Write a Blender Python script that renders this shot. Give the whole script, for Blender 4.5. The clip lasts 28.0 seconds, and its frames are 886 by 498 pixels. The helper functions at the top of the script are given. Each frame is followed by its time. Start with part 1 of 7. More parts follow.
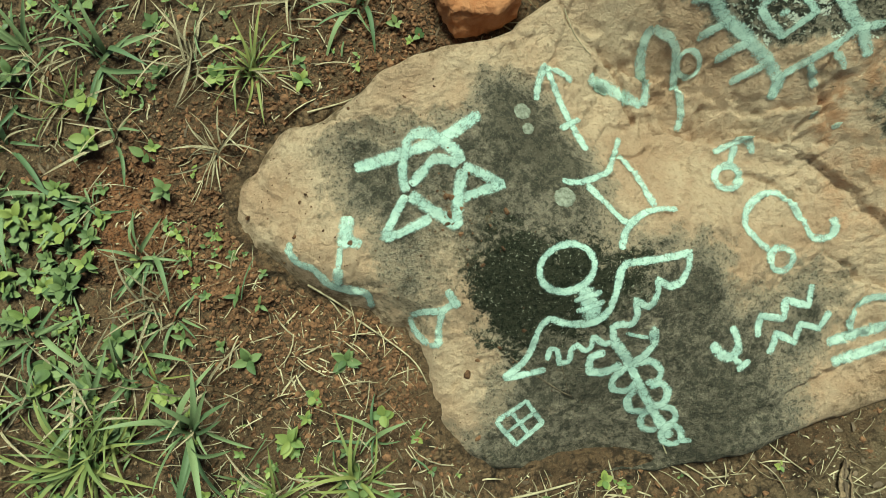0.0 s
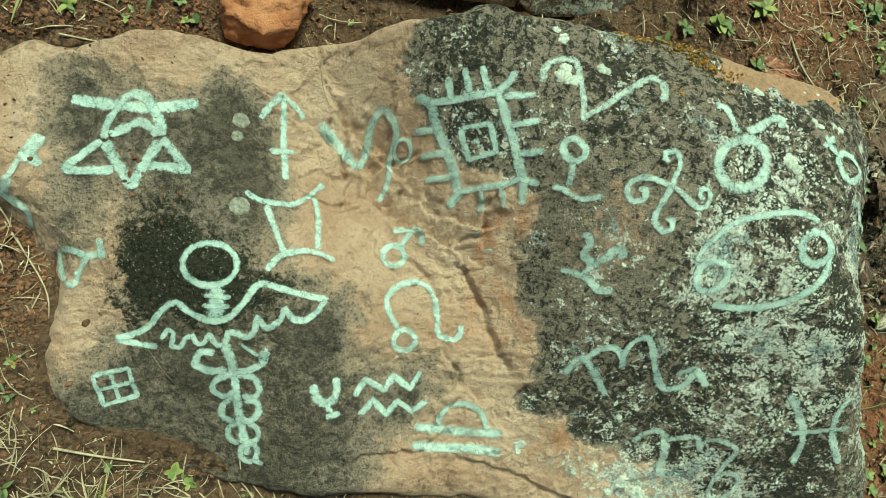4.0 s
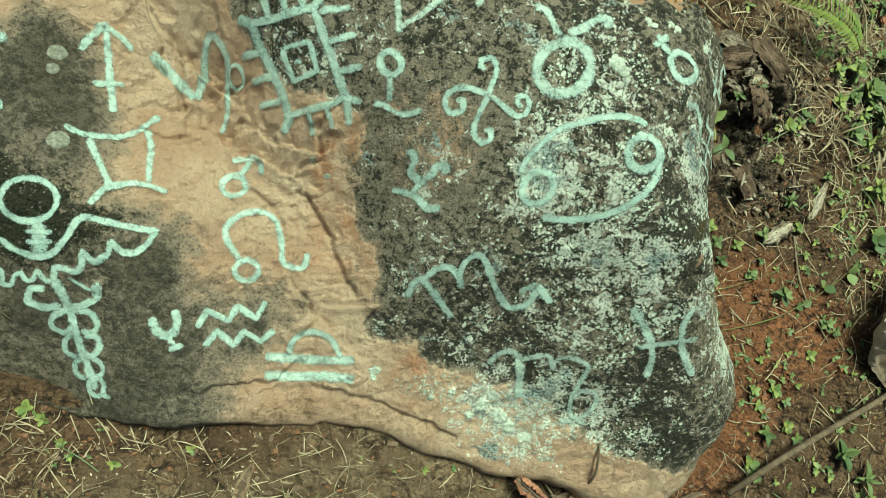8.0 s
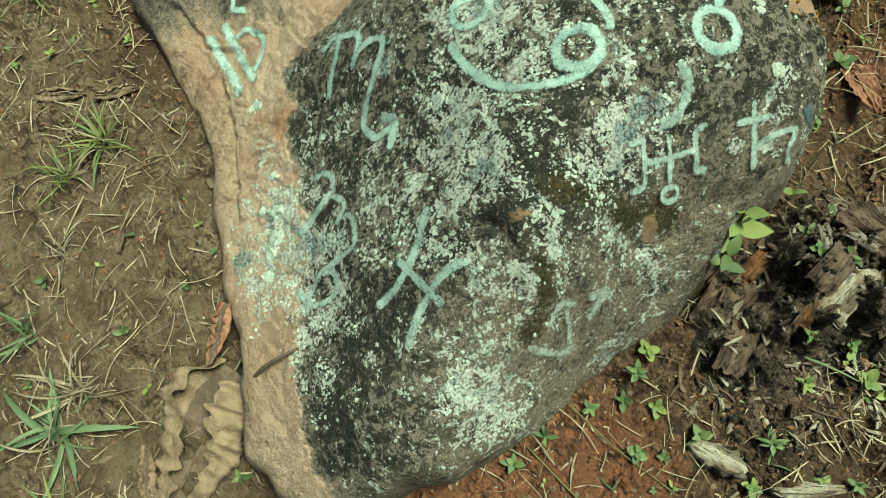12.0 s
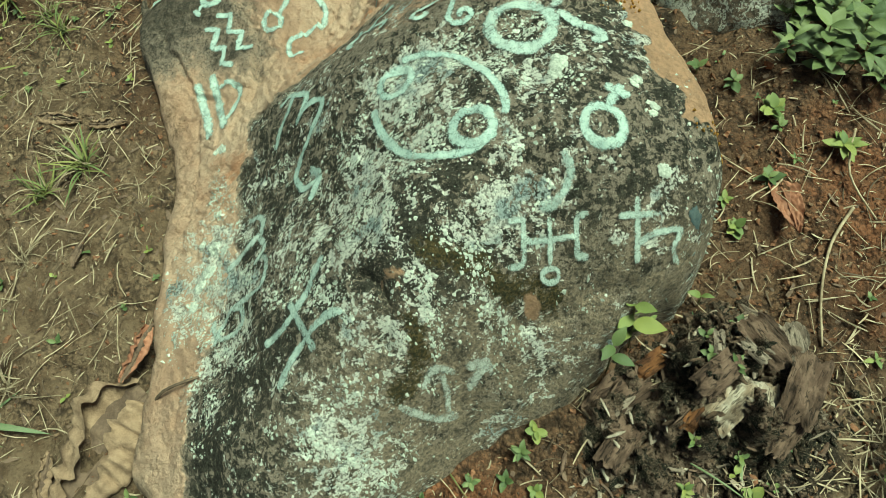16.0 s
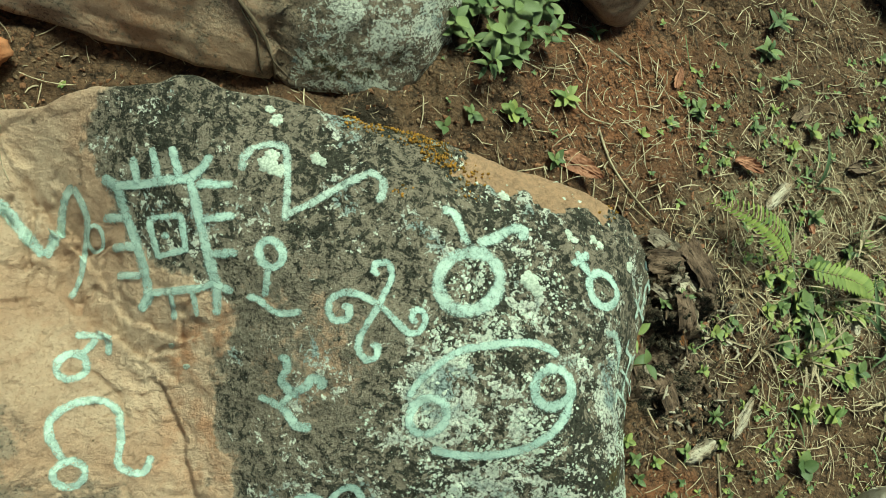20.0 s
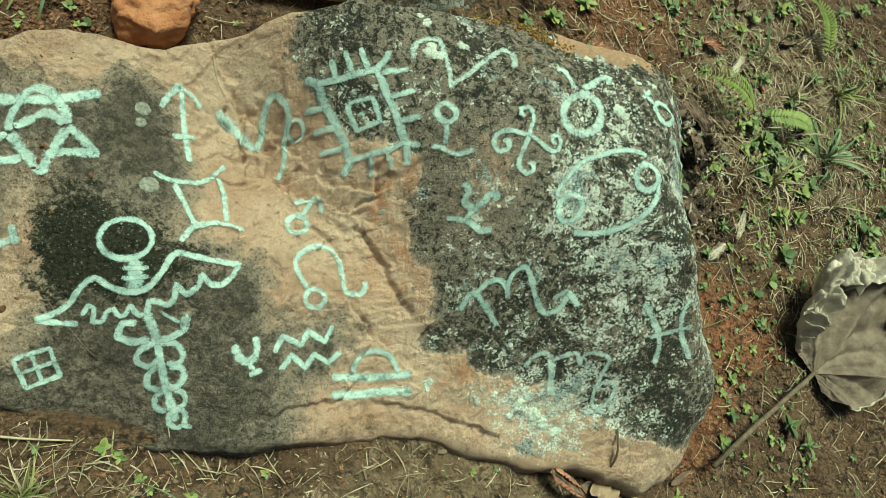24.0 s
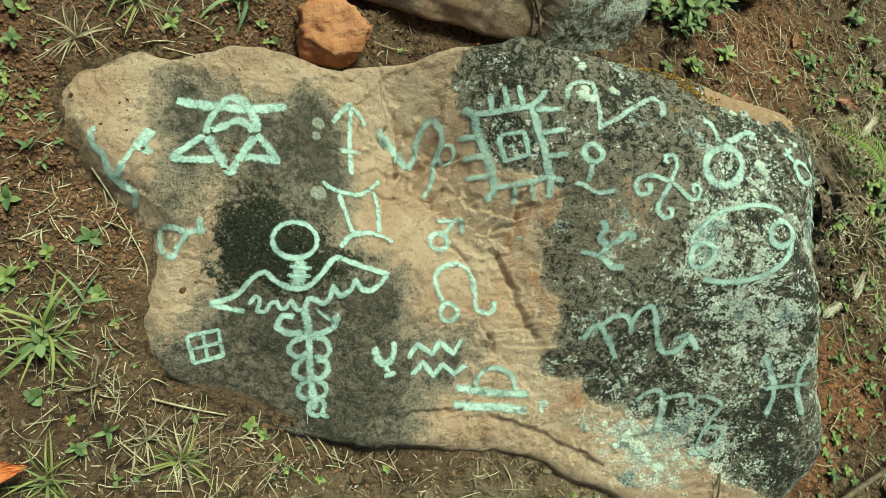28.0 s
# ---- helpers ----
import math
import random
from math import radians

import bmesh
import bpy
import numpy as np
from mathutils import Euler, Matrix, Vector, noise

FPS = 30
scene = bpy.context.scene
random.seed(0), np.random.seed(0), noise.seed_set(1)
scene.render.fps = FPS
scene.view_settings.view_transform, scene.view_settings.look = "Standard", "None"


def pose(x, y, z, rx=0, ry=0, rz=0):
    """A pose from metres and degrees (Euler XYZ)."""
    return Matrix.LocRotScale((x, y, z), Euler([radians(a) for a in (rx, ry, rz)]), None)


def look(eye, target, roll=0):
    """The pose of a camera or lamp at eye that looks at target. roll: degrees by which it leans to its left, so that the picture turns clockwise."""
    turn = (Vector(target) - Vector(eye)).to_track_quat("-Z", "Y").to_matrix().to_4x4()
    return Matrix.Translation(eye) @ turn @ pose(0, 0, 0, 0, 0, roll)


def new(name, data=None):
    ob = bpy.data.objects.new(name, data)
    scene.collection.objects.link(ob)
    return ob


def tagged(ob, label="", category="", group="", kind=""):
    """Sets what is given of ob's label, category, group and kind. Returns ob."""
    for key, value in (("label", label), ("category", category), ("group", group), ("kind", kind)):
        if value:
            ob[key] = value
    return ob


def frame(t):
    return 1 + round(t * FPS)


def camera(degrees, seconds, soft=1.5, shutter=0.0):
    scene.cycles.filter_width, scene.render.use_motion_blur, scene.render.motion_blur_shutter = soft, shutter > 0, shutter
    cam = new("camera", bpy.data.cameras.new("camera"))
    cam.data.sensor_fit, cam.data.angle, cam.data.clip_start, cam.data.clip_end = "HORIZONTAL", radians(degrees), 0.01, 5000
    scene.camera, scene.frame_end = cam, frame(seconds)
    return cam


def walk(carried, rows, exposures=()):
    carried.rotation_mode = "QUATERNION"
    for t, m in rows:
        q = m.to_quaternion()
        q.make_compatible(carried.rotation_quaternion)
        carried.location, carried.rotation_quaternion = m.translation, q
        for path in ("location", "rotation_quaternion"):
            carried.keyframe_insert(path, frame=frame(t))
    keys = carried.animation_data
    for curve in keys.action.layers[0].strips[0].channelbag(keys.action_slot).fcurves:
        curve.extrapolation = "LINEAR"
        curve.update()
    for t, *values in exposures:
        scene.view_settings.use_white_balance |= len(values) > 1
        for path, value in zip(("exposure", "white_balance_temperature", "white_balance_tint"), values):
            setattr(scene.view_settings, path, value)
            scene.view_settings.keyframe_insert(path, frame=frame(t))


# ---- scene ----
cam = camera(66.6, 28.0, soft=0.3)
# seconds, eye in metres, turn in degrees
PATH = [
    (0, -0.7204, 0.1165, 1.4380, 5.23, -0.80, -17.61),
    (0.5, -0.7087, 0.1082, 1.4645, 5.11, -2.26, -19.66),
    (1, -0.6930, 0.0991, 1.4947, 4.67, -6.29, -14.65),
    (1.5, -0.6150, 0.0845, 1.4763, 3.54, -7.84, -9.78),
    (2, -0.4312, 0.0390, 1.4803, 2.71, -7.86, -2.23),
    (2.5, -0.3116, -0.0056, 1.5801, 4.41, -7.85, 2.58),
    (4.5, -0.2599, -0.0213, 1.6242, 6.90, -14.53, 8.33),
    (5, -0.1108, -0.0419, 1.6327, 6.18, -13.00, 11.68),
    (5.5, 0.0856, -0.0116, 1.7271, 8.29, -12.26, 7.32),
    (6, 0.1319, -0.0471, 1.7618, 8.46, -10.29, 6.61),
    (6.5, 0.1688, -0.0588, 1.7107, 6.11, -9.78, 4.71),
    (7, 0.1535, -0.0594, 1.6831, 4.20, -9.66, 3.70),
    (7.5, 0.1368, -0.0574, 1.6807, 4.54, -10.61, 3.50),
    (8, 0.1416, -0.0582, 1.6749, 4.25, -11.29, 3.23),
    (8.5, 0.1527, -0.0551, 1.6858, 5.14, -11.23, 2.95),
    (9, 0.1903, -0.0414, 1.6633, 5.23, -13.37, 1.59),
    (9.5, 0.3166, -0.1052, 1.5802, 6.95, -7.38, 6.41),
    (10, 0.5906, -0.2172, 1.5780, 5.30, -4.54, 18.32),
    (10.5, 0.8759, -0.2590, 1.5554, 7.99, -3.44, 26.76),
    (11, 0.9775, -0.2223, 1.4993, 9.61, -2.66, 36.58),
    (11.5, 1.1198, -0.1492, 1.3989, 14.44, 0.67, 51.30),
    (12, 1.2426, -0.1252, 1.3381, 17.23, 5.64, 59.99),
    (12.5, 1.3304, -0.0610, 1.2260, 20.76, 6.28, 74.77),
    (14.5, 1.5474, 0.1275, 1.1713, 31.46, 9.46, 74.63),
    (15, 1.5519, 0.1331, 1.2178, 31.59, 8.62, 73.84),
    (15.5, 1.5145, 0.1380, 1.2900, 29.59, 7.64, 72.78),
    (16, 1.4029, 0.0951, 1.3411, 24.89, 6.47, 68.96),
    (16.5, 1.1625, 0.0162, 1.3900, 14.89, 0.68, 58.56),
    (17, 0.9432, -0.0161, 1.4998, 10.40, -3.65, 44.19),
    (17.5, 0.8169, 0.0501, 1.4653, 11.02, -5.87, 40.62),
    (18, 0.7020, 0.2483, 1.3803, 5.12, -3.54, 35.98),
    (18.5, 0.7028, 0.3481, 1.3976, 2.77, -1.57, 33.65),
    (19, 0.6831, 0.4007, 1.4549, 3.21, -2.33, 29.35),
    (19.5, 0.5574, 0.3646, 1.4692, 4.62, -8.58, 23.80),
    (20, 0.2535, 0.2031, 1.5287, 11.38, -17.09, 8.08),
    (20.5, 0.0694, 0.1083, 1.6201, 14.49, -19.09, 2.85),
    (21, -0.0004, 0.0068, 1.6222, 13.86, -20.13, 1.56),
    (21.5, -0.1348, -0.1182, 1.6844, 18.02, -19.43, -0.53),
    (22, -0.2098, -0.2116, 1.7185, 16.70, -21.63, -2.25),
    (22.5, -0.2501, -0.1917, 1.7181, 15.08, -23.26, -4.30),
    (24.5, -0.4087, -0.2836, 1.7794, 12.63, -21.41, -0.48),
    (25, -0.4650, -0.2765, 1.7586, 11.03, -20.06, 3.85),
    (25.5, -0.5204, -0.2710, 1.7492, 10.48, -18.26, 7.27),
    (26, -0.5614, -0.2721, 1.7548, 11.69, -18.22, 8.50),
    (26.5, -0.5687, -0.2753, 1.7694, 13.33, -20.06, 7.38),
    (27, -0.5747, -0.2775, 1.7801, 13.14, -18.97, 7.48),
    (27.5, -0.6008, -0.2657, 1.8083, 13.10, -17.92, 7.61),
    (28, -0.5810, -0.2656, 1.8131, 11.81, -18.40, 5.39),
]
# stops, kelvin and tint of a greenish phone picture
EXPOSURES = [(0.0, 0.46, 6200, -30), (28.0, 0.46, 6200, -30)]
walk(cam, [(t, pose(*row)) for t, *row in PATH], EXPOSURES)

# ---- sky, soft sun ----
world = bpy.data.worlds.new("overcast_sky")
scene.world = world
world.use_nodes = True
sky = world.node_tree.nodes.new("ShaderNodeTexSky")
sky.sky_type, sky.sun_disc = "NISHITA", False
sky.sun_elevation, sky.sun_rotation = radians(66), radians(8)
sky.air_density, sky.dust_density, sky.ozone_density = 0.6, 4.0, 0.6
background = world.node_tree.nodes["Background"]
background.inputs["Strength"].default_value = 0.048
world.node_tree.links.new(sky.outputs["Color"], background.inputs["Color"])
sun = new("sun", bpy.data.lights.new("sun", "SUN"))
sun.data.energy, sun.data.angle, sun.data.color = 4.4, radians(20), (1.0, 0.95, 0.86)
sun.matrix_world = look((0.68, 2.05, 4.75), (0.3, 0.0, 0.0))

# ---- materials ----
import functools

from mathutils.bvhtree import BVHTree


class Nodes:
    """A short way to write node materials."""

    def __init__(self, name, rough=0.9):
        self.material = bpy.data.materials.new(name)
        self.material.use_nodes = True
        self.tree = self.material.node_tree
        self.shader = self.tree.nodes["Principled BSDF"]
        self.shader.inputs["Roughness"].default_value = rough
        self.shader.inputs["Specular IOR Level"].default_value = 0.25
        self.place = self.tree.nodes.new("ShaderNodeTexCoord").outputs["Object"]

    def put(self, socket, value):
        if isinstance(value, bpy.types.NodeSocket):
            self.tree.links.new(value, socket)
        elif isinstance(value, tuple) and len(value) == 3 and socket.type == "RGBA":
            socket.default_value = (*value, 1)
        else:
            socket.default_value = value

    def noise(self, scale, detail=5.0, rough=0.6, warp=0.0, where=None):
        n = self.tree.nodes.new("ShaderNodeTexNoise")
        self.put(n.inputs["Vector"], where or self.place)
        for key, v in (("Scale", scale), ("Detail", detail), ("Roughness", rough), ("Distortion", warp)):
            n.inputs[key].default_value = v
        return n.outputs["Fac"]

    def cells(self, scale, feature="F1", randomness=1.0):
        n = self.tree.nodes.new("ShaderNodeTexVoronoi")
        n.feature = feature
        self.put(n.inputs["Vector"], self.place)
        n.inputs["Scale"].default_value, n.inputs["Randomness"].default_value = scale, randomness
        return n.outputs["Distance"]

    def math(self, how, a, b=0.0):
        n = self.tree.nodes.new("ShaderNodeMath")
        n.operation = how
        self.put(n.inputs[0], a), self.put(n.inputs[1], b)
        return n.outputs[0]

    def step(self, value, low, high):
        n = self.tree.nodes.new("ShaderNodeMapRange")
        n.interpolation_type = "SMOOTHSTEP"
        self.put(n.inputs["Value"], value)
        n.inputs["From Min"].default_value, n.inputs["From Max"].default_value = low, high
        return n.outputs["Result"]

    def mix(self, fac, a, b, how="MIX"):
        n = self.tree.nodes.new("ShaderNodeMix")
        n.data_type, n.blend_type = "RGBA", how
        self.put(n.inputs[0], fac), self.put(n.inputs[6], a), self.put(n.inputs[7], b)
        return n.outputs[2]

    def attribute(self, name):
        n = self.tree.nodes.new("ShaderNodeAttribute")
        n.attribute_name = name
        parts = self.tree.nodes.new("ShaderNodeSeparateColor")
        self.tree.links.new(n.outputs["Color"], parts.inputs["Color"])
        return (*parts.outputs, n.outputs["Alpha"])

    def each(self):
        """A random number for each object."""
        return self.tree.nodes.new("ShaderNodeObjectInfo").outputs["Random"]

    def island(self):
        """A random number for each loose piece of a mesh."""
        return self.tree.nodes.new("ShaderNodeNewGeometry").outputs["Random Per Island"]

    def bump(self, height, strength, distance, below=None):
        n = self.tree.nodes.new("ShaderNodeBump")
        n.inputs["Strength"].default_value, n.inputs["Distance"].default_value = strength, distance
        self.put(n.inputs["Height"], height)
        if below is not None:
            self.put(n.inputs["Normal"], below)
        return n.outputs["Normal"]

    def done(self, colour=None, normal=None, rough=None, alpha=None):
        for key, v in (("Base Color", colour), ("Normal", normal), ("Roughness", rough), ("Alpha", alpha)):
            if v is not None:
                self.put(self.shader.inputs[key], v)
        return self.material


def boulder_material(name):
    """Sandstone: bare tan, then dust-covered grey-brown, then black crust, as grey rises. stain: grey, black, lichen,
    bare; grime: rust, soil with painted front-rim shade, moss, side.
    """
    m = Nodes(name)
    grey, black, lichen, bare = m.attribute("stain")
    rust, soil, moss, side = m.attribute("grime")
    off = lambda v, k: m.math("MULTIPLY", m.math("SUBTRACT", v, 0.5), k)
    plus = lambda *v: functools.reduce(lambda a, b: m.math("ADD", a, b), v)
    part_of = lambda v, k: m.math("MULTIPLY", v, k)
    crisp = m.attribute("skin")[0]
    broad, middle, fine, grain = m.noise(5, 5), m.noise(22, 6, 0.65, 0.3), m.noise(85, 5, 0.7), m.noise(250, 3, 0.75)
    blotch, speck, pits, scurf = m.noise(44, 7, 0.74, 0.6), m.noise(150, 5, 0.7), m.noise(110, 5, 0.7, 0.5), m.noise(80, 6, 0.75, 0.8)
    tan = m.mix(m.step(broad, 0.3, 0.7), (0.455, 0.282, 0.186), (0.620, 0.445, 0.318))
    tan = m.mix(part_of(m.step(middle, 0.5, 0.72), 0.34), tan, (0.42, 0.220, 0.132))
    tan = m.mix(part_of(m.step(fine, 0.54, 0.72), 0.38), tan, (0.33, 0.190, 0.110))
    tan = m.mix(part_of(m.step(grain, 0.54, 0.70), 0.38), tan, (0.74, 0.53, 0.35))
    tan = m.mix(part_of(m.step(speck, 0.55, 0.62), 0.40), tan, (0.27, 0.155, 0.09))
    tan = m.mix(m.math("MULTIPLY", rust, m.step(middle, 0.42, 0.62)), tan, (0.50, 0.22, 0.105))
    level = plus(grey, off(middle, 1.0), off(fine, 0.6), off(broad, 0.4))
    rough_level = plus(grey, off(blotch, 2.8), off(scurf, 2.0), off(broad, 1.0))
    dust = m.mix(m.step(plus(level, off(speck, 0.6)), 0.45, 0.75), (0.335, 0.245, 0.176), (0.214, 0.168, 0.130))
    grime = m.mix(m.step(plus(blotch, off(scurf, 0.7), off(fine, 0.4)), 0.38, 0.64), (0.262, 0.212, 0.162), (0.132, 0.106, 0.081))
    dust = m.mix(crisp, dust, grime)
    dust = m.mix(part_of(m.step(grain, 0.54, 0.62), 0.60), dust, (0.360, 0.300, 0.220))
    dust = m.mix(part_of(m.step(speck, 0.53, 0.60), 0.62), dust, (0.042, 0.036, 0.025))
    colour = m.mix(m.step(level, 0.20, 0.46), tan, dust)
    soot = m.mix(m.step(pits, 0.44, 0.54), (0.040, 0.039, 0.028), (0.007, 0.008, 0.005))
    soot = m.mix(part_of(m.step(grain, 0.60, 0.66), 0.40), soot, (0.26, 0.245, 0.19))
    smooth_level = m.step(plus(grey, off(blotch, 1.1), off(scurf, 0.7), off(broad, 0.9)), 0.56, 0.92)
    hard_level = m.step(rough_level, 0.68, 0.82)
    film = m.mix(m.step(plus(blotch, off(scurf, 0.8)), 0.42, 0.58), (0.100, 0.080, 0.057), (0.024, 0.022, 0.015))
    film = m.mix(part_of(m.step(grain, 0.58, 0.66), 0.4), film, (0.20, 0.18, 0.14))
    colour = m.mix(m.math("MULTIPLY", part_of(smooth_level, 0.80), m.math("SUBTRACT", 1.0, crisp)), colour, film)
    colour = m.mix(m.math("MULTIPLY", part_of(hard_level, 0.88), crisp), colour, soot)
    worn = m.mix(m.step(speck, 0.4, 0.62), (0.36, 0.275, 0.19), (0.16, 0.130, 0.095))
    colour = m.mix(m.math("MULTIPLY", side, m.step(middle, 0.34, 0.62)), colour, worn)
    sooty = m.mix(m.step(plus(speck, off(middle, 0.25)), 0.60, 0.67), m.mix(m.step(pits, 0.45, 0.6), (0.034, 0.031, 0.018), (0.009, 0.010, 0.004)), (0.30, 0.275, 0.21))
    colour = m.mix(m.step(plus(black, off(middle, 1.6), off(scurf, 1.6)), 0.36, 0.66), colour, sooty)
    dust_and_shade = m.mix(m.step(speck, 0.35, 0.65), (0.27, 0.178, 0.108), (0.155, 0.098, 0.058))
    colour = m.mix(m.step(plus(soil, off(middle, 1.3), off(fine, 0.9)), 0.40, 0.85), colour, dust_and_shade)
    spread_out, inner, flour = m.noise(9, 4, 0.6, 0.5), m.noise(48, 7, 0.70, 0.5), m.noise(170, 4, 0.7)
    dense = plus(off(spread_out, 0.95), part_of(lichen, 0.108), part_of(m.step(plus(m.attribute("skin")[0], lichen), 0.75, 0.15), -0.3))
    grown = m.step(plus(inner, dense, off(flour, 0.55)), 0.645, 0.672)
    pale = m.mix(m.step(flour, 0.42, 0.52), (0.30, 0.295, 0.245), (0.76, 0.75, 0.645))
    blue = m.mix(m.step(flour, 0.44, 0.54), (0.100, 0.122, 0.114), (0.37, 0.43, 0.405))
    colour = m.mix(part_of(grown, 0.90), colour, m.mix(m.step(m.noise(9, 4), 0.55, 0.66), pale, blue))
    mossy = m.mix(m.step(speck, 0.4, 0.6), (0.105, 0.075, 0.030), (0.030, 0.030, 0.013))
    colour = m.mix(m.step(plus(moss, off(middle, 1.6), off(scurf, 1.6), off(fine, 0.9)), 0.5, 0.8), colour, mossy)
    fresh = m.mix(m.step(fine, 0.35, 0.65), (0.50, 0.300, 0.180), (0.36, 0.225, 0.140))
    colour = m.mix(m.step(plus(bare, off(middle, 0.5), off(fine, 0.3)), 0.45, 0.6), colour, fresh)
    flakes = m.math("FLOOR", part_of(m.noise(13, 7, 0.66, 1.0), 15.0))
    flakes = m.math("MULTIPLY", flakes, m.step(grey, 0.55, 0.15))
    height = plus(part_of(flakes, 0.22), part_of(middle, 1.5), fine, part_of(speck, 0.85), part_of(pits, -0.45), part_of(grown, 0.22), part_of(grain, 0.55))
    return m.done(colour, m.bump(height, 1.0, 0.0085))


def paint_material():
    """Chalky mint paint, thin at its rims and over the rock's grain. rim: nearness to an edge, wear."""
    m = Nodes("mint_paint", 0.85)
    rim, worn, _, _ = m.attribute("rim")
    fine, grain, broad, dots = m.noise(110, 5, 0.7), m.noise(420, 4, 0.75), m.noise(26, 4), m.noise(230, 4, 0.8)
    colour = m.mix(m.step(broad, 0.35, 0.65), (0.350, 0.465, 0.415), (0.455, 0.560, 0.490))
    colour = m.mix(m.math("MULTIPLY", m.step(grain, 0.45, 0.62), 0.35), colour, (0.62, 0.69, 0.60))
    colour = m.mix(m.math("MULTIPLY", m.step(dots, 0.54, 0.66), 0.35), colour, (0.20, 0.27, 0.23))
    colour = m.mix(worn, colour, (0.47, 0.47, 0.405))
    hold = m.math("ADD", m.math("MULTIPLY", fine, 1.15), m.math("ADD", m.math("MULTIPLY", grain, 0.95), m.math("ADD", m.math("MULTIPLY", broad, 0.45), -0.06)))
    bare = m.math("ADD", m.math("MULTIPLY", rim, 0.62), m.math("MULTIPLY", worn, 0.17))
    cover = m.step(m.math("SUBTRACT", hold, bare), 0.66, 1.30)
    return m.done(colour, m.bump(grain, 0.4, 0.002), alpha=m.math("MULTIPLY", cover, 0.86))


def soil_material(name="soil"):
    """Trodden earth: grey-brown, red where it is bare clay. earth: red, dark, muddy."""
    m = Nodes(name)
    red, dark, green, _ = m.attribute("earth")
    broad, middle, fine, grain = m.noise(3.0, 5), m.noise(16, 6, 0.65), m.noise(70, 6, 0.7), m.noise(300, 4, 0.7)
    brown = m.mix(m.step(broad, 0.3, 0.7), (0.115, 0.062, 0.034), (0.190, 0.113, 0.065))
    brown = m.mix(m.step(fine, 0.46, 0.68), brown, (0.066, 0.038, 0.022))
    brown = m.mix(m.math("MULTIPLY", m.step(middle, 0.55, 0.75), 0.5), brown, (0.17, 0.090, 0.050))
    clay = m.mix(m.step(middle, 0.3, 0.7), (0.310, 0.125, 0.058), (0.21, 0.088, 0.043))
    clay = m.mix(m.math("MULTIPLY", m.step(fine, 0.5, 0.72), 0.65), clay, (0.095, 0.046, 0.026))
    ragged = m.math("MULTIPLY", m.math("SUBTRACT", middle, 0.5), 1.0)
    mud = m.mix(m.step(middle, 0.35, 0.65), (0.275, 0.190, 0.118), (0.140, 0.090, 0.053))
    mud = m.mix(m.math("MULTIPLY", m.step(fine, 0.52, 0.62), 0.6), mud, (0.105, 0.066, 0.040))
    brown = m.mix(m.step(m.math("ADD", green, ragged), 0.3, 0.75), brown, mud)
    colour = m.mix(m.step(m.math("ADD", red, ragged), 0.3, 0.75), brown, clay)
    colour = m.mix(m.step(m.math("ADD", dark, ragged), 0.4, 0.8), colour, (0.030, 0.022, 0.014))
    colour = m.mix(m.math("MULTIPLY", m.step(grain, 0.56, 0.68), 0.50), colour, (0.35, 0.26, 0.175))
    colour = m.mix(m.math("MULTIPLY", m.step(m.noise(110, 5, 0.75), 0.53, 0.62), m.math("SUBTRACT", 0.65, m.math("MULTIPLY", green, 0.45))), colour, (0.040, 0.024, 0.014))
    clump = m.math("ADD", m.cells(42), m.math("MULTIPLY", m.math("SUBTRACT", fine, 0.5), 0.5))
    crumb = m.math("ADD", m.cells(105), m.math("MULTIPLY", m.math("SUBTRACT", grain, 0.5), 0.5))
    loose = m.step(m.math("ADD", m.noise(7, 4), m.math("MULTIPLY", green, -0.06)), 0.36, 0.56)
    # shade between clumps and crumbs, painted near black into the colour
    gap_shade = m.math("MULTIPLY", loose, m.math("MAXIMUM", m.math("MULTIPLY", m.step(clump, 0.50, 0.78), 0.75), m.math("MULTIPLY", m.step(crumb, 0.52, 0.80), 0.55)))
    colour = m.mix(gap_shade, colour, (0.016, 0.010, 0.006))
    height = m.math("ADD", m.math("MULTIPLY", middle, 1.2), m.math("ADD", m.math("MULTIPLY", fine, 1.3), m.math("MULTIPLY", grain, 0.45)))
    height = m.math("SUBTRACT", height, m.math("MULTIPLY", loose, m.math("ADD", m.math("MULTIPLY", clump, 0.9), m.math("MULTIPLY", crumb, 0.5))))
    return m.done(colour, m.bump(height, 1.0, 0.017))


def mottled(name, one, two, scale=60, rough=0.8, relief=0.003, apart=0.0, shine=0.25):
    """Two colours in uneven patches with a fine grain, and a little difference between objects or loose pieces."""
    m = Nodes(name, rough)
    m.shader.inputs["Specular IOR Level"].default_value = shine
    a, b = m.noise(scale, 5, 0.65), m.noise(scale * 5, 4, 0.7)
    colour = m.mix(m.step(a, 0.32, 0.68), one, two)
    colour = m.mix(m.math("MULTIPLY", m.step(b, 0.5, 0.75), 0.35), colour, tuple(0.55 * v for v in one))
    if apart:
        shade = m.math("ADD", m.math("MULTIPLY", m.math("ADD", m.each(), m.island()), apart), 1.0 - apart)
        grey = m.tree.nodes.new("ShaderNodeCombineColor")
        for k in range(3):
            m.put(grey.inputs[k], shade)
        colour = m.mix(1.0, colour, grey.outputs[0], "MULTIPLY")
    return m.done(colour, m.bump(m.math("ADD", a, m.math("MULTIPLY", b, 0.5)), 0.7, relief))


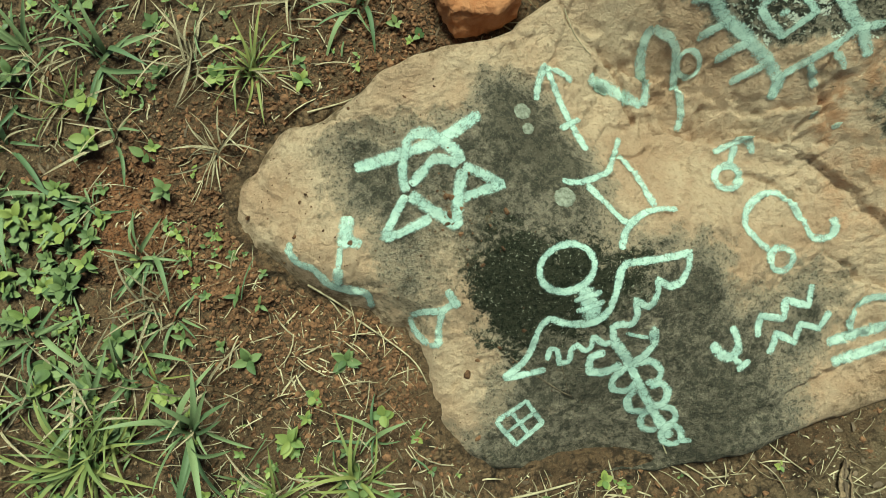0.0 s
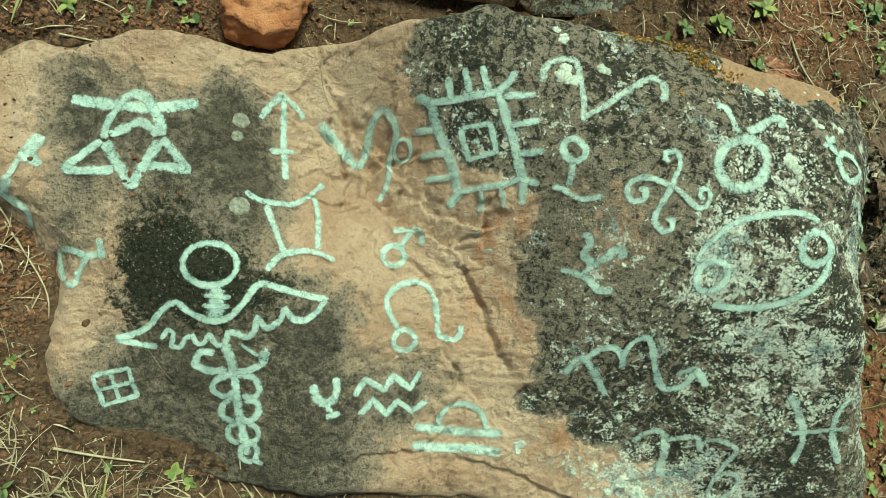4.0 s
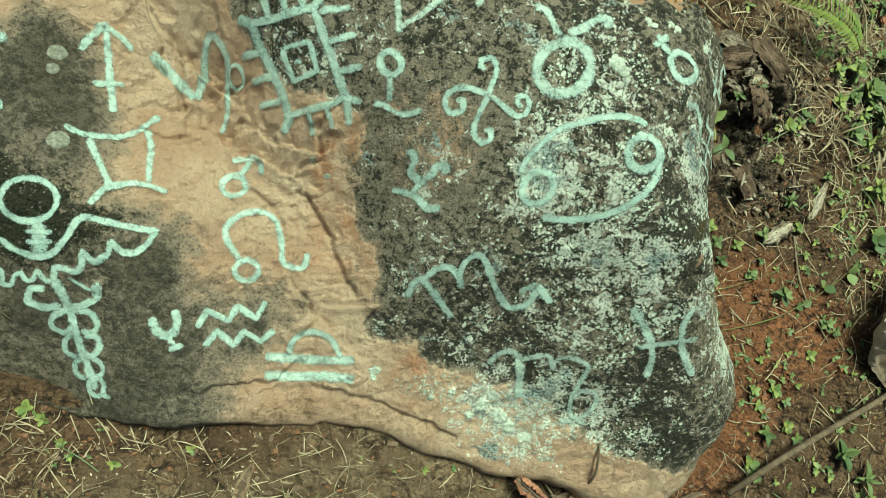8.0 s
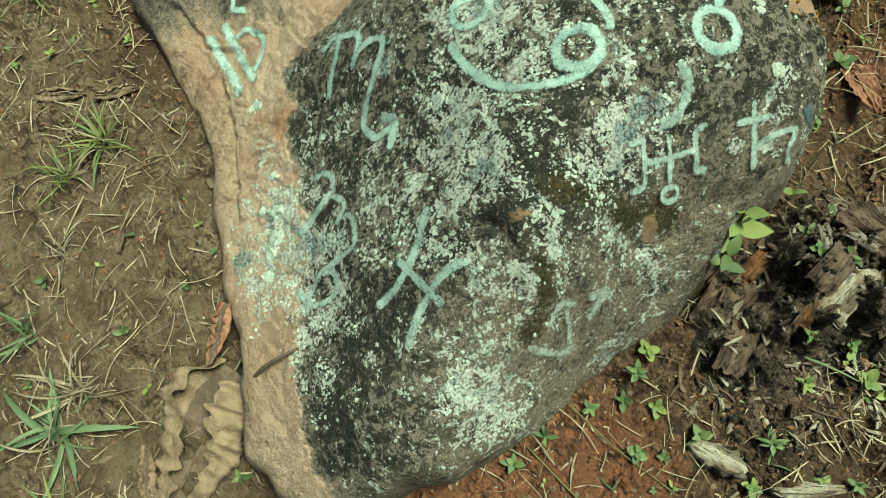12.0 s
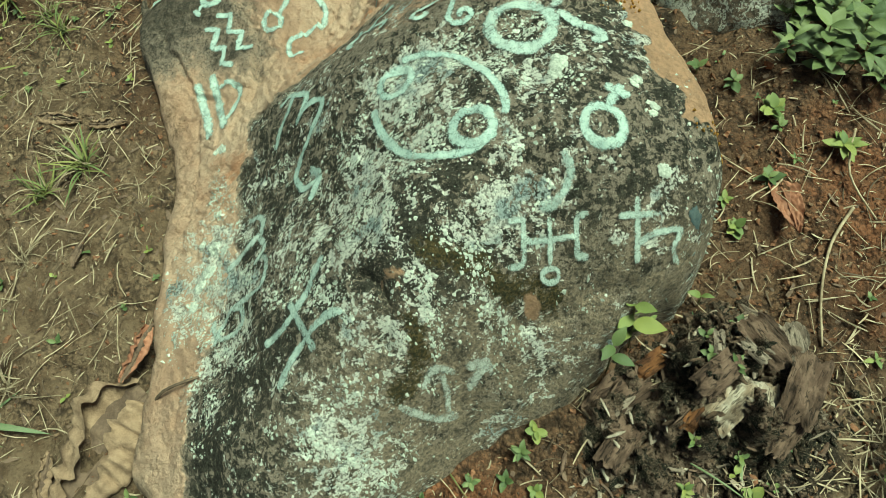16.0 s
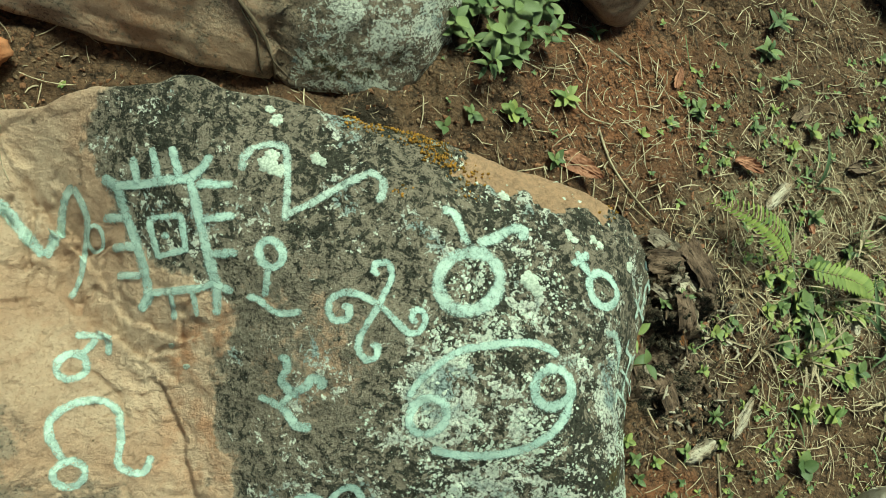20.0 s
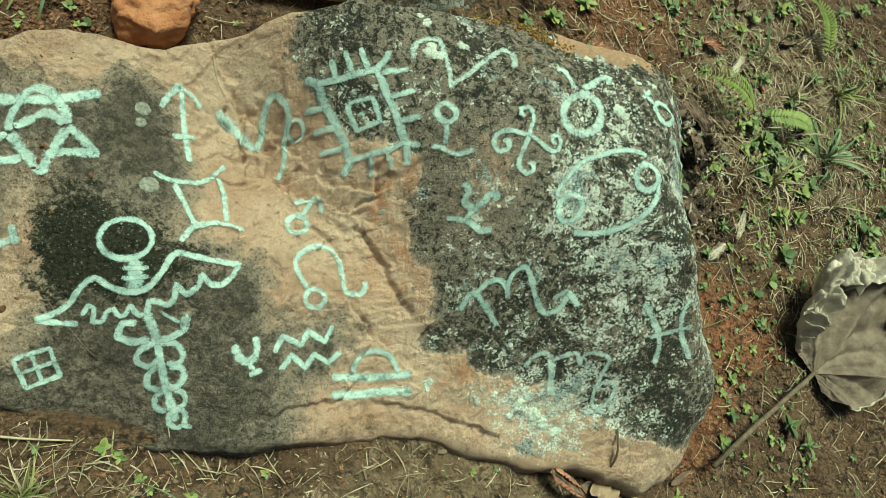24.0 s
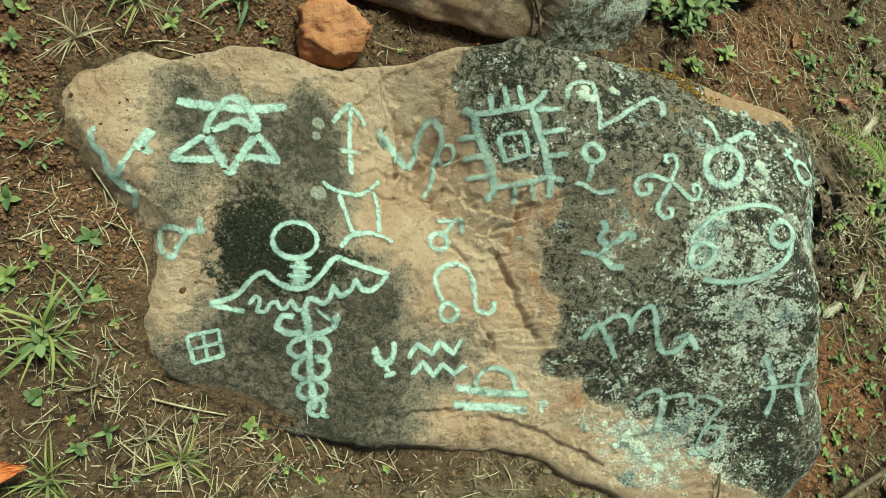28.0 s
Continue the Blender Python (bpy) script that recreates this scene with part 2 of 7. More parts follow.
def leaf_material(name, one, two, rough=0.5):
    """A living leaf: two greens, darker veins by noise, light coming through."""
    m = Nodes(name, rough)
    m.shader.inputs["Specular IOR Level"].default_value = 0.35
    patch, fine = m.noise(35, 4), m.noise(260, 3)
    pick = m.math("ADD", m.math("MULTIPLY", m.math("FRACT", m.math("ADD", m.each(), m.island())), 0.75), m.math("MULTIPLY", patch, 0.3))
    colour = m.mix(m.step(pick, 0.05, 0.95), one, two)
    colour = m.mix(m.math("MULTIPLY", m.step(fine, 0.45, 0.7), 0.25), colour, tuple(0.6 * v for v in one))
    m.shader.inputs["Transmission Weight"].default_value = 0.0
    m.shader.inputs["Subsurface Weight"].default_value = 0.0
    return m.done(colour, m.bump(fine, 0.3, 0.002))


ROCK = boulder_material("lichened_sandstone")
PAINT = paint_material()
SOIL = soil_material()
CLOD = mottled("soil_crumbs", (0.205, 0.100, 0.054), (0.085, 0.043, 0.025), 90, 0.95, 0.004, 0.55)
STRAW = mottled("dry_straw", (0.42, 0.34, 0.225), (0.20, 0.15, 0.095), 40, 0.75, 0.002, 0.5)
TWIG = mottled("weathered_twig", (0.16, 0.115, 0.075), (0.085, 0.06, 0.042), 70, 0.85, 0.003, 0.25)
ORANGE_STONE = mottled("orange_clay_stone", (0.44, 0.20, 0.10), (0.33, 0.125, 0.055), 18, 0.95, 0.02)
CRUST = mottled("white_lichen", (0.60, 0.62, 0.52), (0.30, 0.33, 0.27), 210, 0.95, 0.003, 0.3)
GREEN = leaf_material("weed_leaf", (0.062, 0.092, 0.032), (0.180, 0.215, 0.080))
YOUNG = leaf_material("young_leaf", (0.110, 0.155, 0.050), (0.25, 0.265, 0.070))
GRASS = leaf_material("grass_blade", (0.080, 0.118, 0.056), (0.20, 0.235, 0.112), 0.55)
FINE_GRASS = leaf_material("yellow_grass", (0.24, 0.235, 0.072), (0.125, 0.155, 0.055), 0.6)
FERN = leaf_material("fern_frond", (0.14, 0.18, 0.04), (0.22, 0.25, 0.06), 0.6)
STEM = mottled("green_stem", (0.13, 0.15, 0.05), (0.17, 0.10, 0.045), 30, 0.6, 0.001)
DRY_LEAF = mottled("dry_brown_leaf", (0.20, 0.135, 0.092), (0.105, 0.070, 0.050), 30, 0.75, 0.009, 0.2)
GREY_LEAF = mottled("dry_grey_leaf", (0.56, 0.485, 0.385), (0.33, 0.27, 0.20), 26, 0.75, 0.010)
RED_LEAF = mottled("dry_red_leaf", (0.34, 0.165, 0.10), (0.20, 0.085, 0.05), 22, 0.65, 0.004, 0.3)


def wood_material(name, one, two, crack, scale=24):
    """Split wood with its grain along the piece, dark in the checks."""
    m = Nodes(name, 0.9)
    stretch = m.tree.nodes.new("ShaderNodeMapping")
    stretch.inputs["Scale"].default_value = (0.22, 1.0, 1.0)
    m.put(stretch.inputs["Vector"], m.place)
    lines, streak, patch = m.noise(scale * 7, 5, 0.7, 0.4, stretch.outputs[0]), m.noise(scale * 2, 4, 0.6, 0.3, stretch.outputs[0]), m.noise(scale, 5, 0.65)
    colour = m.mix(m.step(patch, 0.36, 0.62), one, two)
    colour = m.mix(m.math("MULTIPLY", m.step(streak, 0.5, 0.62), 0.7), colour, tuple(0.45 * v for v in two))
    colour = m.mix(m.math("MULTIPLY", m.step(lines, 0.52, 0.62), 0.85), colour, crack)
    return m.done(colour, m.bump(m.math("ADD", m.math("MULTIPLY", lines, -1.0), m.math("ADD", streak, patch)), 1.0, 0.010))




def stump_material():
    """Rotten wood: black mould, brown and grey patches of old grain, pale crumbs."""
    m = Nodes("mouldered_wood", 0.95)
    patch, middle, fine, grain = m.noise(11, 5, 0.65, 0.5), m.noise(38, 6, 0.7, 0.6), m.noise(110, 5, 0.75), m.noise(260, 4, 0.75)
    colour = m.mix(m.step(middle, 0.42, 0.58), (0.016, 0.017, 0.009), (0.066, 0.047, 0.030))
    colour = m.mix(m.math("MULTIPLY", m.step(patch, 0.45, 0.55), m.step(middle, 0.40, 0.52)), colour, m.mix(m.step(fine, 0.4, 0.6), (0.30, 0.205, 0.145), (0.13, 0.082, 0.055)))
    colour = m.mix(m.math("MULTIPLY", m.step(grain, 0.53, 0.62), 0.75), colour, (0.27, 0.205, 0.145))
    colour = m.mix(m.math("MULTIPLY", m.step(fine, 0.56, 0.62), 0.8), colour, (0.008, 0.007, 0.005))
    return m.done(colour, m.bump(m.math("ADD", m.math("MULTIPLY", middle, 1.4), m.math("ADD", fine, m.math("MULTIPLY", grain, 0.6))), 1.0, 0.014))


MOULD = stump_material()
CHAR = mottled("rotten_wood", (0.030, 0.021, 0.014), (0.155, 0.100, 0.066), 75, 0.95, 0.014, 0.35)
PALE_WOOD = wood_material("pale_broken_wood", (0.62, 0.54, 0.42), (0.34, 0.25, 0.17), (0.06, 0.04, 0.026))
MOSS = mottled("orange_brown_moss", (0.42, 0.205, 0.035), (0.16, 0.095, 0.022), 90, 0.95, 0.004, 0.5)
ORANGE_LEAF = mottled("dry_orange_leaf", (0.55, 0.17, 0.05), (0.40, 0.11, 0.035), 26, 0.6, 0.003)
WITHERED = mottled("withered_leaf", (0.205, 0.150, 0.110), (0.115, 0.082, 0.060), 22, 0.75, 0.006)
BROWN_WOOD = wood_material("brown_split_wood", (0.215, 0.142, 0.10), (0.115, 0.072, 0.050), (0.018, 0.012, 0.008))
GREY_WOOD = wood_material("grey_weathered_wood", (0.34, 0.275, 0.21), (0.19, 0.145, 0.11), (0.022, 0.016, 0.011))
RED_WOOD = wood_material("orange_rotten_wood", (0.26, 0.115, 0.045), (0.15, 0.065, 0.03), (0.02, 0.012, 0.008))
DARK_CLOD = mottled("dark_earth_grains", (0.075, 0.045, 0.026), (0.24, 0.16, 0.10), 70, 0.95, 0.003, 0.6)
RED_CLOD = mottled("red_clay_clods", (0.25, 0.108, 0.055), (0.17, 0.075, 0.04), 40, 0.95, 0.004, 0.3)
GREY_CRUST = mottled("grey_lichen", (0.25, 0.245, 0.20), (0.115, 0.11, 0.086), 120, 0.95, 0.003, 0.2)
PALE_LEAF = mottled("dry_leaf_underside", (0.36, 0.248, 0.160), (0.20, 0.130, 0.082), 34, 0.8, 0.012)
SLATE = mottled("slate_blue_chip", (0.060, 0.085, 0.088), (0.10, 0.125, 0.12), 120, 0.8, 0.003)

# ---- shapes of the ground and the boulder, as plain functions of the plan ----


def soft_noise(x, y, size, seed):
    """Smooth value noise of about -1 to 1 on arrays, with bumps of that size in metres."""
    gx, gy = np.asarray(x) / size + 57.3, np.asarray(y) / size + 91.7
    ix, iy = np.floor(gx).astype(np.int64), np.floor(gy).astype(np.int64)
    fx, fy = gx - ix, gy - iy
    fx, fy = fx * fx * fx * (fx * (fx * 6 - 15) + 10), fy * fy * fy * (fy * (fy * 6 - 15) + 10)

    def corner(a, b):
        h = (a * 374761393 + b * 668265263 + seed * 974711) & 0x7FFFFFFF
        h = ((h ^ (h >> 13)) * 1274126177) & 0x7FFFFFFF
        return ((h ^ (h >> 16)) & 0xFFFF) / 32767.5 - 1

    low = corner(ix, iy) * (1 - fx) + corner(ix + 1, iy) * fx
    high = corner(ix, iy + 1) * (1 - fx) + corner(ix + 1, iy + 1) * fx
    return low * (1 - fy) + high * fy


def layered(x, y, size, seed, layers=4, fade=0.5):
    """Several octaves of soft_noise."""
    return sum(fade ** k * soft_noise(x, y, size * 0.5 ** k, seed + 11 * k) for k in range(layers))


def smooth(a, b, v):
    u = np.clip((v - a) / (b - a), 0, 1)
    return u * u * (3 - 2 * u)


def inside(x, y, outline):
    """Signed distance to a closed outline in the plan: positive inside, in metres."""
    p = np.array(outline, float)
    q = np.roll(p, -1, axis=0)
    x, y = np.asarray(x, float), np.asarray(y, float)
    best, odd = np.full(x.shape, 9.0), np.zeros(x.shape, bool)
    for (ax, ay), (bx, by) in zip(p, q):
        ex, ey = bx - ax, by - ay
        k = np.clip(((x - ax) * ex + (y - ay) * ey) / (ex * ex + ey * ey), 0, 1)
        best = np.minimum(best, np.hypot(x - ax - k * ex, y - ay - k * ey))
        odd ^= ((ay > y) != (by > y)) & (x < (y - ay) * ex / (ey if ey else 1e-9) + ax)
    return np.where(odd, best, -best)


# where the painted boulder meets the ground
FOOT_FRONT = [(-1.09, 0.43), (-1.06, 0.35), (-1.01, 0.27), (-0.94, 0.21), (-0.85, 0.15), (-0.79, 0.10), (-0.785, 0.0), (-0.79, -0.10), (-0.77, -0.18),
              (-0.71, -0.25), (-0.58, -0.295), (-0.44, -0.33), (-0.30, -0.37), (-0.15, -0.385), (0.03, -0.365), (0.20, -0.365), (0.34, -0.385),
              (0.47, -0.44), (0.61, -0.475), (0.75, -0.50), (0.88, -0.53), (0.98, -0.57), (1.08, -0.57), (1.16, -0.49)]
FOOT_BACK = [(1.20, -0.36), (1.22, -0.20), (1.22, -0.05), (1.20, 0.10), (1.20, 0.22), (1.17, 0.32), (1.12, 0.42), (1.10, 0.54), (1.06, 0.62),
             (0.98, 0.68), (0.85, 0.72), (0.70, 0.735), (0.55, 0.75), (0.38, 0.77), (0.20, 0.775), (0.05, 0.765), (-0.10, 0.74), (-0.20, 0.695),
             (-0.30, 0.67), (-0.45, 0.635), (-0.60, 0.635), (-0.75, 0.61), (-0.90, 0.60), (-1.0, 0.55), (-1.07, 0.49)]
FOOT = FOOT_FRONT + FOOT_BACK
# bulges and hollows of its top: x, y, reach, height
BULGES = [
    (0.725, 0.4, 0.55, 0.502), (-0.925, 0.675, 0.55, 0.2), (1.205, 0.21, 0.13, -0.168), (0.24, -0.22, 0.32, -0.099), (-0.095, 0.34, 0.13, -0.137), (0.945, 0.015, 0.13, 0.08),
    (0, 0.8, 0.2, 0.116), (-0.355, 0.08, 0.13, 0.054), (1.27, 0.015, 0.13, -0.196), (1.075, -0.245, 0.13, 0.089), (0.6, -0.3, 0.2, -0.069), (1.205, 0.405, 0.13, -0.171),
    (0.165, 0.145, 0.13, -0.096), (-0.485, -0.375, 0.13, -0.111), (-1.005, 0.47, 0.13, -0.098), (1.205, -0.44, 0.13, -0.042), (-0.3, -0.2, 0.2, 0.047), (0.75, 0.665, 0.13, -0.046),
    (-0.225, 0.47, 0.13, -0.065), (0.36, 0.34, 0.13, -0.033), (0.685, -0.05, 0.13, -0.047), (-0.81, 0.015, 0.13, -0.057), (-0.745, 0.47, 0.13, -0.056), (0.425, 0.08, 0.13, 0.032),
]

# later dents and swellings: x, y, reach, height
DENTS = [
    (-0.25, 0.6, 0.12, -0.037), (-0.4, -0.15, 0.12, -0.024), (0.35, 0.45, 0.12, 0.023), (-0.55, 0.15, 0.12, 0.02), (-0.1, 0.3, 0.12, 0.02), (0.35, 0.3, 0.12, 0.019), (-0.25, 0.15, 0.12, -0.019), (-0.55, 0.45, 0.12, 0.019), (-0.4, -0.3, 0.12, -0.019), (-0.55, 0.3, 0.12, 0.018), (0.2, -0.15, 0.12, -0.017), (-0.4, 0.6, 0.12, -0.016), (0.5, 0.15, 0.12, -0.015), (0.05, 0.15, 0.12, -0.013), (-0.85, 0.15, 0.12, -0.013), (0.8, 0.6, 0.12, 0.012), (0.65, 0.3, 0.12, -0.011),
]

# finer ones on its steep end
END_DENTS = [
    (0.79, -0.18, 0.1, 0.033), (0.91, -0.06, 0.1, -0.029), (0.79, -0.3, 0.1, -0.025), (1.03, -0.06, 0.1, 0.023), (0.91, -0.3, 0.1, -0.019), (1.15, 0.3, 0.1, 0.018), (1.03, 0.06, 0.1, 0.014), (0.91, 0.18, 0.1, 0.012), (1.15, 0.06, 0.1, -0.018), (0.91, -0.18, 0.1, -0.013), (0.67, -0.18, 0.1, 0.011), (0.67, 0.42, 0.1, -0.017), (1.15, -0.3, 0.1, 0.015), (0.55, 0.42, 0.1, 0.012), (0.79, 0.06, 0.1, -0.009), (0.79, -0.06, 0.1, 0.01), (1.15, -0.06, 0.1, 0.011), (0.79, 0.54, 0.1, 0.008), (1.15, 0.18, 0.1, -0.014), (1.03, -0.18, 0.1, -0.009),
]


def ground_height(x, y):
    """The trodden earth: near level, lower along the front, with a bank behind the boulder."""
    z = -0.045 * smooth(0.3, -0.4, y) * smooth(-0.9, -0.3, x) * smooth(1.9, 1.1, x)
    z = z + 0.09 * np.exp(-((x - 0.75) ** 2 + (y - 1.05) ** 2) / 0.10) + 0.03 * np.exp(-((x - 1.25) ** 2 + (y - 0.45) ** 2) / 0.05)
    z = z + 0.018 * layered(x, y, 0.55, 3) + 0.25 * smooth(2.4, 6.0, np.hypot(x - 0.3, y)) * soft_noise(x, y, 4.0, 9)
    return z


def rock_plain(x, y):
    """The boulder's top without its fine relief, and the distance from its foot."""
    d = inside(x, y, FOOT) + 0.010 * soft_noise(x, y, 0.09, 21) + 0.005 * soft_noise(x, y, 0.035, 22)
    top = -0.05 + sum(a * np.exp(-((x - bx) ** 2 + (y - by) ** 2) / (2 * s * s)) for bx, by, s, a in BULGES + DENTS + END_DENTS)
    base = -0.05
    reach = 0.035 + 0.02 * smooth(0.1, 0.35, top) + 0.09 * smooth(-0.68, -0.88, x)
    u = np.clip(d / reach, 0, 1)
    rise = np.sqrt(np.clip(1 - (1 - u) ** 2.2, 0, 1))
    rise = rise + 0.7 * (u * (2 - u) - rise) * smooth(-0.72, -0.86, x)
    z = base + (top - base) * rise
    return np.where(d < 0, base + 3.0 * d, z), d

# ---- builders ----


def mesh_from(name, verts, faces, material, smooth_faces=True):
    data = bpy.data.meshes.new(name)
    data.from_pydata([tuple(v) for v in verts], [], [tuple(f) for f in faces])
    data.materials.append(material)
    data.polygons.foreach_set("use_smooth", [smooth_faces] * len(data.polygons))
    data.update()
    return data


def part(name, data, parent, label="", at=None):
    """One mesh as a part of a thing; a mesh may be shared by several parts."""
    ob = new(name, data)
    ob.parent = parent
    if at is not None:
        ob.matrix_basis = at
    return tagged(ob, label)


def thing(name, label, category, x=0.0, y=0.0, z=0.0, turn=0.0, group="", kind="", data=None):
    ob = new(name, data)
    ob.matrix_basis = pose(x, y, z, 0, 0, turn)
    return tagged(ob, label, category, group, kind)


def channels(data, name, values):
    """Four numbers a vertex, for the material."""
    layer = data.attributes.new(name, "FLOAT_COLOR", "POINT")
    layer.data.foreach_set("color", np.asarray(values, np.float32).ravel())


def sheet(name, xs, ys, height, keep, material):
    """A grid over the plan, raised by a function; faces only where keep is true."""
    gx, gy = np.meshgrid(xs, ys)
    z = height(gx, gy)
    ok = keep(gx, gy)
    nx, ny = len(xs), len(ys)
    cell = ok[:-1, :-1] | ok[1:, :-1] | ok[:-1, 1:] | ok[1:, 1:]
    index = np.arange(nx * ny).reshape(ny, nx)
    quads = np.stack([index[:-1, :-1], index[:-1, 1:], index[1:, 1:], index[1:, :-1]], -1)[cell]
    used, faces = np.unique(quads, return_inverse=True)
    verts = np.stack([gx.ravel(), gy.ravel(), z.ravel()], -1)[used]
    faces = faces.reshape(-1, 4)
    data = bpy.data.meshes.new(name)
    data.vertices.add(len(verts))
    data.vertices.foreach_set("co", verts.astype(np.float32).ravel())
    data.loops.add(faces.size)
    data.loops.foreach_set("vertex_index", faces.astype(np.int32).ravel())
    data.polygons.add(len(faces))
    data.polygons.foreach_set("loop_start", np.arange(0, faces.size, 4, dtype=np.int32))
    data.polygons.foreach_set("use_smooth", np.ones(len(faces), bool))
    data.materials.append(material)
    data.update(calc_edges=True)
    return data, verts[:, 0], verts[:, 1]


def joined(name, pieces, material, smooth_faces=True):
    """Many small pieces, each (verts array, faces array), as one mesh."""
    verts, faces, at = [], [], 0
    for v, f in pieces:
        verts.append(v)
        faces += [tuple(int(i) + at for i in face) for face in f]
        at += len(v)
    return mesh_from(name, np.concatenate(verts), faces, material, smooth_faces)

# ---- the painted boulder ----
GREY_PART = [(-0.47, 0.54), (-0.42, 0.52), (-0.39, 0.49), (-0.36, 0.45), (-0.33, 0.38), (-0.30, 0.30), (-0.30, 0.21), (-0.31, 0.14), (-0.27, 0.13), (-0.23, 0.12), (-0.19, 0.10), (-0.14, 0.09), (-0.11, 0.05), (-0.13, -0.01), (-0.11, -0.05), (-0.04, -0.06), (0.01, -0.03), (0.09, -0.03), (0.11, -0.09), (0.08, -0.15), (0.05, -0.19), (0.00, -0.24),
             (-0.05, -0.45), (-0.30, -0.45), (-0.58, -0.38), (-0.75, -0.30), (-0.85, -0.16),
             (-0.78, -0.18), (-0.71, -0.13), (-0.67, -0.09), (-0.63, -0.03), (-0.61, 0.00), (-0.63, 0.06), (-0.63, 0.12), (-0.64, 0.17), (-0.70, 0.17), (-0.75, 0.08), (-0.78, 0.11), (-0.80, 0.20), (-0.80, 0.27), (-0.82, 0.35), (-0.83, 0.48), (-0.80, 0.51), (-0.71, 0.51), (-0.64, 0.47), (-0.55, 0.47)]
DARK_PART = [(-0.06, 0.72), (0.06, 0.80), (0.20, 0.85), (0.60, 0.85), (1.10, 0.80), (1.30, 0.60), (1.30, 0.0), (1.30, -0.40), (1.08, -0.43),
             (0.97, -0.41), (0.83, -0.37), (0.71, -0.27), (0.56, -0.22), (0.42, -0.17), (0.28, -0.11), (0.31, -0.05), (0.26, 0.05), (0.22, 0.16),
             (0.21, 0.23), (0.22, 0.30), (0.22, 0.34), (0.16, 0.36), (0.10, 0.40), (0.03, 0.42), (-0.02, 0.49), (-0.07, 0.55), (-0.10, 0.63)]
BLACK_PART = [(-0.63, 0.15), (-0.61, 0.20), (-0.57, 0.22), (-0.51, 0.21), (-0.47, 0.17), (-0.39, 0.16), (-0.36, 0.11), (-0.29, 0.10), (-0.31, 0.06), (-0.36, 0.04), (-0.41, 0.00), (-0.48, -0.00), (-0.53, 0.01), (-0.59, -0.03), (-0.61, 0.00), (-0.63, 0.08)]
SQUARE_PART = [(-0.01, 0.53), (0.11, 0.55), (0.15, 0.47), (0.18, 0.39), (0.14, 0.39), (0.08, 0.42), (0.05, 0.43), (0.02, 0.48)]
BARE_PART = [(0.56, 0.65), (0.62, 0.74), (0.75, 0.80), (0.94, 0.74), (0.89, 0.625), (0.78, 0.61), (0.71, 0.635), (0.64, 0.62)]
FLAKE_PART = [(0.946, 0.050), (0.944, 0.085), (0.960, 0.101), (0.976, 0.105), (0.983, 0.071), (0.983, 0.044), (0.985, 0.023)]
RUST_PART = [(0.15, 0.32), (0.20, 0.35), (0.24, 0.31), (0.21, 0.22), (0.14, 0.21), (0.11, 0.28)]
# lichen: x, y, reach, thickness
LICHEN = [(0.40, -0.22, 0.03, 0.5), (0.47, -0.27, 0.03, 0.6), (0.36, -0.27, 0.02, 0.4), (0.53, -0.31, 0.05, 0.7), (0.62, -0.36, 0.05, 0.8), (0.72, -0.40, 0.05, 0.6), (0.44, -0.25, 0.03, 0.5), (0.66, 0.30, 0.05, 0.6), (0.70, 0.24, 0.05, 0.5), (0.64, 0.47, 0.07, 0.5), (0.66, 0.27, 0.08, 0.9), (0.55, 0.15, 0.05, 0.8), (0.75, 0.06, 0.08, 0.7), (0.83, 0.12, 0.05, 0.6),
          (0.63, -0.05, 0.07, 0.5), (0.57, -0.29, 0.07, 1.0), (0.70, -0.28, 0.05, 0.8), (0.79, -0.10, 0.08, 0.6), (0.86, 0.27, 0.05, 0.6),
          (0.72, 0.38, 0.06, 0.8), (0.57, 0.37, 0.05, 0.5), (0.49, -0.13, 0.05, 0.4), (0.35, -0.01, 0.03, 0.5), (0.33, 0.60, 0.07, 0.3),
          (1.00, 0.16, 0.07, 0.9), (1.10, -0.14, 0.06, 0.5), (1.15, -0.11, 0.06, 0.35), (0.70, -0.32, 0.08, 0.9), (0.94, 0.24, 0.04, 0.8),
          (1.05, 0.03, 0.04, 0.8), (0.89, -0.30, 0.07, 0.8), (0.99, -0.38, 0.06, 0.4), (1.06, 0.015, 0.022, 1.2), (0.886, 0.404, 0.022, 1.0), (0.91, 0.38, 0.022, 1.0), (0.93, 0.354, 0.02, 1.0), (1.02, 0.155, 0.05, 0.7), (1.07, 0.257, 0.03, 0.6), (1.17, -0.135, 0.05, 0.35),
          (1.19, -0.245, 0.05, 0.4), (0.68, -0.343, 0.05, 0.8), (0.867, -0.316, 0.05, 0.7), (0.60, 0.22, 0.06, 0.7), (0.70, 0.17, 0.06, 0.8), (0.80, -0.03, 0.09, 0.7), (0.66, 0.40, 0.05, 0.6), (1.0, 0.02, 0.05, 0.5)]
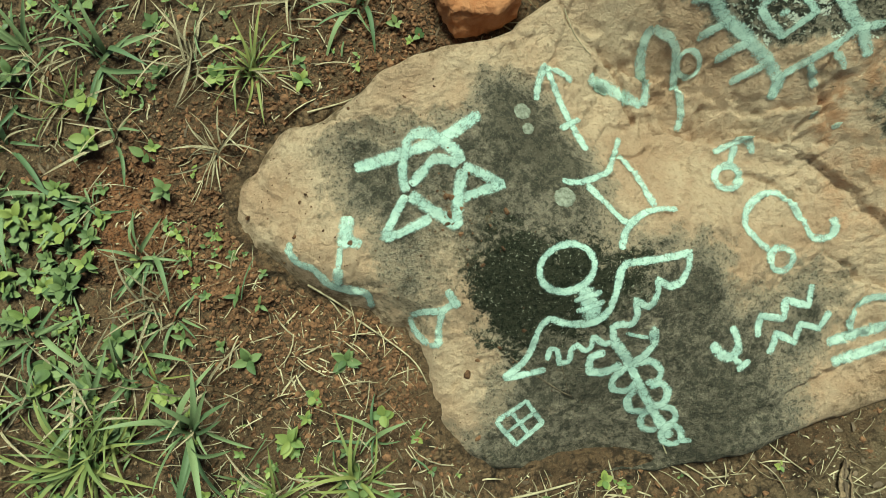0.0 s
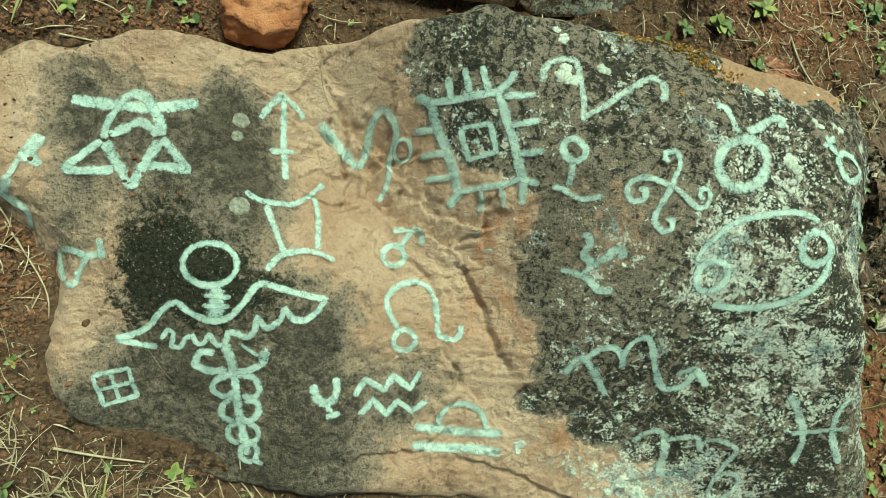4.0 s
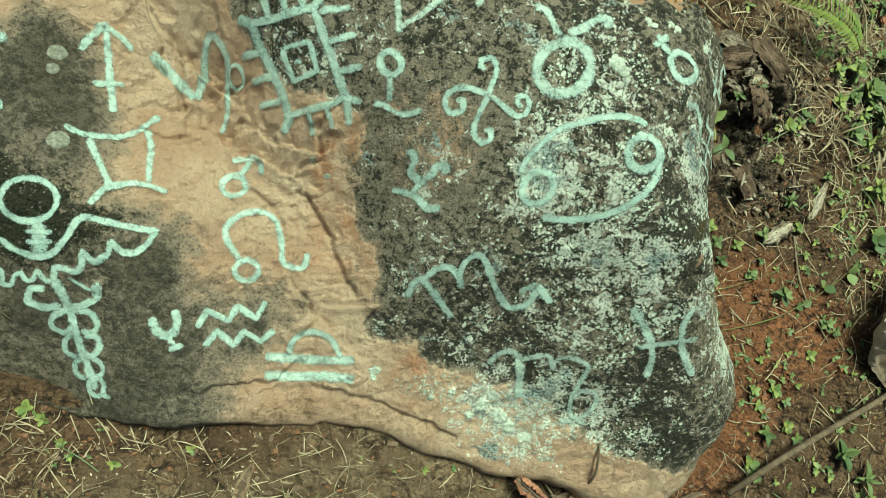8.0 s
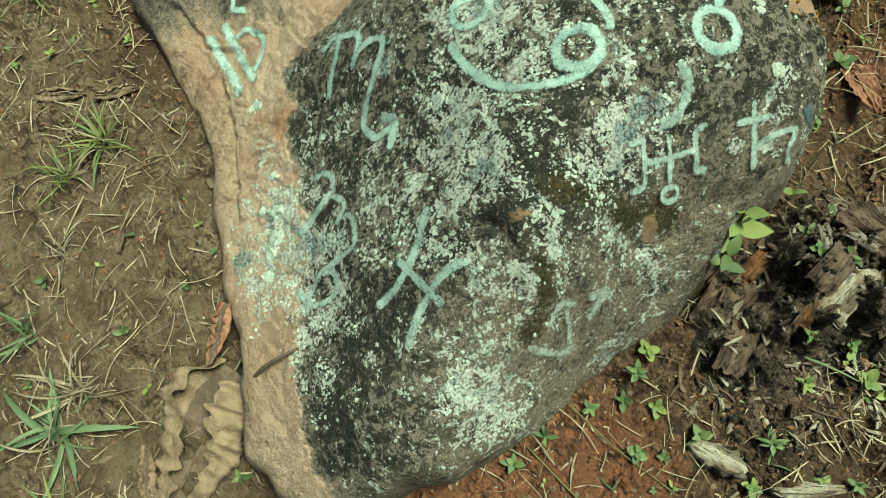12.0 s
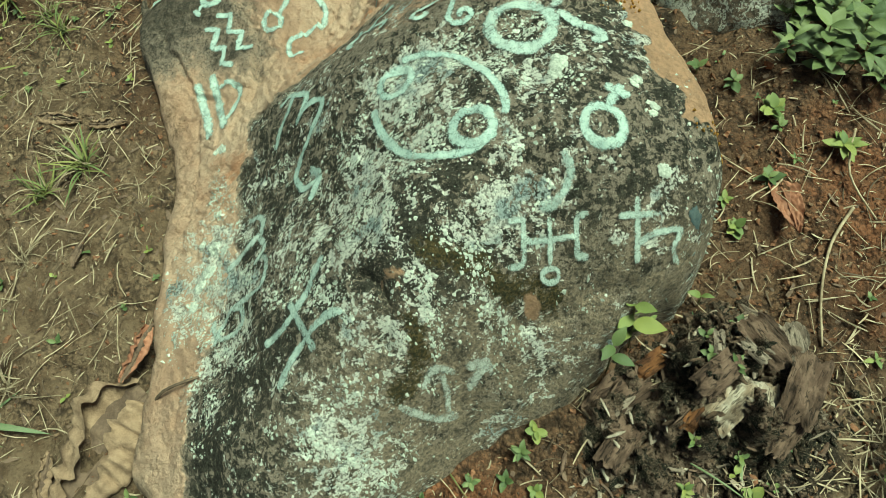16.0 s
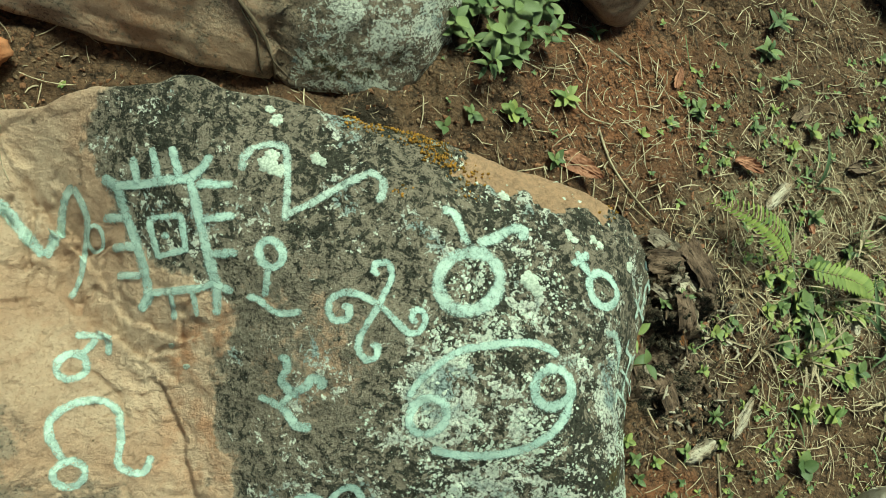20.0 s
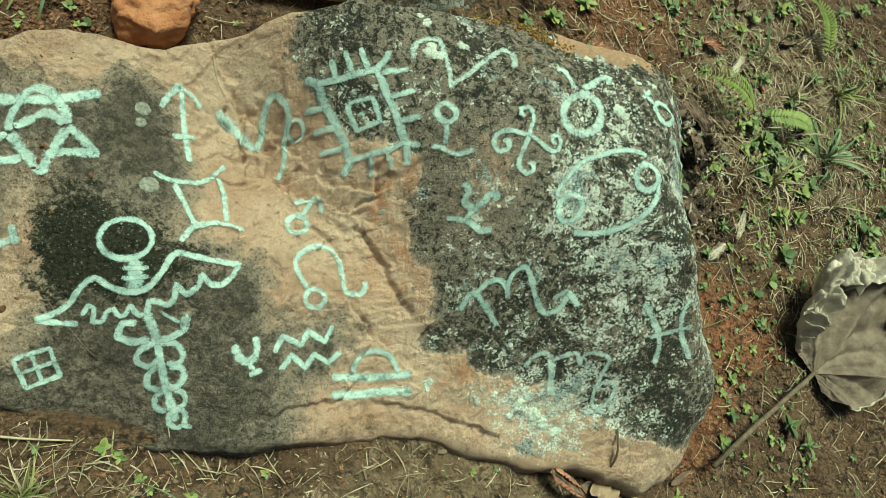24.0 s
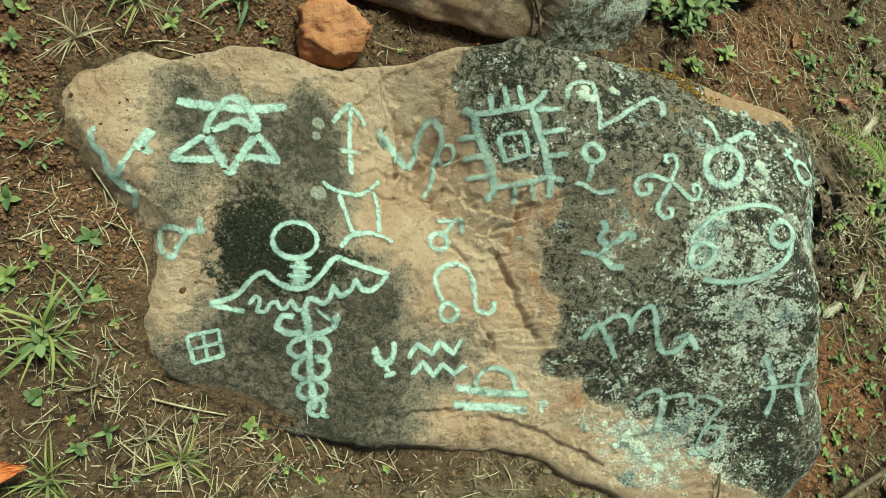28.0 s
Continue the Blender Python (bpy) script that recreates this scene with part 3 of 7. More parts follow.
# darker (+) and dustier (-) patches of its skin: x, y, reach, amount
PATCHES = [(-0.43, 0.40, 0.08, 0.36), (-0.46, 0.48, 0.06, 0.34), (-0.38, 0.29, 0.06, 0.30), (-0.80, 0.43, 0.06, 0.14), (-0.66, 0.25, 0.08, -0.30), (-0.63, 0.40, 0.05, -0.12),
           (-0.19, 0.0, 0.07, 0.36), (-0.28, -0.13, 0.08, 0.18), (-0.45, -0.13, 0.05, 0.15), (-0.20, -0.24, 0.10, 0.18), (-0.70, -0.12, 0.08, -0.10), (-0.60, 0.02, 0.05, 0.2),
           (-0.05, -0.20, 0.08, -0.08), (-0.30, -0.36, 0.10, 0.12), (-0.55, -0.30, 0.08, 0.10), (0.34, 0.18, 0.12, -0.17), (0.42, 0.30, 0.08, -0.12), (0.36, 0.02, 0.07, -0.10),
           (0.50, -0.02, 0.07, 0.14), (0.10, 0.63, 0.08, 0.10), (0.36, 0.60, 0.05, 0.20), (0.33, 0.48, 0.04, 0.16), (0.52, 0.23, 0.05, 0.14), (0.60, 0.36, 0.06, 0.08),
           (0.79, 0.235, 0.035, 0.30), (0.62, 0.12, 0.05, 0.16), (0.43, -0.15, 0.06, 0.18), (0.95, -0.20, 0.10, 0.15), (1.05, -0.42, 0.08, 0.18), (0.30, -0.13, 0.04, 0.14),
           (0.05, 0.49, 0.05, 0.14), (0.90, 0.10, 0.08, 0.10), (0.70, -0.18, 0.07, 0.10), (0.30, 0.35, 0.14, -0.12), (0.45, 0.45, 0.10, -0.08), (0.50, 0.30, 0.13, -0.08), (0.65, 0.42, 0.10, -0.08)]
# cracks and ledges: depth in metres, width, points; ledges drop the side to the right of their run
CRACKS = [(0.017, 0.005, [(0.165, 0.365), (0.135, 0.315), (0.145, 0.265), (0.11, 0.235)]), (0.015, 0.005, [(-0.06, 0.19), (0.0, 0.185), (0.05, 0.15), (0.07, 0.11)]),
          (0.017, 0.005, [(0.10, -0.02), (0.14, -0.06), (0.16, -0.11), (0.13, -0.15)]), (0.015, 0.005, [(-0.27, 0.31), (-0.21, 0.29), (-0.16, 0.30)]), (0.014, 0.005, [(-0.03, 0.44), (-0.08, 0.42), (-0.12, 0.39)]),
          (0.027, 0.006, [(-0.217, 0.522), (-0.195, 0.49), (-0.185, 0.45), (-0.19, 0.41), (-0.175, 0.37)]),
          (0.024, 0.005, [(-0.235, 0.50), (-0.245, 0.47), (-0.225, 0.45)]),
          (0.017, 0.006, [(-0.05, 0.36), (-0.07, 0.32), (-0.06, 0.285), (-0.02, 0.262)]),
          (0.010, 0.005, [(-0.285, 0.66), (-0.279, 0.632), (-0.262, 0.582), (-0.217, 0.522)]),
          (0.020, 0.011, [(1.062, 0.226), (1.061, 0.309), (1.065, 0.381), (1.077, 0.465), (1.077, 0.539)]),
          (0.022, 0.013, [(0.922, 0.016), (0.961, 0.042), (0.991, 0.039), (1.025, 0.011)]),
          (0.007, 0.004, [(-0.79, -0.09), (-0.68, -0.065), (-0.611, -0.07)]),
          (0.007, 0.004, [(-0.504, 0.497), (-0.531, 0.433), (-0.535, 0.379)])]
LEDGES = [(0.026, 0.035, [(0.09, 0.196), (0.126, 0.182), (0.167, 0.124), (0.204, 0.05), (0.229, -0.011), (0.273, -0.055)]),
          (0.035, 0.05, [(0.082, 0.227), (0.031, 0.252), (-0.024, 0.271), (-0.075, 0.292), (-0.119, 0.335), (-0.13, 0.38)]),
          (0.039, 0.06, [(-0.125, 0.44), (-0.165, 0.47), (-0.205, 0.51), (-0.235, 0.56)]),
          (0.021, 0.05, [(0.217, -0.149), (0.164, -0.099), (0.129, -0.093), (0.051, -0.075)]),
          (0.021, 0.04, [(-0.13, 0.25), (-0.16, 0.29), (-0.165, 0.34), (-0.15, 0.39)]),
          (0.018, 0.04, [(0.19, 0.29), (0.12, 0.275), (0.05, 0.29), (0.0, 0.32)]),
          (0.018, 0.05, [(0.16, -0.27), (0.30, -0.29), (0.42, -0.33), (0.55, -0.39)]),
          (0.018, 0.04, [(-0.10, -0.28), (0.0, -0.27), (0.08, -0.24), (0.13, -0.19)])]


def drop(x, y, points, reach):
    """1 just to the right of an open line, fading away from it; 0 to its left."""
    best, side = np.full(np.shape(x), 9.0), np.zeros(np.shape(x))
    for (ax, ay), (bx, by) in zip(points, points[1:]):
        ex, ey = bx - ax, by - ay
        k = np.clip(((x - ax) * ex + (y - ay) * ey) / (ex * ex + ey * ey), 0, 1)
        d = np.hypot(x - ax - k * ex, y - ay - k * ey)
        right = (ex * (y - ay) - ey * (x - ax)) / math.hypot(ex, ey)
        side, best = np.where(d < best, right, side), np.minimum(best, d)
    close = smooth(0.0, 0.03, np.hypot(x - points[0][0], y - points[0][1])) * smooth(0.0, 0.03, np.hypot(x - points[-1][0], y - points[-1][1]))
    return close * smooth(0.003, -0.003, side) * np.exp(-best / reach)


def along(x, y, points):
    """Distance from an open line in the plan."""
    best = np.full(np.shape(x), 9.0)
    for (ax, ay), (bx, by) in zip(points, points[1:]):
        ex, ey = bx - ax, by - ay
        k = np.clip(((x - ax) * ex + (y - ay) * ey) / (ex * ex + ey * ey), 0, 1)
        best = np.minimum(best, np.hypot(x - ax - k * ex, y - ay - k * ey))
    return best


def rock_height(x, y):
    x, y = np.asarray(x, float), np.asarray(y, float)
    z, d = rock_plain(x, y)
    deep = smooth(0.0, 0.05, d)
    dark = smooth(-0.03, 0.03, inside(x, y, DARK_PART)) + smooth(-0.03, 0.03, inside(x, y, GREY_PART))
    z = z + deep * (0.008 * layered(x, y, 0.13, 31) + 0.0032 * layered(x, y, 0.03, 35, 3))
    shelf = 2.3 * layered(x, y, 0.40, 43, 6, 0.56)
    part_of = shelf - np.floor(shelf)
    z = z + deep * (1 - 0.75 * np.clip(dark, 0, 1)) * 0.0095 * (np.floor(shelf) + smooth(0.0, 0.07, part_of) - shelf * 0.92)
    flake = 1.6 * layered(x, y, 0.11, 47, 5, 0.6)
    z = z + deep * (1 - 0.85 * np.clip(dark, 0, 1)) * 0.0038 * (np.floor(flake) + smooth(0.0, 0.12, flake - np.floor(flake)) - flake * 0.9)
    wobble = 0.008 * soft_noise(x, y, 0.04, 51)
    for depth, width, points in CRACKS:
        z = z - deep * depth * np.exp(-((along(x + wobble, y - wobble, points) / width) ** 2))
    for depth, reach, points in LEDGES:
        z = z - deep * depth * drop(x + 1.6 * wobble, y - 1.6 * wobble + 0.004 * soft_noise(x, y, 0.012, 52), points, reach)
    return z


def lichen_amount(x, y):
    on = smooth(-0.03, 0.03, inside(x, y, DARK_PART))
    much = 0.05 * on + 0.16 * on * smooth(0.42, 0.75, x)
    for lx, ly, r, a in LICHEN:
        much = much + 1.1 * a * np.exp(-((x - lx) ** 2 + (y - ly) ** 2) / (1.6 * r * r))
    return much * (1 - 0.8 * smooth(0.4, 0.62, y) * smooth(0.5, 0.4, x))


boulder = thing("painted_boulder", "broad sandstone boulder half tan, half lichen-black, painted with mint signs", "boulder")
body, rx, ry = sheet("boulder_body", np.arange(-1.16, 1.28, 0.004), np.arange(-0.64, 0.84, 0.004), rock_height,
                     lambda x, y: rock_plain(x, y)[1] > -0.035, ROCK)
ragged_x = rx + 0.020 * layered(rx, ry, 0.05, 131, 4, 0.6)
ragged_y = ry + 0.020 * layered(rx, ry, 0.05, 151, 4, 0.6)
edge = lambda outline, soft: np.clip(0.5 + inside(ragged_x, ragged_y, outline) / soft, 0, 1)
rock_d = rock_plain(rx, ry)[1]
dusty_rim = smooth(0.16, 0.0, rock_d)
patches = sum(a * np.exp(-((rx - px) ** 2 + (ry - py) ** 2) / (r * r)) for px, py, r, a in PATCHES)
border = np.exp(-((inside(rx, ry, DARK_PART) - 0.035) / 0.035) ** 2) * smooth(0.40, 0.25, rx) * smooth(0.36, 0.25, ry) * smooth(-0.2, -0.1, ry)
grown_over = np.maximum(0.77 * edge(GREY_PART, 0.14), np.maximum((0.68 + 0.12 * smooth(0.35, 0.62, rx)) * edge(DARK_PART, 0.045), 0.80 * edge(SQUARE_PART, 0.03)))
channels(body, "stain", np.stack([
    np.clip(grown_over + 0.06 * smooth(-0.45, -0.8, rx) + (patches + 0.22 * border) * smooth(0.1, 0.5, grown_over), 0, 1.1),
    np.maximum(0.95 * np.clip(0.62 + inside(rx, ry, BLACK_PART) / 0.13, 0, 1), 0.16 * edge(DARK_PART, 0.2) + 0.10 * edge(GREY_PART, 0.2)),
    np.clip(lichen_amount(rx, ry), 0, 1.3), np.maximum(edge(BARE_PART, 0.03), np.maximum(0.55 * edge(FLAKE_PART, 0.03), 0.8 * np.exp(-((rx - 1.045) ** 2 + (ry - 0.262) ** 2) / 0.0005)))], -1))
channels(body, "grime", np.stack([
    # soil's front-rim term paints the shade of that slope into the colour
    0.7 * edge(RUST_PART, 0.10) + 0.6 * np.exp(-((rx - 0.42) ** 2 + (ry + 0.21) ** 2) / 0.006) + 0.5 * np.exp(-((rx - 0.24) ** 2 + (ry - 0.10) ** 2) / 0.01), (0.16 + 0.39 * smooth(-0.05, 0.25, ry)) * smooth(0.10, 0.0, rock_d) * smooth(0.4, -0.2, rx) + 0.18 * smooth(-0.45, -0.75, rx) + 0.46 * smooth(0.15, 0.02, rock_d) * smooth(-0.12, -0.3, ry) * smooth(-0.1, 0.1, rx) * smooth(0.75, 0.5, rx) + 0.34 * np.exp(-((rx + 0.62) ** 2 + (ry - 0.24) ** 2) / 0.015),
    0.75 * smooth(0.045, 0.0, along(rx, ry, [(0.38, 0.745), (0.47, 0.715), (0.55, 0.685)])) + 0.4 * np.exp(-((rx - 0.60) ** 2 + (ry - 0.64) ** 2) / 0.002)
    + 0.85 * smooth(0.05, 0.0, along(rx, ry, [(0.94, 0.13), (0.975, 0.20), (1.02, 0.235), (1.045, 0.30)])) + 0.85 * smooth(0.045, 0.0, along(rx, ry, [(1.02, 0.06), (1.05, 0.06), (1.09, 0.0)])),
    np.clip(1.1 * smooth(0.95, 1.08, rx) * smooth(-0.30, 0.0, ry) + 0.8 * smooth(0.07, 0.01, rock_d) * smooth(0.6, 0.9, rx) * smooth(0.1, -0.2, ry), 0, 1)], -1))
crisp = edge(DARK_PART, 0.05)
channels(body, "skin", np.stack([crisp, crisp, crisp, crisp], -1))
part("body", body, boulder)


def stroke_path(points, pace=0.004):
    """A smooth line through points of the plan, at an even pace."""
    p = np.array(points, float)
    if len(p) > 2:
        ends = np.vstack([2 * p[0] - p[1], p, 2 * p[-1] - p[-2]])
        if np.allclose(p[0], p[-1]):
            ends[0], ends[-1] = p[-2], p[1]
        u = np.linspace(0, 1, 9)[:-1, None]
        runs = []
        sharp = [False] * len(ends)
        for k in range(1, len(ends) - 1):
            one, two = ends[k] - ends[k - 1], ends[k + 1] - ends[k]
            sharp[k] = one @ two < 0.25 * np.linalg.norm(one) * np.linalg.norm(two)
        for k in range(1, len(ends) - 2):
            a, b, c, d = ends[k - 1 : k + 3]
            m1 = (c - b) * 0.8 if sharp[k] else (c - a) * 0.42
            m2 = (c - b) * 0.8 if sharp[k + 1] else (d - b) * 0.42
            runs.append((2 * u**3 - 3 * u**2 + 1) * b + (u**3 - 2 * u**2 + u) * m1 + (3 * u**2 - 2 * u**3) * c + (u**3 - u**2) * m2)
        p = np.vstack([*runs, p[-1:]])
    far = np.r_[0, np.cumsum(np.hypot(*np.diff(p, axis=0).T))]
    at = np.linspace(0, far[-1], max(3, int(far[-1] / pace)))
    return np.stack([np.interp(at, far, p[:, 0]), np.interp(at, far, p[:, 1])], -1)


def sign(label, strokes, worn=0.0):
    """One painted sign: bands of paint that lie on the boulder's skin, the first its main stroke."""
    main = None
    for n, item in enumerate(strokes):
        ring = item[0] == "ring"
        across = np.linspace(-1, 1, 6 if (item[-1] if ring else item[0]) < 0.016 else 11)
        if ring:
            _, c, a, b, width = item
            turns = np.linspace(0, 2 * np.pi, 17)[:, None]
            path = stroke_path(np.array(c) + np.cos(turns) * np.array(a) + np.sin(turns) * np.array(b))
        else:
            width, points = item
            path = stroke_path(points)
        run = np.gradient(path, axis=0)
        run /= np.maximum(np.linalg.norm(run, axis=1, keepdims=True), 1e-9)
        left = np.stack([-run[:, 1], run[:, 0]], -1)
        wide = 0.5 * width * (1.46 + 0.22 * (width < 0.0125) + 0.24 * soft_noise(path[:, 0], path[:, 1], 0.02, 71 + n))
        ends = np.minimum(np.arange(len(path)), np.arange(len(path))[::-1])
        if not ring:
            wide = wide * np.sqrt(np.clip((ends + 0.6) / 2.0, 0, 1))
        flat = path[:, None] + left[:, None] * across[None, :, None] * wide[:, None, None]
        fx, fy = flat[..., 0], flat[..., 1]
        z = rock_height(fx, fy)
        e = 0.004
        steep = np.hypot(rock_height(fx + e, fy) - z, rock_height(fx, fy + e) - z) / e
        z = z + (0.0030 + 0.0006 * (n % 5)) * np.sqrt(1 + steep**2)
        k = len(across)
        tip = np.zeros(len(path)) if ring else np.clip(1 - ends / 2.0, 0, 1)
        rims = np.maximum(np.abs(across)[None] ** 3, 0.35 * tip[:, None]).reshape(-1)
        faces = [(i * k + j, i * k + k + j, i * k + k + j + 1, i * k + j + 1) for i in range(len(path) - 1) for j in range(k - 1)]
        name = "paint_stroke" if main else "painted_sign"
        data = mesh_from(name, np.stack([fx, fy, z], -1).reshape(-1, 3), faces, PAINT)
        channels(data, "rim", np.stack([rims, 0 * rims + worn, rims, rims], -1))
        piece = part(name, data, main or boulder, "" if main else label)
        main = main or piece
    return main

# ---- the ground ----
RED_CLAY = [(1.36, -0.02, 0.20, 1.0), (1.30, -0.30, 0.16, 1.0), (1.22, -0.50, 0.10, 0.7), (-1.30, 0.52, 0.16, 0.9), (-1.12, 0.30, 0.14, 0.5), (1.0, 1.05, 0.35, 0.45),
            (1.35, 1.25, 0.45, 0.42), (0.2, 0.86, 0.3, 0.4), (1.75, 0.45, 0.2, 0.4), (-0.6, 0.85, 0.3, 0.35), (1.6, -0.1, 0.15, 0.6)]
MUD = [(1.75, 0.95, 0.4, 0.75), (2.1, 0.7, 0.4, 0.75), (1.5, 0.75, 0.2, 0.6), (0.2, -0.75, 0.35, 1.0), (0.65, -0.8, 0.35, 1.0), (-0.3, -0.65, 0.25, 0.7), (0.4, -0.5, 0.2, 0.8), (0.9, -0.9, 0.3, 0.9), (-1.05, 0.85, 0.2, 0.6)]
DARK_EARTH = [(1.30, 0.45, 0.13, 1.0), (1.42, 0.62, 0.14, 0.9), (1.22, 0.62, 0.10, 0.9), (0.45, 0.84, 0.10, 0.9), (0.85, 0.80, 0.1, 0.5), (1.48, 0.30, 0.10, 0.6)]


def ground_fine(x, y):
    """The ground with its lumps, pressed down under the boulder."""
    z = ground_height(x, y) + 0.014 * layered(x, y, 0.09, 61, 3) + 0.0065 * layered(x, y, 0.034, 65, 2)
    d = inside(x, y, FOOT)
    return z - 0.25 * smooth(0.02, 0.12, d) - 0.006 * np.exp(-((d / 0.02) ** 2))


near = np.arange(-2.3, 3.3, 0.009)
xs = np.concatenate([-2.3 - np.geomspace(0.05, 300, 26)[::-1], near, near[-1] + np.geomspace(0.05, 300, 26)])
deep_y = np.arange(-2.0, 2.7, 0.009)
ys = np.concatenate([-2.0 - np.geomspace(0.05, 300, 26)[::-1], deep_y, deep_y[-1] + np.geomspace(0.05, 300, 26)])
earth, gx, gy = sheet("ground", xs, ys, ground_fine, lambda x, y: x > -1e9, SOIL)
spread = lambda spots: np.clip(sum(a * np.exp(-((gx - sx) ** 2 + (gy - sy) ** 2) / (r * r)) for sx, sy, r, a in spots), 0, 1)
channels(earth, "earth", np.stack([spread(RED_CLAY), spread(DARK_EARTH), spread(MUD), 0 * gx], -1))
ground = tagged(new("ground", earth), "trodden brown earth with patches of red clay", "ground", kind="structure")

# ---- the other stones ----


def stone(name, label, centre, size, turn, seed, material, rough=0.10, lean=(0, 0), flat=0.85, detail=5):
    """A rounded, faceted stone that sits on or in the ground."""
    bm = bmesh.new()
    bmesh.ops.create_icosphere(bm, subdivisions=detail, radius=1.0)
    rng = random.Random(seed)
    cuts = [(Vector((rng.gauss(0, 1), rng.gauss(0, 1), rng.gauss(0, 0.7))).normalized(), rng.uniform(0.62, 0.92)) for _ in range(11)]
    for v in bm.verts:
        n = v.co.normalized()
        r = 1.0
        for way, far in cuts:
            k = n.dot(way)
            if k > 0.2:
                r = min(r, far / k + 0.03)
        r *= flat + (1 - flat) * 1.0
        r += rough * noise.fractal(n * 1.6 + Vector((seed, 0, 0)), 0.8, 2.1, 5) * 0.6 + rough * 0.14 * noise.fractal(n * 9 + Vector((0, seed, 0)), 0.7, 2.0, 4)
        v.co = n * r
        v.co = Vector((v.co.x * size[0], v.co.y * size[1], v.co.z * size[2]))
    data = bpy.data.meshes.new(name)
    bm.to_mesh(data)
    bm.free()
    data.polygons.foreach_set("use_smooth", [True] * len(data.polygons))
    data.materials.append(material)
    ob = new(name, data)
    ob.matrix_basis = pose(*centre, lean[0], lean[1], turn)
    return tagged(ob, label, "stone"), data


def stain_stone(data, rule):
    co = np.empty(len(data.vertices) * 3, np.float32)
    data.vertices.foreach_get("co", co)
    co = co.reshape(-1, 3)
    stain, grime = rule(co[:, 0], co[:, 1], co[:, 2])
    channels(data, "stain", np.stack(stain, -1))
    channels(data, "grime", np.stack(grime, -1))


stone("orange_stone", "lumpy orange clay stone resting at the boulder's back edge", (-0.415, 0.755, 0.055), (0.125, 0.105, 0.095), 20, 5, ORANGE_STONE, 0.2)


def back_shape(n):
    """A long block with rounded corners, split by a slanting crack."""
    r = (abs(n.x) ** 4.2 + abs(n.y) ** 4.2 + abs(n.z) ** 4.2) ** (-1 / 4.2)
    p = Vector((0.585 * n.x * r, 0.345 * n.y * r, 0.27 * n.z * r))
    k = 0.045 * noise.fractal(n * 1.3 + Vector((8, 0, 0)), 0.8, 2.1, 5) + 0.016 * noise.fractal(n * 7 + Vector((0, 8, 0)), 0.7, 2.0, 5)
    p *= 1 + k
    p.z -= 0.05 * max(0.0, p.x) / 0.6 + 0.03 * max(0.0, -p.x - 0.35)
    split = p.x + 0.62 * (p.y + 0.36) - 0.22 + 0.025 * noise.noise(n * 6)
    p.y += (0.62 if p.z > -0.03 else -0.75) * (p.z + 0.03)
    return p * (1 - 0.085 * math.exp(-((split / 0.016) ** 2))) - Vector((0, 0, 0.012 if split > 0 else 0))


BACK_AT = pose(0.0, 1.225, 0.075, 0, 0, 1.5)
bm = bmesh.new()
bmesh.ops.create_icosphere(bm, subdivisions=6, radius=1.0)
for v in bm.verts:
    v.co = back_shape(v.co.normalized())
back_data = bpy.data.meshes.new("back_boulder_body")
bm.to_mesh(back_data)
bm.free()
back_data.polygons.foreach_set("use_smooth", [True] * len(back_data.polygons))
back_data.materials.append(ROCK)
back = new("back_boulder")
back.matrix_basis = BACK_AT
tagged(back, "long brown sandstone boulder, lichened and mossy at one end", "stone")
part("body", back_data, back)
stain_stone(back_data, lambda x, y, z: (
    (smooth(0.12, 0.30, x) * 0.36 + 0.26 + 0.16 * smooth(-0.15, -0.3, x) + 0.12 * smooth(0.05, -0.1, z), 0.05 * smooth(0.35, 0.5, x), smooth(0.16, 0.34, x) * 1.6, 0 * x),
    (0.45 + 0 * x, 0.35 * smooth(0.06, -0.14, z), 0.62 * smooth(0.18, 0.30, x) * smooth(0.56, 0.40, x) * smooth(0.20, 0.0, z) * smooth(-0.02, 0.04, z + 0.03), 0 * x)))
back_tree = BVHTree.FromPolygons([v.co[:] for v in back_data.vertices], [tuple(f.vertices) for f in back_data.polygons])


def back_sign(label, width, points):
    """A painted zigzag on the steep front of the back boulder; points are places along it and heights."""
    path = stroke_path(points)
    run = np.gradient(path, axis=0)
    run /= np.maximum(np.linalg.norm(run, axis=1, keepdims=True), 1e-9)
    left = np.stack([-run[:, 1], run[:, 0]], -1)
    verts, rims = [], []
    for q, side in zip(path, left):
        for s in np.linspace(-1, 1, 7):
            at = q + side * s * 0.7 * width
            hit, normal, _, _ = back_tree.ray_cast(Vector((at[0], -1.0, at[1])), Vector((0, 1, 0)))
            verts.append(hit + normal * 0.0025)
            rims.append(abs(s) ** 3)
    faces = [(7 * i + j, 7 * i + 7 + j, 7 * i + 8 + j, 7 * i + 1 + j) for i in range(len(path) - 1) for j in range(6)]
    data = mesh_from("painted_sign", verts, faces, PAINT)
    channels(data, "rim", np.stack([rims, np.zeros(len(rims)), rims, rims], -1))
    part("painted_sign", data, back, label)


back_sign("mint paint zigzag line", 0.014, [(-0.502, 0.017), (-0.442, 0.051), (-0.389, 0.021), (-0.336, 0.077), (-0.283, 0.081)])
back_sign("second mint paint zigzag line", 0.013, [(-0.413, 0.095), (-0.38, 0.069), (-0.355, 0.103)])


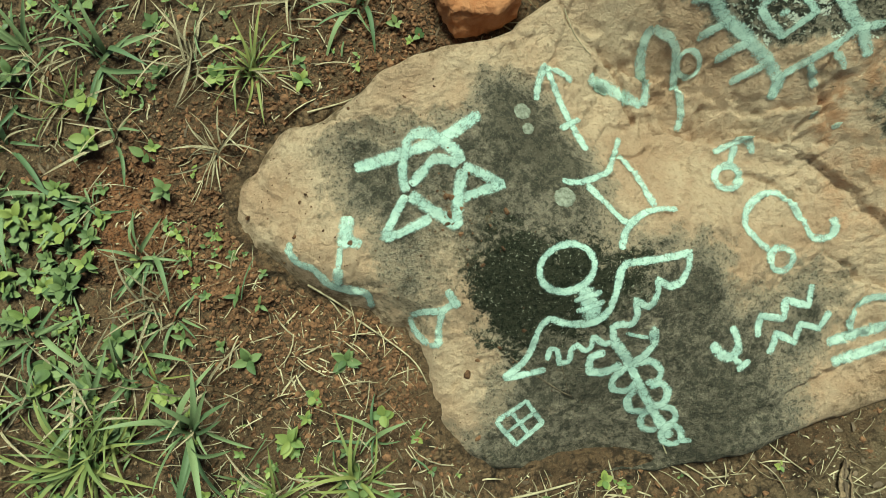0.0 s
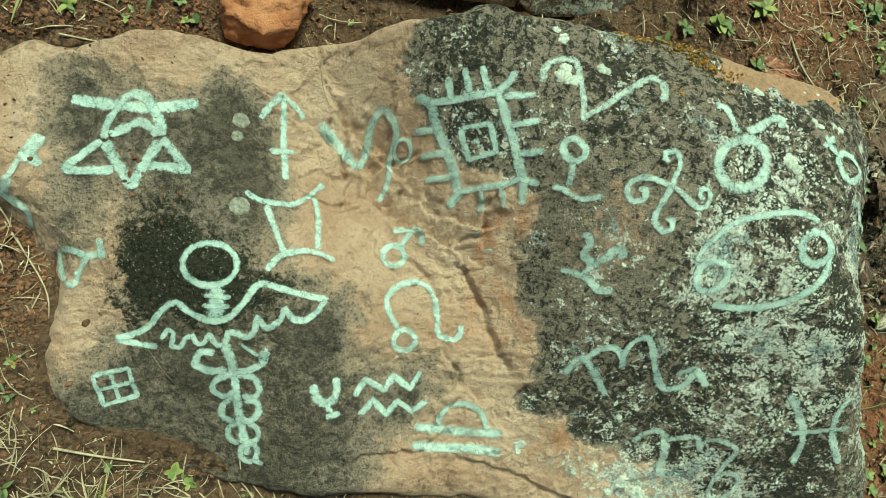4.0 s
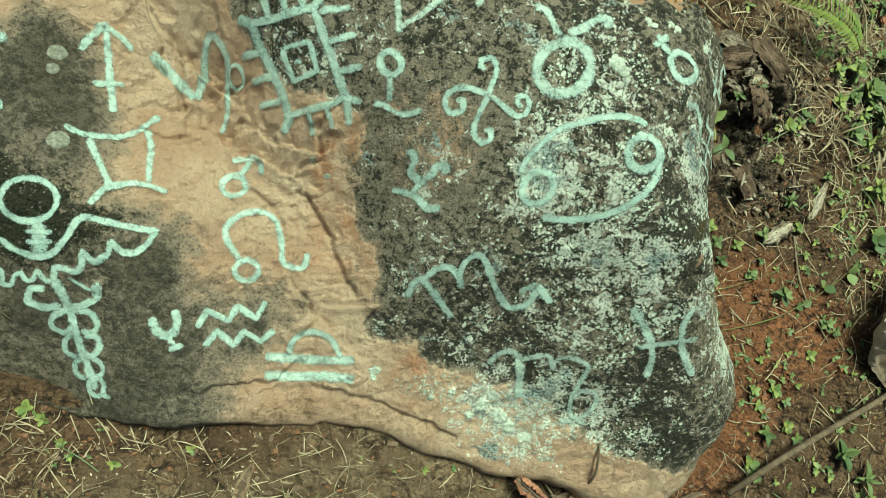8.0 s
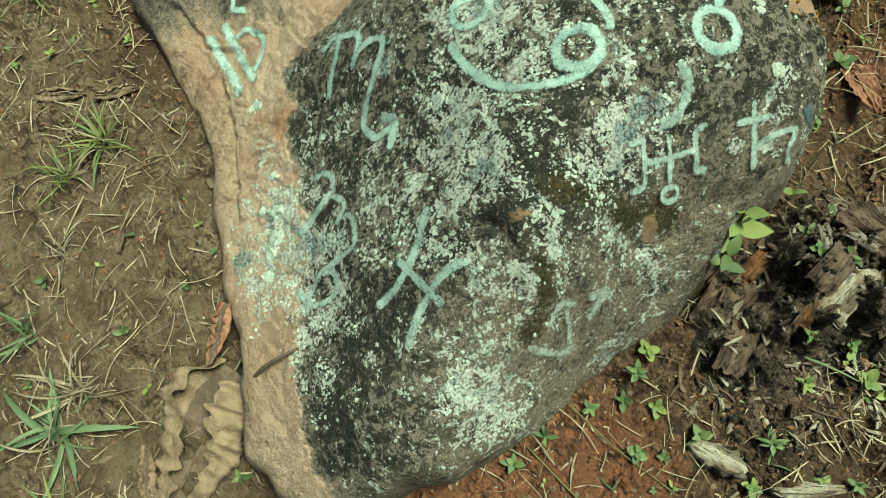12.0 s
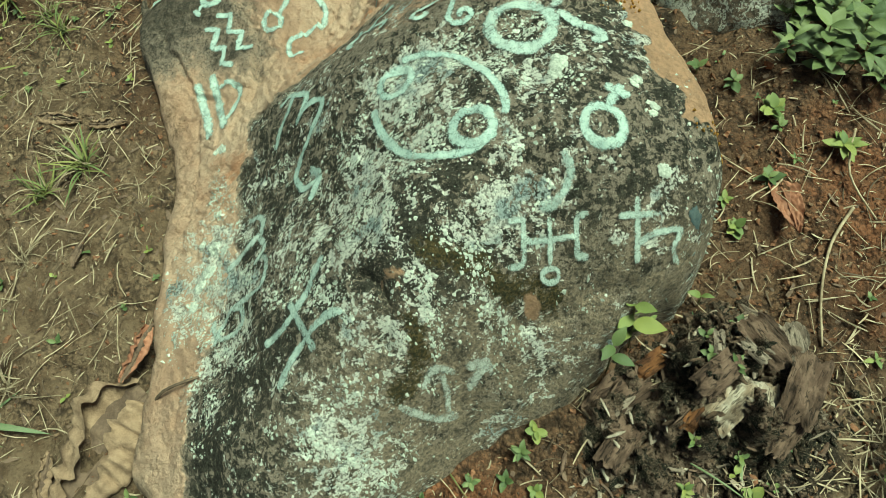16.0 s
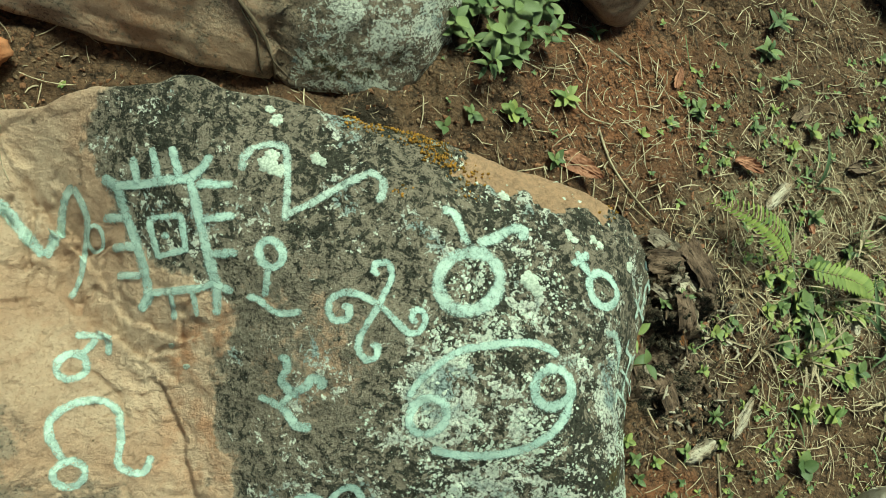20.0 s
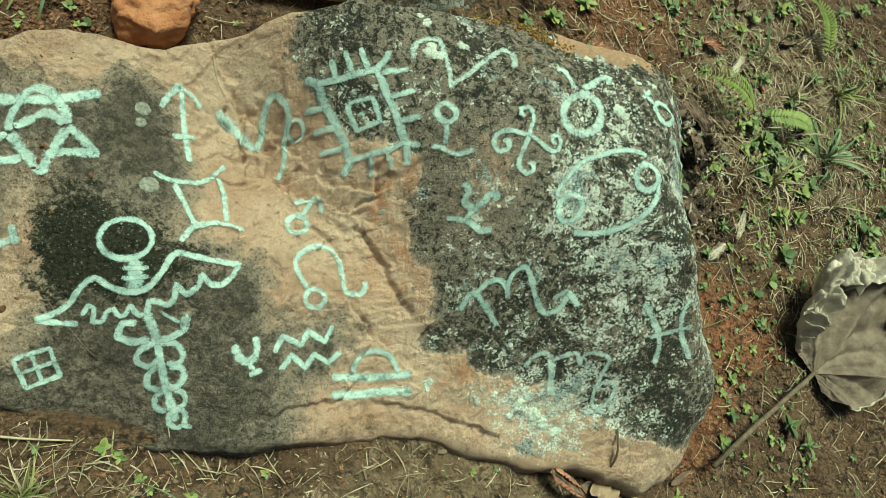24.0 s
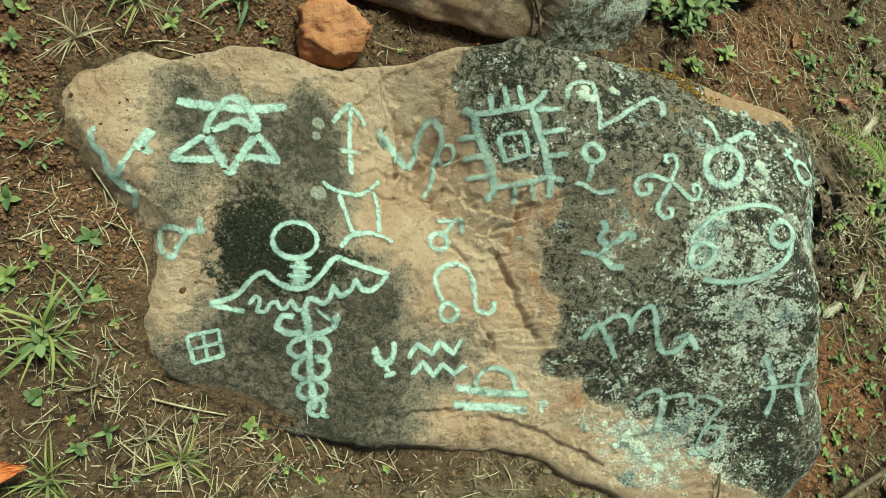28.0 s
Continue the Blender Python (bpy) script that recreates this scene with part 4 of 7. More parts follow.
def root(points, thick):
    """A thin dry root that hangs over the front of the back boulder."""
    path = []
    for x, z in points:
        hit, normal, _, _ = back_tree.ray_cast(Vector((x, -1.0, z)), Vector((0, 1, 0)))
        path.append(hit + normal * (thick + 0.002))
    sides, verts, faces = 5, [], []
    for n, q in enumerate(path):
        run = (path[min(n + 1, len(path) - 1)] - path[max(n - 1, 0)]).normalized()
        side = run.cross(Vector((0.2, -1, 0.1))).normalized()
        up = side.cross(run)
        verts += [q + thick * (1 - 0.5 * n / len(path)) * (math.cos(a) * side + math.sin(a) * up) for a in np.linspace(0, 2 * math.pi, sides + 1)[:-1]]
    for n in range(len(path) - 1):
        faces += [(n * sides + k, n * sides + (k + 1) % sides, (n + 1) * sides + (k + 1) % sides, (n + 1) * sides + k) for k in range(sides)]
    lying = new("root")
    lying.matrix_basis = BACK_AT
    tagged(lying, "thin dry root hanging down a crack of the back boulder", "root", "roots")
    part("shaft", mesh_from("root", verts, faces, TWIG), lying)


root([(0.02, 0.17), (0.06, 0.155), (0.10, 0.12), (0.14, 0.09), (0.17, 0.05), (0.19, 0.0), (0.205, -0.04), (0.24, -0.07), (0.27, -0.09)], 0.0055)
root([(0.09, 0.16), (0.115, 0.10), (0.15, 0.06), (0.165, 0.01), (0.18, -0.04), (0.18, -0.08)], 0.0035)
root([(0.13, 0.09), (0.155, 0.075), (0.19, 0.02), (0.23, -0.02), (0.24, -0.06)], 0.0025)

far_stone, far_data = stone("far_boulder", "brown boulder on the bank behind the weeds", (0.92, 1.64, 0.15), (0.40, 0.40, 0.30), 12, 14, ROCK, 0.10)
stain_stone(far_data, lambda x, y, z: ((0.24 + 0 * x, 0.0 + 0 * x, 0.05 + 0 * x, 0 * x), (0.4 + 0 * x, 0.25 + 0 * x, 0.1 + 0 * x, 0.5 + 0 * x)))
dark_stone, dark_data = stone("dark_boulder", "smooth dark grey boulder at the edge of the clearing", (2.25, 1.90, 0.05), (0.30, 0.24, 0.22), -15, 17, ROCK, 0.08)
stain_stone(dark_data, lambda x, y, z: ((1.0 + 0 * x, 0.3 + 0 * x, 0.1 + 0 * x, 0 * x), (0 * x, 0.2 + 0 * x, 0.05 + 0 * x, 0.2 + 0 * x)))

# ---- the painted signs: strokes of a width in metres along points of the plan, and rings of a centre and two half axes ----
sign("mint paint star of overlapping triangles crossed by a bar", [
    (0.0215, [(-0.788, 0.444), (-0.708, 0.439), (-0.649, 0.433), (-0.591, 0.435), (-0.517, 0.456)]),
    (0.019, [(-0.701, 0.358), (-0.700, 0.388), (-0.686, 0.424), (-0.669, 0.454), (-0.651, 0.464), (-0.623, 0.453), (-0.597, 0.417), (-0.583, 0.395), (-0.581, 0.374)]),
    (0.02, [(-0.696, 0.352), (-0.673, 0.319), (-0.647, 0.288), (-0.628, 0.264), (-0.617, 0.290), (-0.601, 0.328), (-0.582, 0.363)]),
    (0.017, [(-0.689, 0.369), (-0.660, 0.384), (-0.631, 0.400), (-0.605, 0.388), (-0.586, 0.375)]),
    (0.0165, [(-0.704, 0.353), (-0.739, 0.319), (-0.771, 0.286), (-0.731, 0.284), (-0.670, 0.294)]),
    (0.0165, [(-0.581, 0.368), (-0.551, 0.342), (-0.517, 0.310), (-0.555, 0.311), (-0.601, 0.309)]),
])
sign("mint paint branching line with a small cross piece", [
    (0.0150, [(-0.971, 0.333), (-0.957, 0.294), (-0.931, 0.273), (-0.915, 0.241), (-0.899, 0.225), (-0.870, 0.209), (-0.842, 0.191), (-0.843, 0.162)]),
    (0.0250, [(-0.973, 0.333), (-0.959, 0.322)]),
    (0.0190, [(-0.895, 0.226), (-0.879, 0.257)]),
    (0.0100, [(-0.880, 0.254), (-0.871, 0.275), (-0.861, 0.296)]),
    (0.0238, [(-0.829, 0.353), (-0.844, 0.317), (-0.860, 0.293)]),
    (0.0219, [(-0.847, 0.308), (-0.820, 0.286)]),
])
sign("mint paint four-sided sign with a forked corner", [
    (0.013, [(-0.772, 0.122), (-0.739, 0.120), (-0.705, 0.111), (-0.674, 0.120)]),
    (0.016, [(-0.682, 0.148), (-0.676, 0.127), (-0.670, 0.107)]),
    (0.014, [(-0.704, 0.110), (-0.721, 0.078), (-0.732, 0.046), (-0.751, 0.050)]),
    (0.013, [(-0.772, 0.120), (-0.771, 0.089), (-0.753, 0.052)]),
])
sign("mint paint arrow with a cross bar", [
    (0.0117, [(-0.317, 0.336), (-0.334, 0.426), (-0.346, 0.526)]),
    (0.0117, [(-0.391, 0.462), (-0.370, 0.502), (-0.348, 0.528), (-0.312, 0.507), (-0.294, 0.490)]),
    (0.0105, [(-0.361, 0.392), (-0.304, 0.408)]),
])
sign("mint paint sign of two pillars between curved bars", [
    (0.0105, [(-0.399, 0.286), (-0.362, 0.272), (-0.319, 0.275), (-0.291, 0.281), (-0.256, 0.316), (-0.229, 0.349)]),
    (0.0128, [(-0.351, 0.264), (-0.326, 0.216), (-0.303, 0.171), (-0.291, 0.155)]),
    (0.0132, [(-0.249, 0.311), (-0.234, 0.265), (-0.230, 0.222), (-0.226, 0.181)]),
    (0.0115, [(-0.332, 0.119), (-0.313, 0.147), (-0.293, 0.163), (-0.254, 0.175), (-0.223, 0.174), (-0.184, 0.163)]),
])
sign("mint paint winged staff with two entwined snakes", [
    ("ring", (-0.447, 0.117), (0.055, 0.000), (-0.002, -0.045), 0.0128),
    (0.0308, [(-0.424, 0.070), (-0.424, 0.037), (-0.425, 0.005)]),
    (0.009, [(-0.452, 0.051), (-0.396, 0.053)]),
    (0.009, [(-0.453, 0.029), (-0.396, 0.033)]),
    (0.0116, [(-0.626, -0.059), (-0.584, -0.042), (-0.559, -0.023), (-0.540, 0.005), (-0.522, 0.025), (-0.504, 0.030), (-0.482, 0.015), (-0.454, 0.004), (-0.419, 0.000), (-0.391, 0.014), (-0.367, 0.047), (-0.350, 0.078), (-0.332, 0.089), (-0.303, 0.085), (-0.267, 0.079), (-0.231, 0.075), (-0.196, 0.073), (-0.213, 0.041), (-0.238, 0.021), (-0.262, 0.023), (-0.283, 0.043), (-0.287, 0.019), (-0.305, -0.001), (-0.319, -0.001), (-0.336, 0.017), (-0.339, -0.011), (-0.351, -0.028), (-0.376, -0.021), (-0.392, -0.021), (-0.397, -0.050)]),
    (0.0108, [(-0.626, -0.059), (-0.579, -0.064), (-0.538, -0.067)]),
])
sign("mint paint coils of two snakes round a staff", [
    (0.0094, [(-0.531, -0.049), (-0.519, -0.028), (-0.507, -0.035), (-0.509, -0.063), (-0.489, -0.062), (-0.479, -0.042), (-0.466, -0.036), (-0.455, -0.051), (-0.441, -0.048), (-0.432, -0.029), (-0.415, -0.049), (-0.397, -0.050)]),
    (0.0181, [(-0.397, -0.045), (-0.375, -0.098), (-0.357, -0.174), (-0.336, -0.248), (-0.322, -0.292)]),
    (0.0154, [(-0.416, -0.067), (-0.446, -0.069), (-0.456, -0.096), (-0.427, -0.108), (-0.388, -0.103)]),
    (0.0129, [(-0.315, -0.084), (-0.344, -0.100), (-0.368, -0.105)]),
    (0.0361, [(-0.323, -0.068), (-0.311, -0.068), (-0.302, -0.069)]),
    (0.007, [(-0.368, -0.042), (-0.337, -0.060), (-0.320, -0.067)]),
    (0.012, [(-0.375, -0.111), (-0.408, -0.127), (-0.416, -0.151), (-0.389, -0.163), (-0.363, -0.148)]),
    (0.0119, [(-0.368, -0.111), (-0.331, -0.114), (-0.314, -0.134), (-0.321, -0.158), (-0.349, -0.158)]),
    (0.0122, [(-0.369, -0.163), (-0.389, -0.184), (-0.386, -0.210), (-0.359, -0.218)]),
    (0.0121, [(-0.343, -0.167), (-0.317, -0.168), (-0.308, -0.188), (-0.323, -0.211), (-0.346, -0.212)]),
    (0.0112, [(-0.349, -0.217), (-0.370, -0.236), (-0.367, -0.259), (-0.344, -0.268)]),
    (0.011, [(-0.330, -0.217), (-0.308, -0.228), (-0.304, -0.252), (-0.327, -0.264)]),
    ("ring", (-0.319, -0.286), (0.019, 0.000), (-0.000, -0.021), 0.0112),
    (0.0087, [(-0.314, -0.303), (-0.300, -0.304), (-0.284, -0.308)]),
])
sign("mint paint square divided into four panes", [
    (0.0087, [(-0.666, -0.142), (-0.594, -0.119), (-0.572, -0.178), (-0.639, -0.205), (-0.666, -0.142)]),
    (0.0074, [(-0.630, -0.131), (-0.607, -0.192)]),
    (0.0074, [(-0.653, -0.173), (-0.584, -0.148)]),
])
sign("mint paint zigzag with a looped tail", [
    (0.0202, [(-0.255, 0.490), (-0.215, 0.454), (-0.155, 0.401)]),
    (0.0171, [(-0.152, 0.400), (-0.140, 0.440), (-0.137, 0.491), (-0.128, 0.523), (-0.114, 0.532)]),
    (0.0106, [(-0.114, 0.532), (-0.092, 0.505), (-0.079, 0.478), (-0.080, 0.448), (-0.081, 0.418), (-0.078, 0.386), (-0.083, 0.351), (-0.094, 0.329)]),
    ("ring", (-0.058, 0.445), (0.017, 0.001), (0.006, -0.023), 0.0065),
])
sign("mint paint square frame bristling with short bars", [
    (0.0162, [(-0.054, 0.545), (-0.024, 0.531), (-0.000, 0.489), (0.027, 0.444), (0.051, 0.397), (0.071, 0.345), (0.058, 0.316)]),
    (0.0151, [(-0.030, 0.531), (0.020, 0.537), (0.064, 0.545), (0.108, 0.554), (0.126, 0.573), (0.138, 0.597)]),
    (0.0151, [(0.108, 0.554), (0.126, 0.515), (0.146, 0.470), (0.166, 0.425), (0.193, 0.370), (0.203, 0.322)]),
    (0.0109, [(0.057, 0.319), (0.076, 0.349), (0.117, 0.356), (0.159, 0.365), (0.189, 0.376), (0.223, 0.364)]),
    (0.013, [(0.000, 0.580), (0.018, 0.537)]),
    (0.0116, [(0.032, 0.599), (0.053, 0.547)]),
    (0.0115, [(0.067, 0.603), (0.091, 0.552)]),
    (0.0124, [(0.121, 0.544), (0.185, 0.550)]),
    (0.0125, [(0.144, 0.481), (0.200, 0.495)]),
    (0.0127, [(0.169, 0.425), (0.218, 0.431)]),
    (0.0138, [(-0.045, 0.479), (0.008, 0.482)]),
    (0.0139, [(-0.019, 0.429), (0.033, 0.431)]),
    (0.0141, [(0.000, 0.378), (0.052, 0.380)]),
    (0.0086, [(0.112, 0.354), (0.128, 0.307)]),
    (0.0085, [(0.151, 0.360), (0.169, 0.317)]),
])
sign("mint paint small square with a dot in it", [
    (0.0096, [(0.047, 0.479), (0.105, 0.489), (0.127, 0.429), (0.077, 0.415), (0.047, 0.479)]),
    (0.0132, [(0.076, 0.451), (0.084, 0.452), (0.092, 0.453)]),
])
sign("mint paint ring with an arrow", [
    ("ring", (-0.047, 0.196), (0.026, 0.006), (0.005, -0.024), 0.012),
    (0.012, [(-0.035, 0.219), (-0.013, 0.256)]),
    (0.0107, [(-0.056, 0.256), (0.003, 0.260), (0.016, 0.226)]),
])
sign("mint paint looped line ending in a small ring", [
    (0.0119, [(-0.017, 0.022), (-0.045, 0.058), (-0.055, 0.090), (-0.038, 0.118), (-0.002, 0.137), (0.033, 0.137), (0.057, 0.116), (0.072, 0.065), (0.077, 0.027), (0.107, 0.013), (0.127, 0.019), (0.133, 0.050)]),
    ("ring", (-0.002, -0.000), (0.026, 0.005), (0.005, -0.023), 0.0119),
])
sign("mint paint pair of zigzag waves", [
    (0.012, [(-0.102, -0.137), (-0.082, -0.097), (-0.035, -0.118), (-0.017, -0.084), (0.027, -0.110), (0.046, -0.069)]),
    (0.0121, [(-0.084, -0.180), (-0.058, -0.142), (-0.020, -0.175), (0.001, -0.141), (0.040, -0.164), (0.069, -0.134)]),
])
sign("mint paint pair of bars under an arch", [
    (0.0189, [(0.052, -0.199), (0.116, -0.201), (0.184, -0.202), (0.261, -0.197)]),
    (0.0204, [(0.052, -0.244), (0.127, -0.245), (0.194, -0.241), (0.264, -0.243)]),
    (0.0134, [(0.107, -0.193), (0.112, -0.161), (0.140, -0.139), (0.173, -0.136), (0.205, -0.153), (0.227, -0.193)]),
])
sign("mint paint cup on a short stem", [
    (0.0172, [(-0.200, -0.118), (-0.187, -0.146), (-0.167, -0.159), (-0.148, -0.146), (-0.145, -0.120), (-0.150, -0.098)]),
    (0.0133, [(-0.163, -0.158), (-0.144, -0.191)]),
    (0.0134, [(-0.161, -0.190), (-0.129, -0.178)]),
])
sign("mint paint hooked line, faded over lichen", [
    (0.0133, [(0.196, 0.577), (0.195, 0.602), (0.209, 0.624), (0.237, 0.637), (0.262, 0.630), (0.272, 0.598), (0.281, 0.545), (0.287, 0.495)]),
    (0.0139, [(0.286, 0.507), (0.327, 0.536), (0.379, 0.579), (0.417, 0.605), (0.439, 0.592), (0.442, 0.571), (0.437, 0.548)]),
], 0.3)
sign("mint paint ring on a stem over a curved foot", [
    ("ring", (0.274, 0.435), (0.020, 0.000), (0.006, -0.023), 0.0112),
    (0.0091, [(0.274, 0.410), (0.279, 0.361)]),
    (0.0068, [(0.271, 0.384), (0.285, 0.385)]),
    (0.0102, [(0.248, 0.360), (0.269, 0.356), (0.296, 0.340), (0.318, 0.337), (0.345, 0.343)]),
])
sign("mint paint cross of four spiral arms", [
    (0.0095, [(0.467, 0.369), (0.474, 0.399), (0.480, 0.422), (0.469, 0.442), (0.450, 0.439), (0.446, 0.427), (0.458, 0.420)]),
    (0.0098, [(0.467, 0.369), (0.440, 0.380), (0.411, 0.384), (0.390, 0.372), (0.387, 0.351), (0.401, 0.335), (0.421, 0.341), (0.421, 0.359), (0.408, 0.361)]),
    (0.0096, [(0.467, 0.369), (0.457, 0.344), (0.447, 0.313), (0.448, 0.290), (0.463, 0.273), (0.478, 0.282), (0.478, 0.300), (0.465, 0.303)]),
    (0.0094, [(0.467, 0.369), (0.494, 0.349), (0.521, 0.330), (0.540, 0.333), (0.548, 0.353), (0.540, 0.369), (0.527, 0.369), (0.522, 0.354), (0.535, 0.348)]),
])
sign("pale mint paint ring with two horns, over lichen", [
    ("ring", (0.614, 0.434), (0.055, 0.013), (0.007, -0.051), 0.0205),
    (0.0149, [(0.548, 0.555), (0.569, 0.554), (0.586, 0.527), (0.602, 0.498)]),
    (0.0163, [(0.618, 0.503), (0.652, 0.522), (0.681, 0.545), (0.707, 0.548), (0.703, 0.527)]),
], 0.15)
sign("mint paint ring under a small cross", [
    ("ring", (0.871, 0.465), (0.027, 0.018), (0.019, -0.027), 0.0124),
    (0.0124, [(0.841, 0.488), (0.810, 0.527)]),
    (0.0124, [(0.802, 0.500), (0.838, 0.528)]),
])
sign("thick mint paint sign of two rings and two arcs", [
    (0.013, [(0.548, 0.223), (0.561, 0.253), (0.590, 0.289), (0.617, 0.312), (0.657, 0.327), (0.707, 0.340), (0.742, 0.344), (0.770, 0.339), (0.789, 0.329)]),
    ("ring", (0.588, 0.196), (0.026, 0.018), (0.016, -0.026), 0.0156),
    (0.0143, [(0.610, 0.140), (0.666, 0.137), (0.723, 0.147), (0.771, 0.168), (0.801, 0.198), (0.819, 0.231), (0.824, 0.267), (0.811, 0.303)]),
    ("ring", (0.786, 0.274), (0.028, 0.019), (0.018, -0.027), 0.0148),
])
sign("mint paint forked curling line", [
    (0.012285, [(0.322, 0.262), (0.336, 0.260), (0.341, 0.242), (0.336, 0.223), (0.358, 0.202), (0.378, 0.217), (0.385, 0.232), (0.401, 0.230), (0.403, 0.216)]),
    (0.012555, [(0.304, 0.189), (0.327, 0.184), (0.343, 0.179), (0.358, 0.202)]),
    (0.01242, [(0.343, 0.179), (0.363, 0.162), (0.377, 0.148), (0.402, 0.150)]),
])
sign("mint paint letter-like sign with an arrow tail", [
    (0.0134, [(0.360, -0.042), (0.371, -0.009), (0.383, -0.000), (0.411, -0.023), (0.447, -0.063), (0.469, -0.081)]),
    (0.0118, [(0.386, -0.003), (0.411, 0.022), (0.436, 0.028), (0.458, 0.013), (0.473, -0.016)]),
    (0.0129, [(0.461, 0.007), (0.465, 0.034), (0.484, 0.055), (0.505, 0.049), (0.533, 0.009), (0.558, -0.025), (0.587, -0.051), (0.624, -0.046), (0.637, -0.022), (0.638, -0.002)]),
    (0.0129, [(0.602, -0.016), (0.636, 0.002)]),
    (0.0141, [(0.636, 0.002), (0.676, -0.037)]),
])
sign("faded mint paint letter-like sign with a loop", [
    (0.0118, [(0.577, -0.189), (0.590, -0.164), (0.619, -0.154), (0.649, -0.170)]),
    (0.0172, [(0.637, -0.167), (0.650, -0.206), (0.661, -0.270)]),
    (0.0104, [(0.643, -0.174), (0.677, -0.161), (0.701, -0.161), (0.718, -0.192)]),
    (0.0103, [(0.712, -0.171), (0.734, -0.159), (0.767, -0.165), (0.787, -0.180), (0.785, -0.201), (0.779, -0.239), (0.776, -0.269), (0.792, -0.305), (0.824, -0.326)]),
    (0.0104, [(0.778, -0.262), (0.792, -0.240), (0.823, -0.243), (0.834, -0.267), (0.819, -0.304), (0.790, -0.321), (0.763, -0.318)]),
], 0.3)
sign("pale mint paint pair of arcs joined by a bar", [
    (0.014, [(0.835, -0.038), (0.865, -0.068), (0.893, -0.104), (0.914, -0.150), (0.918, -0.196)]),
    (0.0138, [(0.963, -0.031), (0.952, -0.062), (0.959, -0.100), (0.983, -0.145), (1.015, -0.184)]),
    (0.0105, [(0.874, -0.125), (0.913, -0.117), (0.994, -0.099)]),
], 0.15)
sign("thin mint paint post sign with a ring at its foot", [
    (0.0071, [(0.943, 0.267), (0.947, 0.291), (0.972, 0.281), (0.998, 0.268), (0.996, 0.242)]),
    (0.0073, [(0.974, 0.393), (0.972, 0.375), (0.993, 0.365), (1.017, 0.356), (1.023, 0.375)]),
    (0.0072, [(0.973, 0.279), (0.995, 0.367)]),
    (0.0072, [(0.956, 0.333), (1.012, 0.310)]),
    ("ring", (1.024, 0.306), (0.003, 0.014), (0.008, -0.003), 0.0067),
], 0.3)
sign("thin mint paint cross with a hooked tail", [
    (0.0082, [(0.979, 0.477), (1.056, 0.449)]),
    (0.0072, [(0.993, 0.438), (1.008, 0.500)]),
    (0.0075, [(1.033, 0.458), (1.031, 0.488), (1.036, 0.520), (1.043, 0.532), (1.057, 0.513), (1.067, 0.516), (1.074, 0.523)]),
], 0.3)
sign("worn mint paint curved stroke", [
    (0.0105, [(0.885, 0.388), (0.916, 0.387), (0.935, 0.367), (0.944, 0.344), (0.940, 0.322)]),
], 0.25)
sign("worn whitish arrows, almost rubbed away", [
    (0.0095, [(1.106, -0.011), (1.118, 0.009), (1.133, 0.041), (1.134, 0.078)]),
    (0.0095, [(1.130, 0.062), (1.108, 0.074), (1.081, 0.079)]),
    (0.009, [(1.094, 0.041), (1.078, 0.063), (1.078, 0.082), (1.086, 0.101)]),
    (0.0095, [(1.110, 0.110), (1.099, 0.138), (1.089, 0.162)]),
    (0.009, [(1.087, 0.121), (1.088, 0.162), (1.105, 0.159)]),
], 0.75)

# ---- plants, litter and wood ----
dice = random.Random(41)
seeds = np.random.default_rng(7)


def surface(x, y):
    """Height of whatever lies open to the sky: boulder or ground."""
    x, y = np.asarray(x, float), np.asarray(y, float)
    return np.where(inside(x, y, FOOT) > 0.012, np.maximum(rock_height(x, y), ground_fine(x, y)), ground_fine(x, y))


def height_at(x, y):
    return float(surface(np.array([x]), np.array([y]))[0])


def stamp(name, verts, faces, turns, places, material, smooth_faces=True):
    """One small shape set down many times, as one mesh. turns: n 3x3 matrices; places: n points."""
    v = np.einsum("nij,kj->nki", turns, verts) + places[:, None]
    f = np.asarray(faces)[None] + (np.arange(len(places)) * len(verts))[:, None, None]
    data = bpy.data.meshes.new(name)
    k = f.shape[2]
    flat = f.reshape(-1, k)
    data.vertices.add(v.shape[0] * v.shape[1])
    data.vertices.foreach_set("co", v.astype(np.float32).ravel())
    data.loops.add(flat.size)
    data.loops.foreach_set("vertex_index", flat.astype(np.int32).ravel())
    data.polygons.add(len(flat))
    data.polygons.foreach_set("loop_start", np.arange(0, flat.size, k, dtype=np.int32))
    data.polygons.foreach_set("use_smooth", np.full(len(flat), smooth_faces))
    data.materials.append(material)
    data.update(calc_edges=True)
    return data


def turned(yaw, pitch, roll, size):
    """n turning matrices with sizes (n x 3)."""
    cy, sy, cp, sp, cr, sr = np.cos(yaw), np.sin(yaw), np.cos(pitch), np.sin(pitch), np.cos(roll), np.sin(roll)
    o, i = np.zeros_like(yaw), np.ones_like(yaw)
    rz = np.stack([np.stack([cy, -sy, o], -1), np.stack([sy, cy, o], -1), np.stack([o, o, i], -1)], -2)
    ry = np.stack([np.stack([cp, o, -sp], -1), np.stack([o, i, o], -1), np.stack([sp, o, cp], -1)], -2)
    rx = np.stack([np.stack([i, o, o], -1), np.stack([o, cr, -sr], -1), np.stack([o, sr, cr], -1)], -2)
    return rz @ ry @ rx * size[:, None, :]


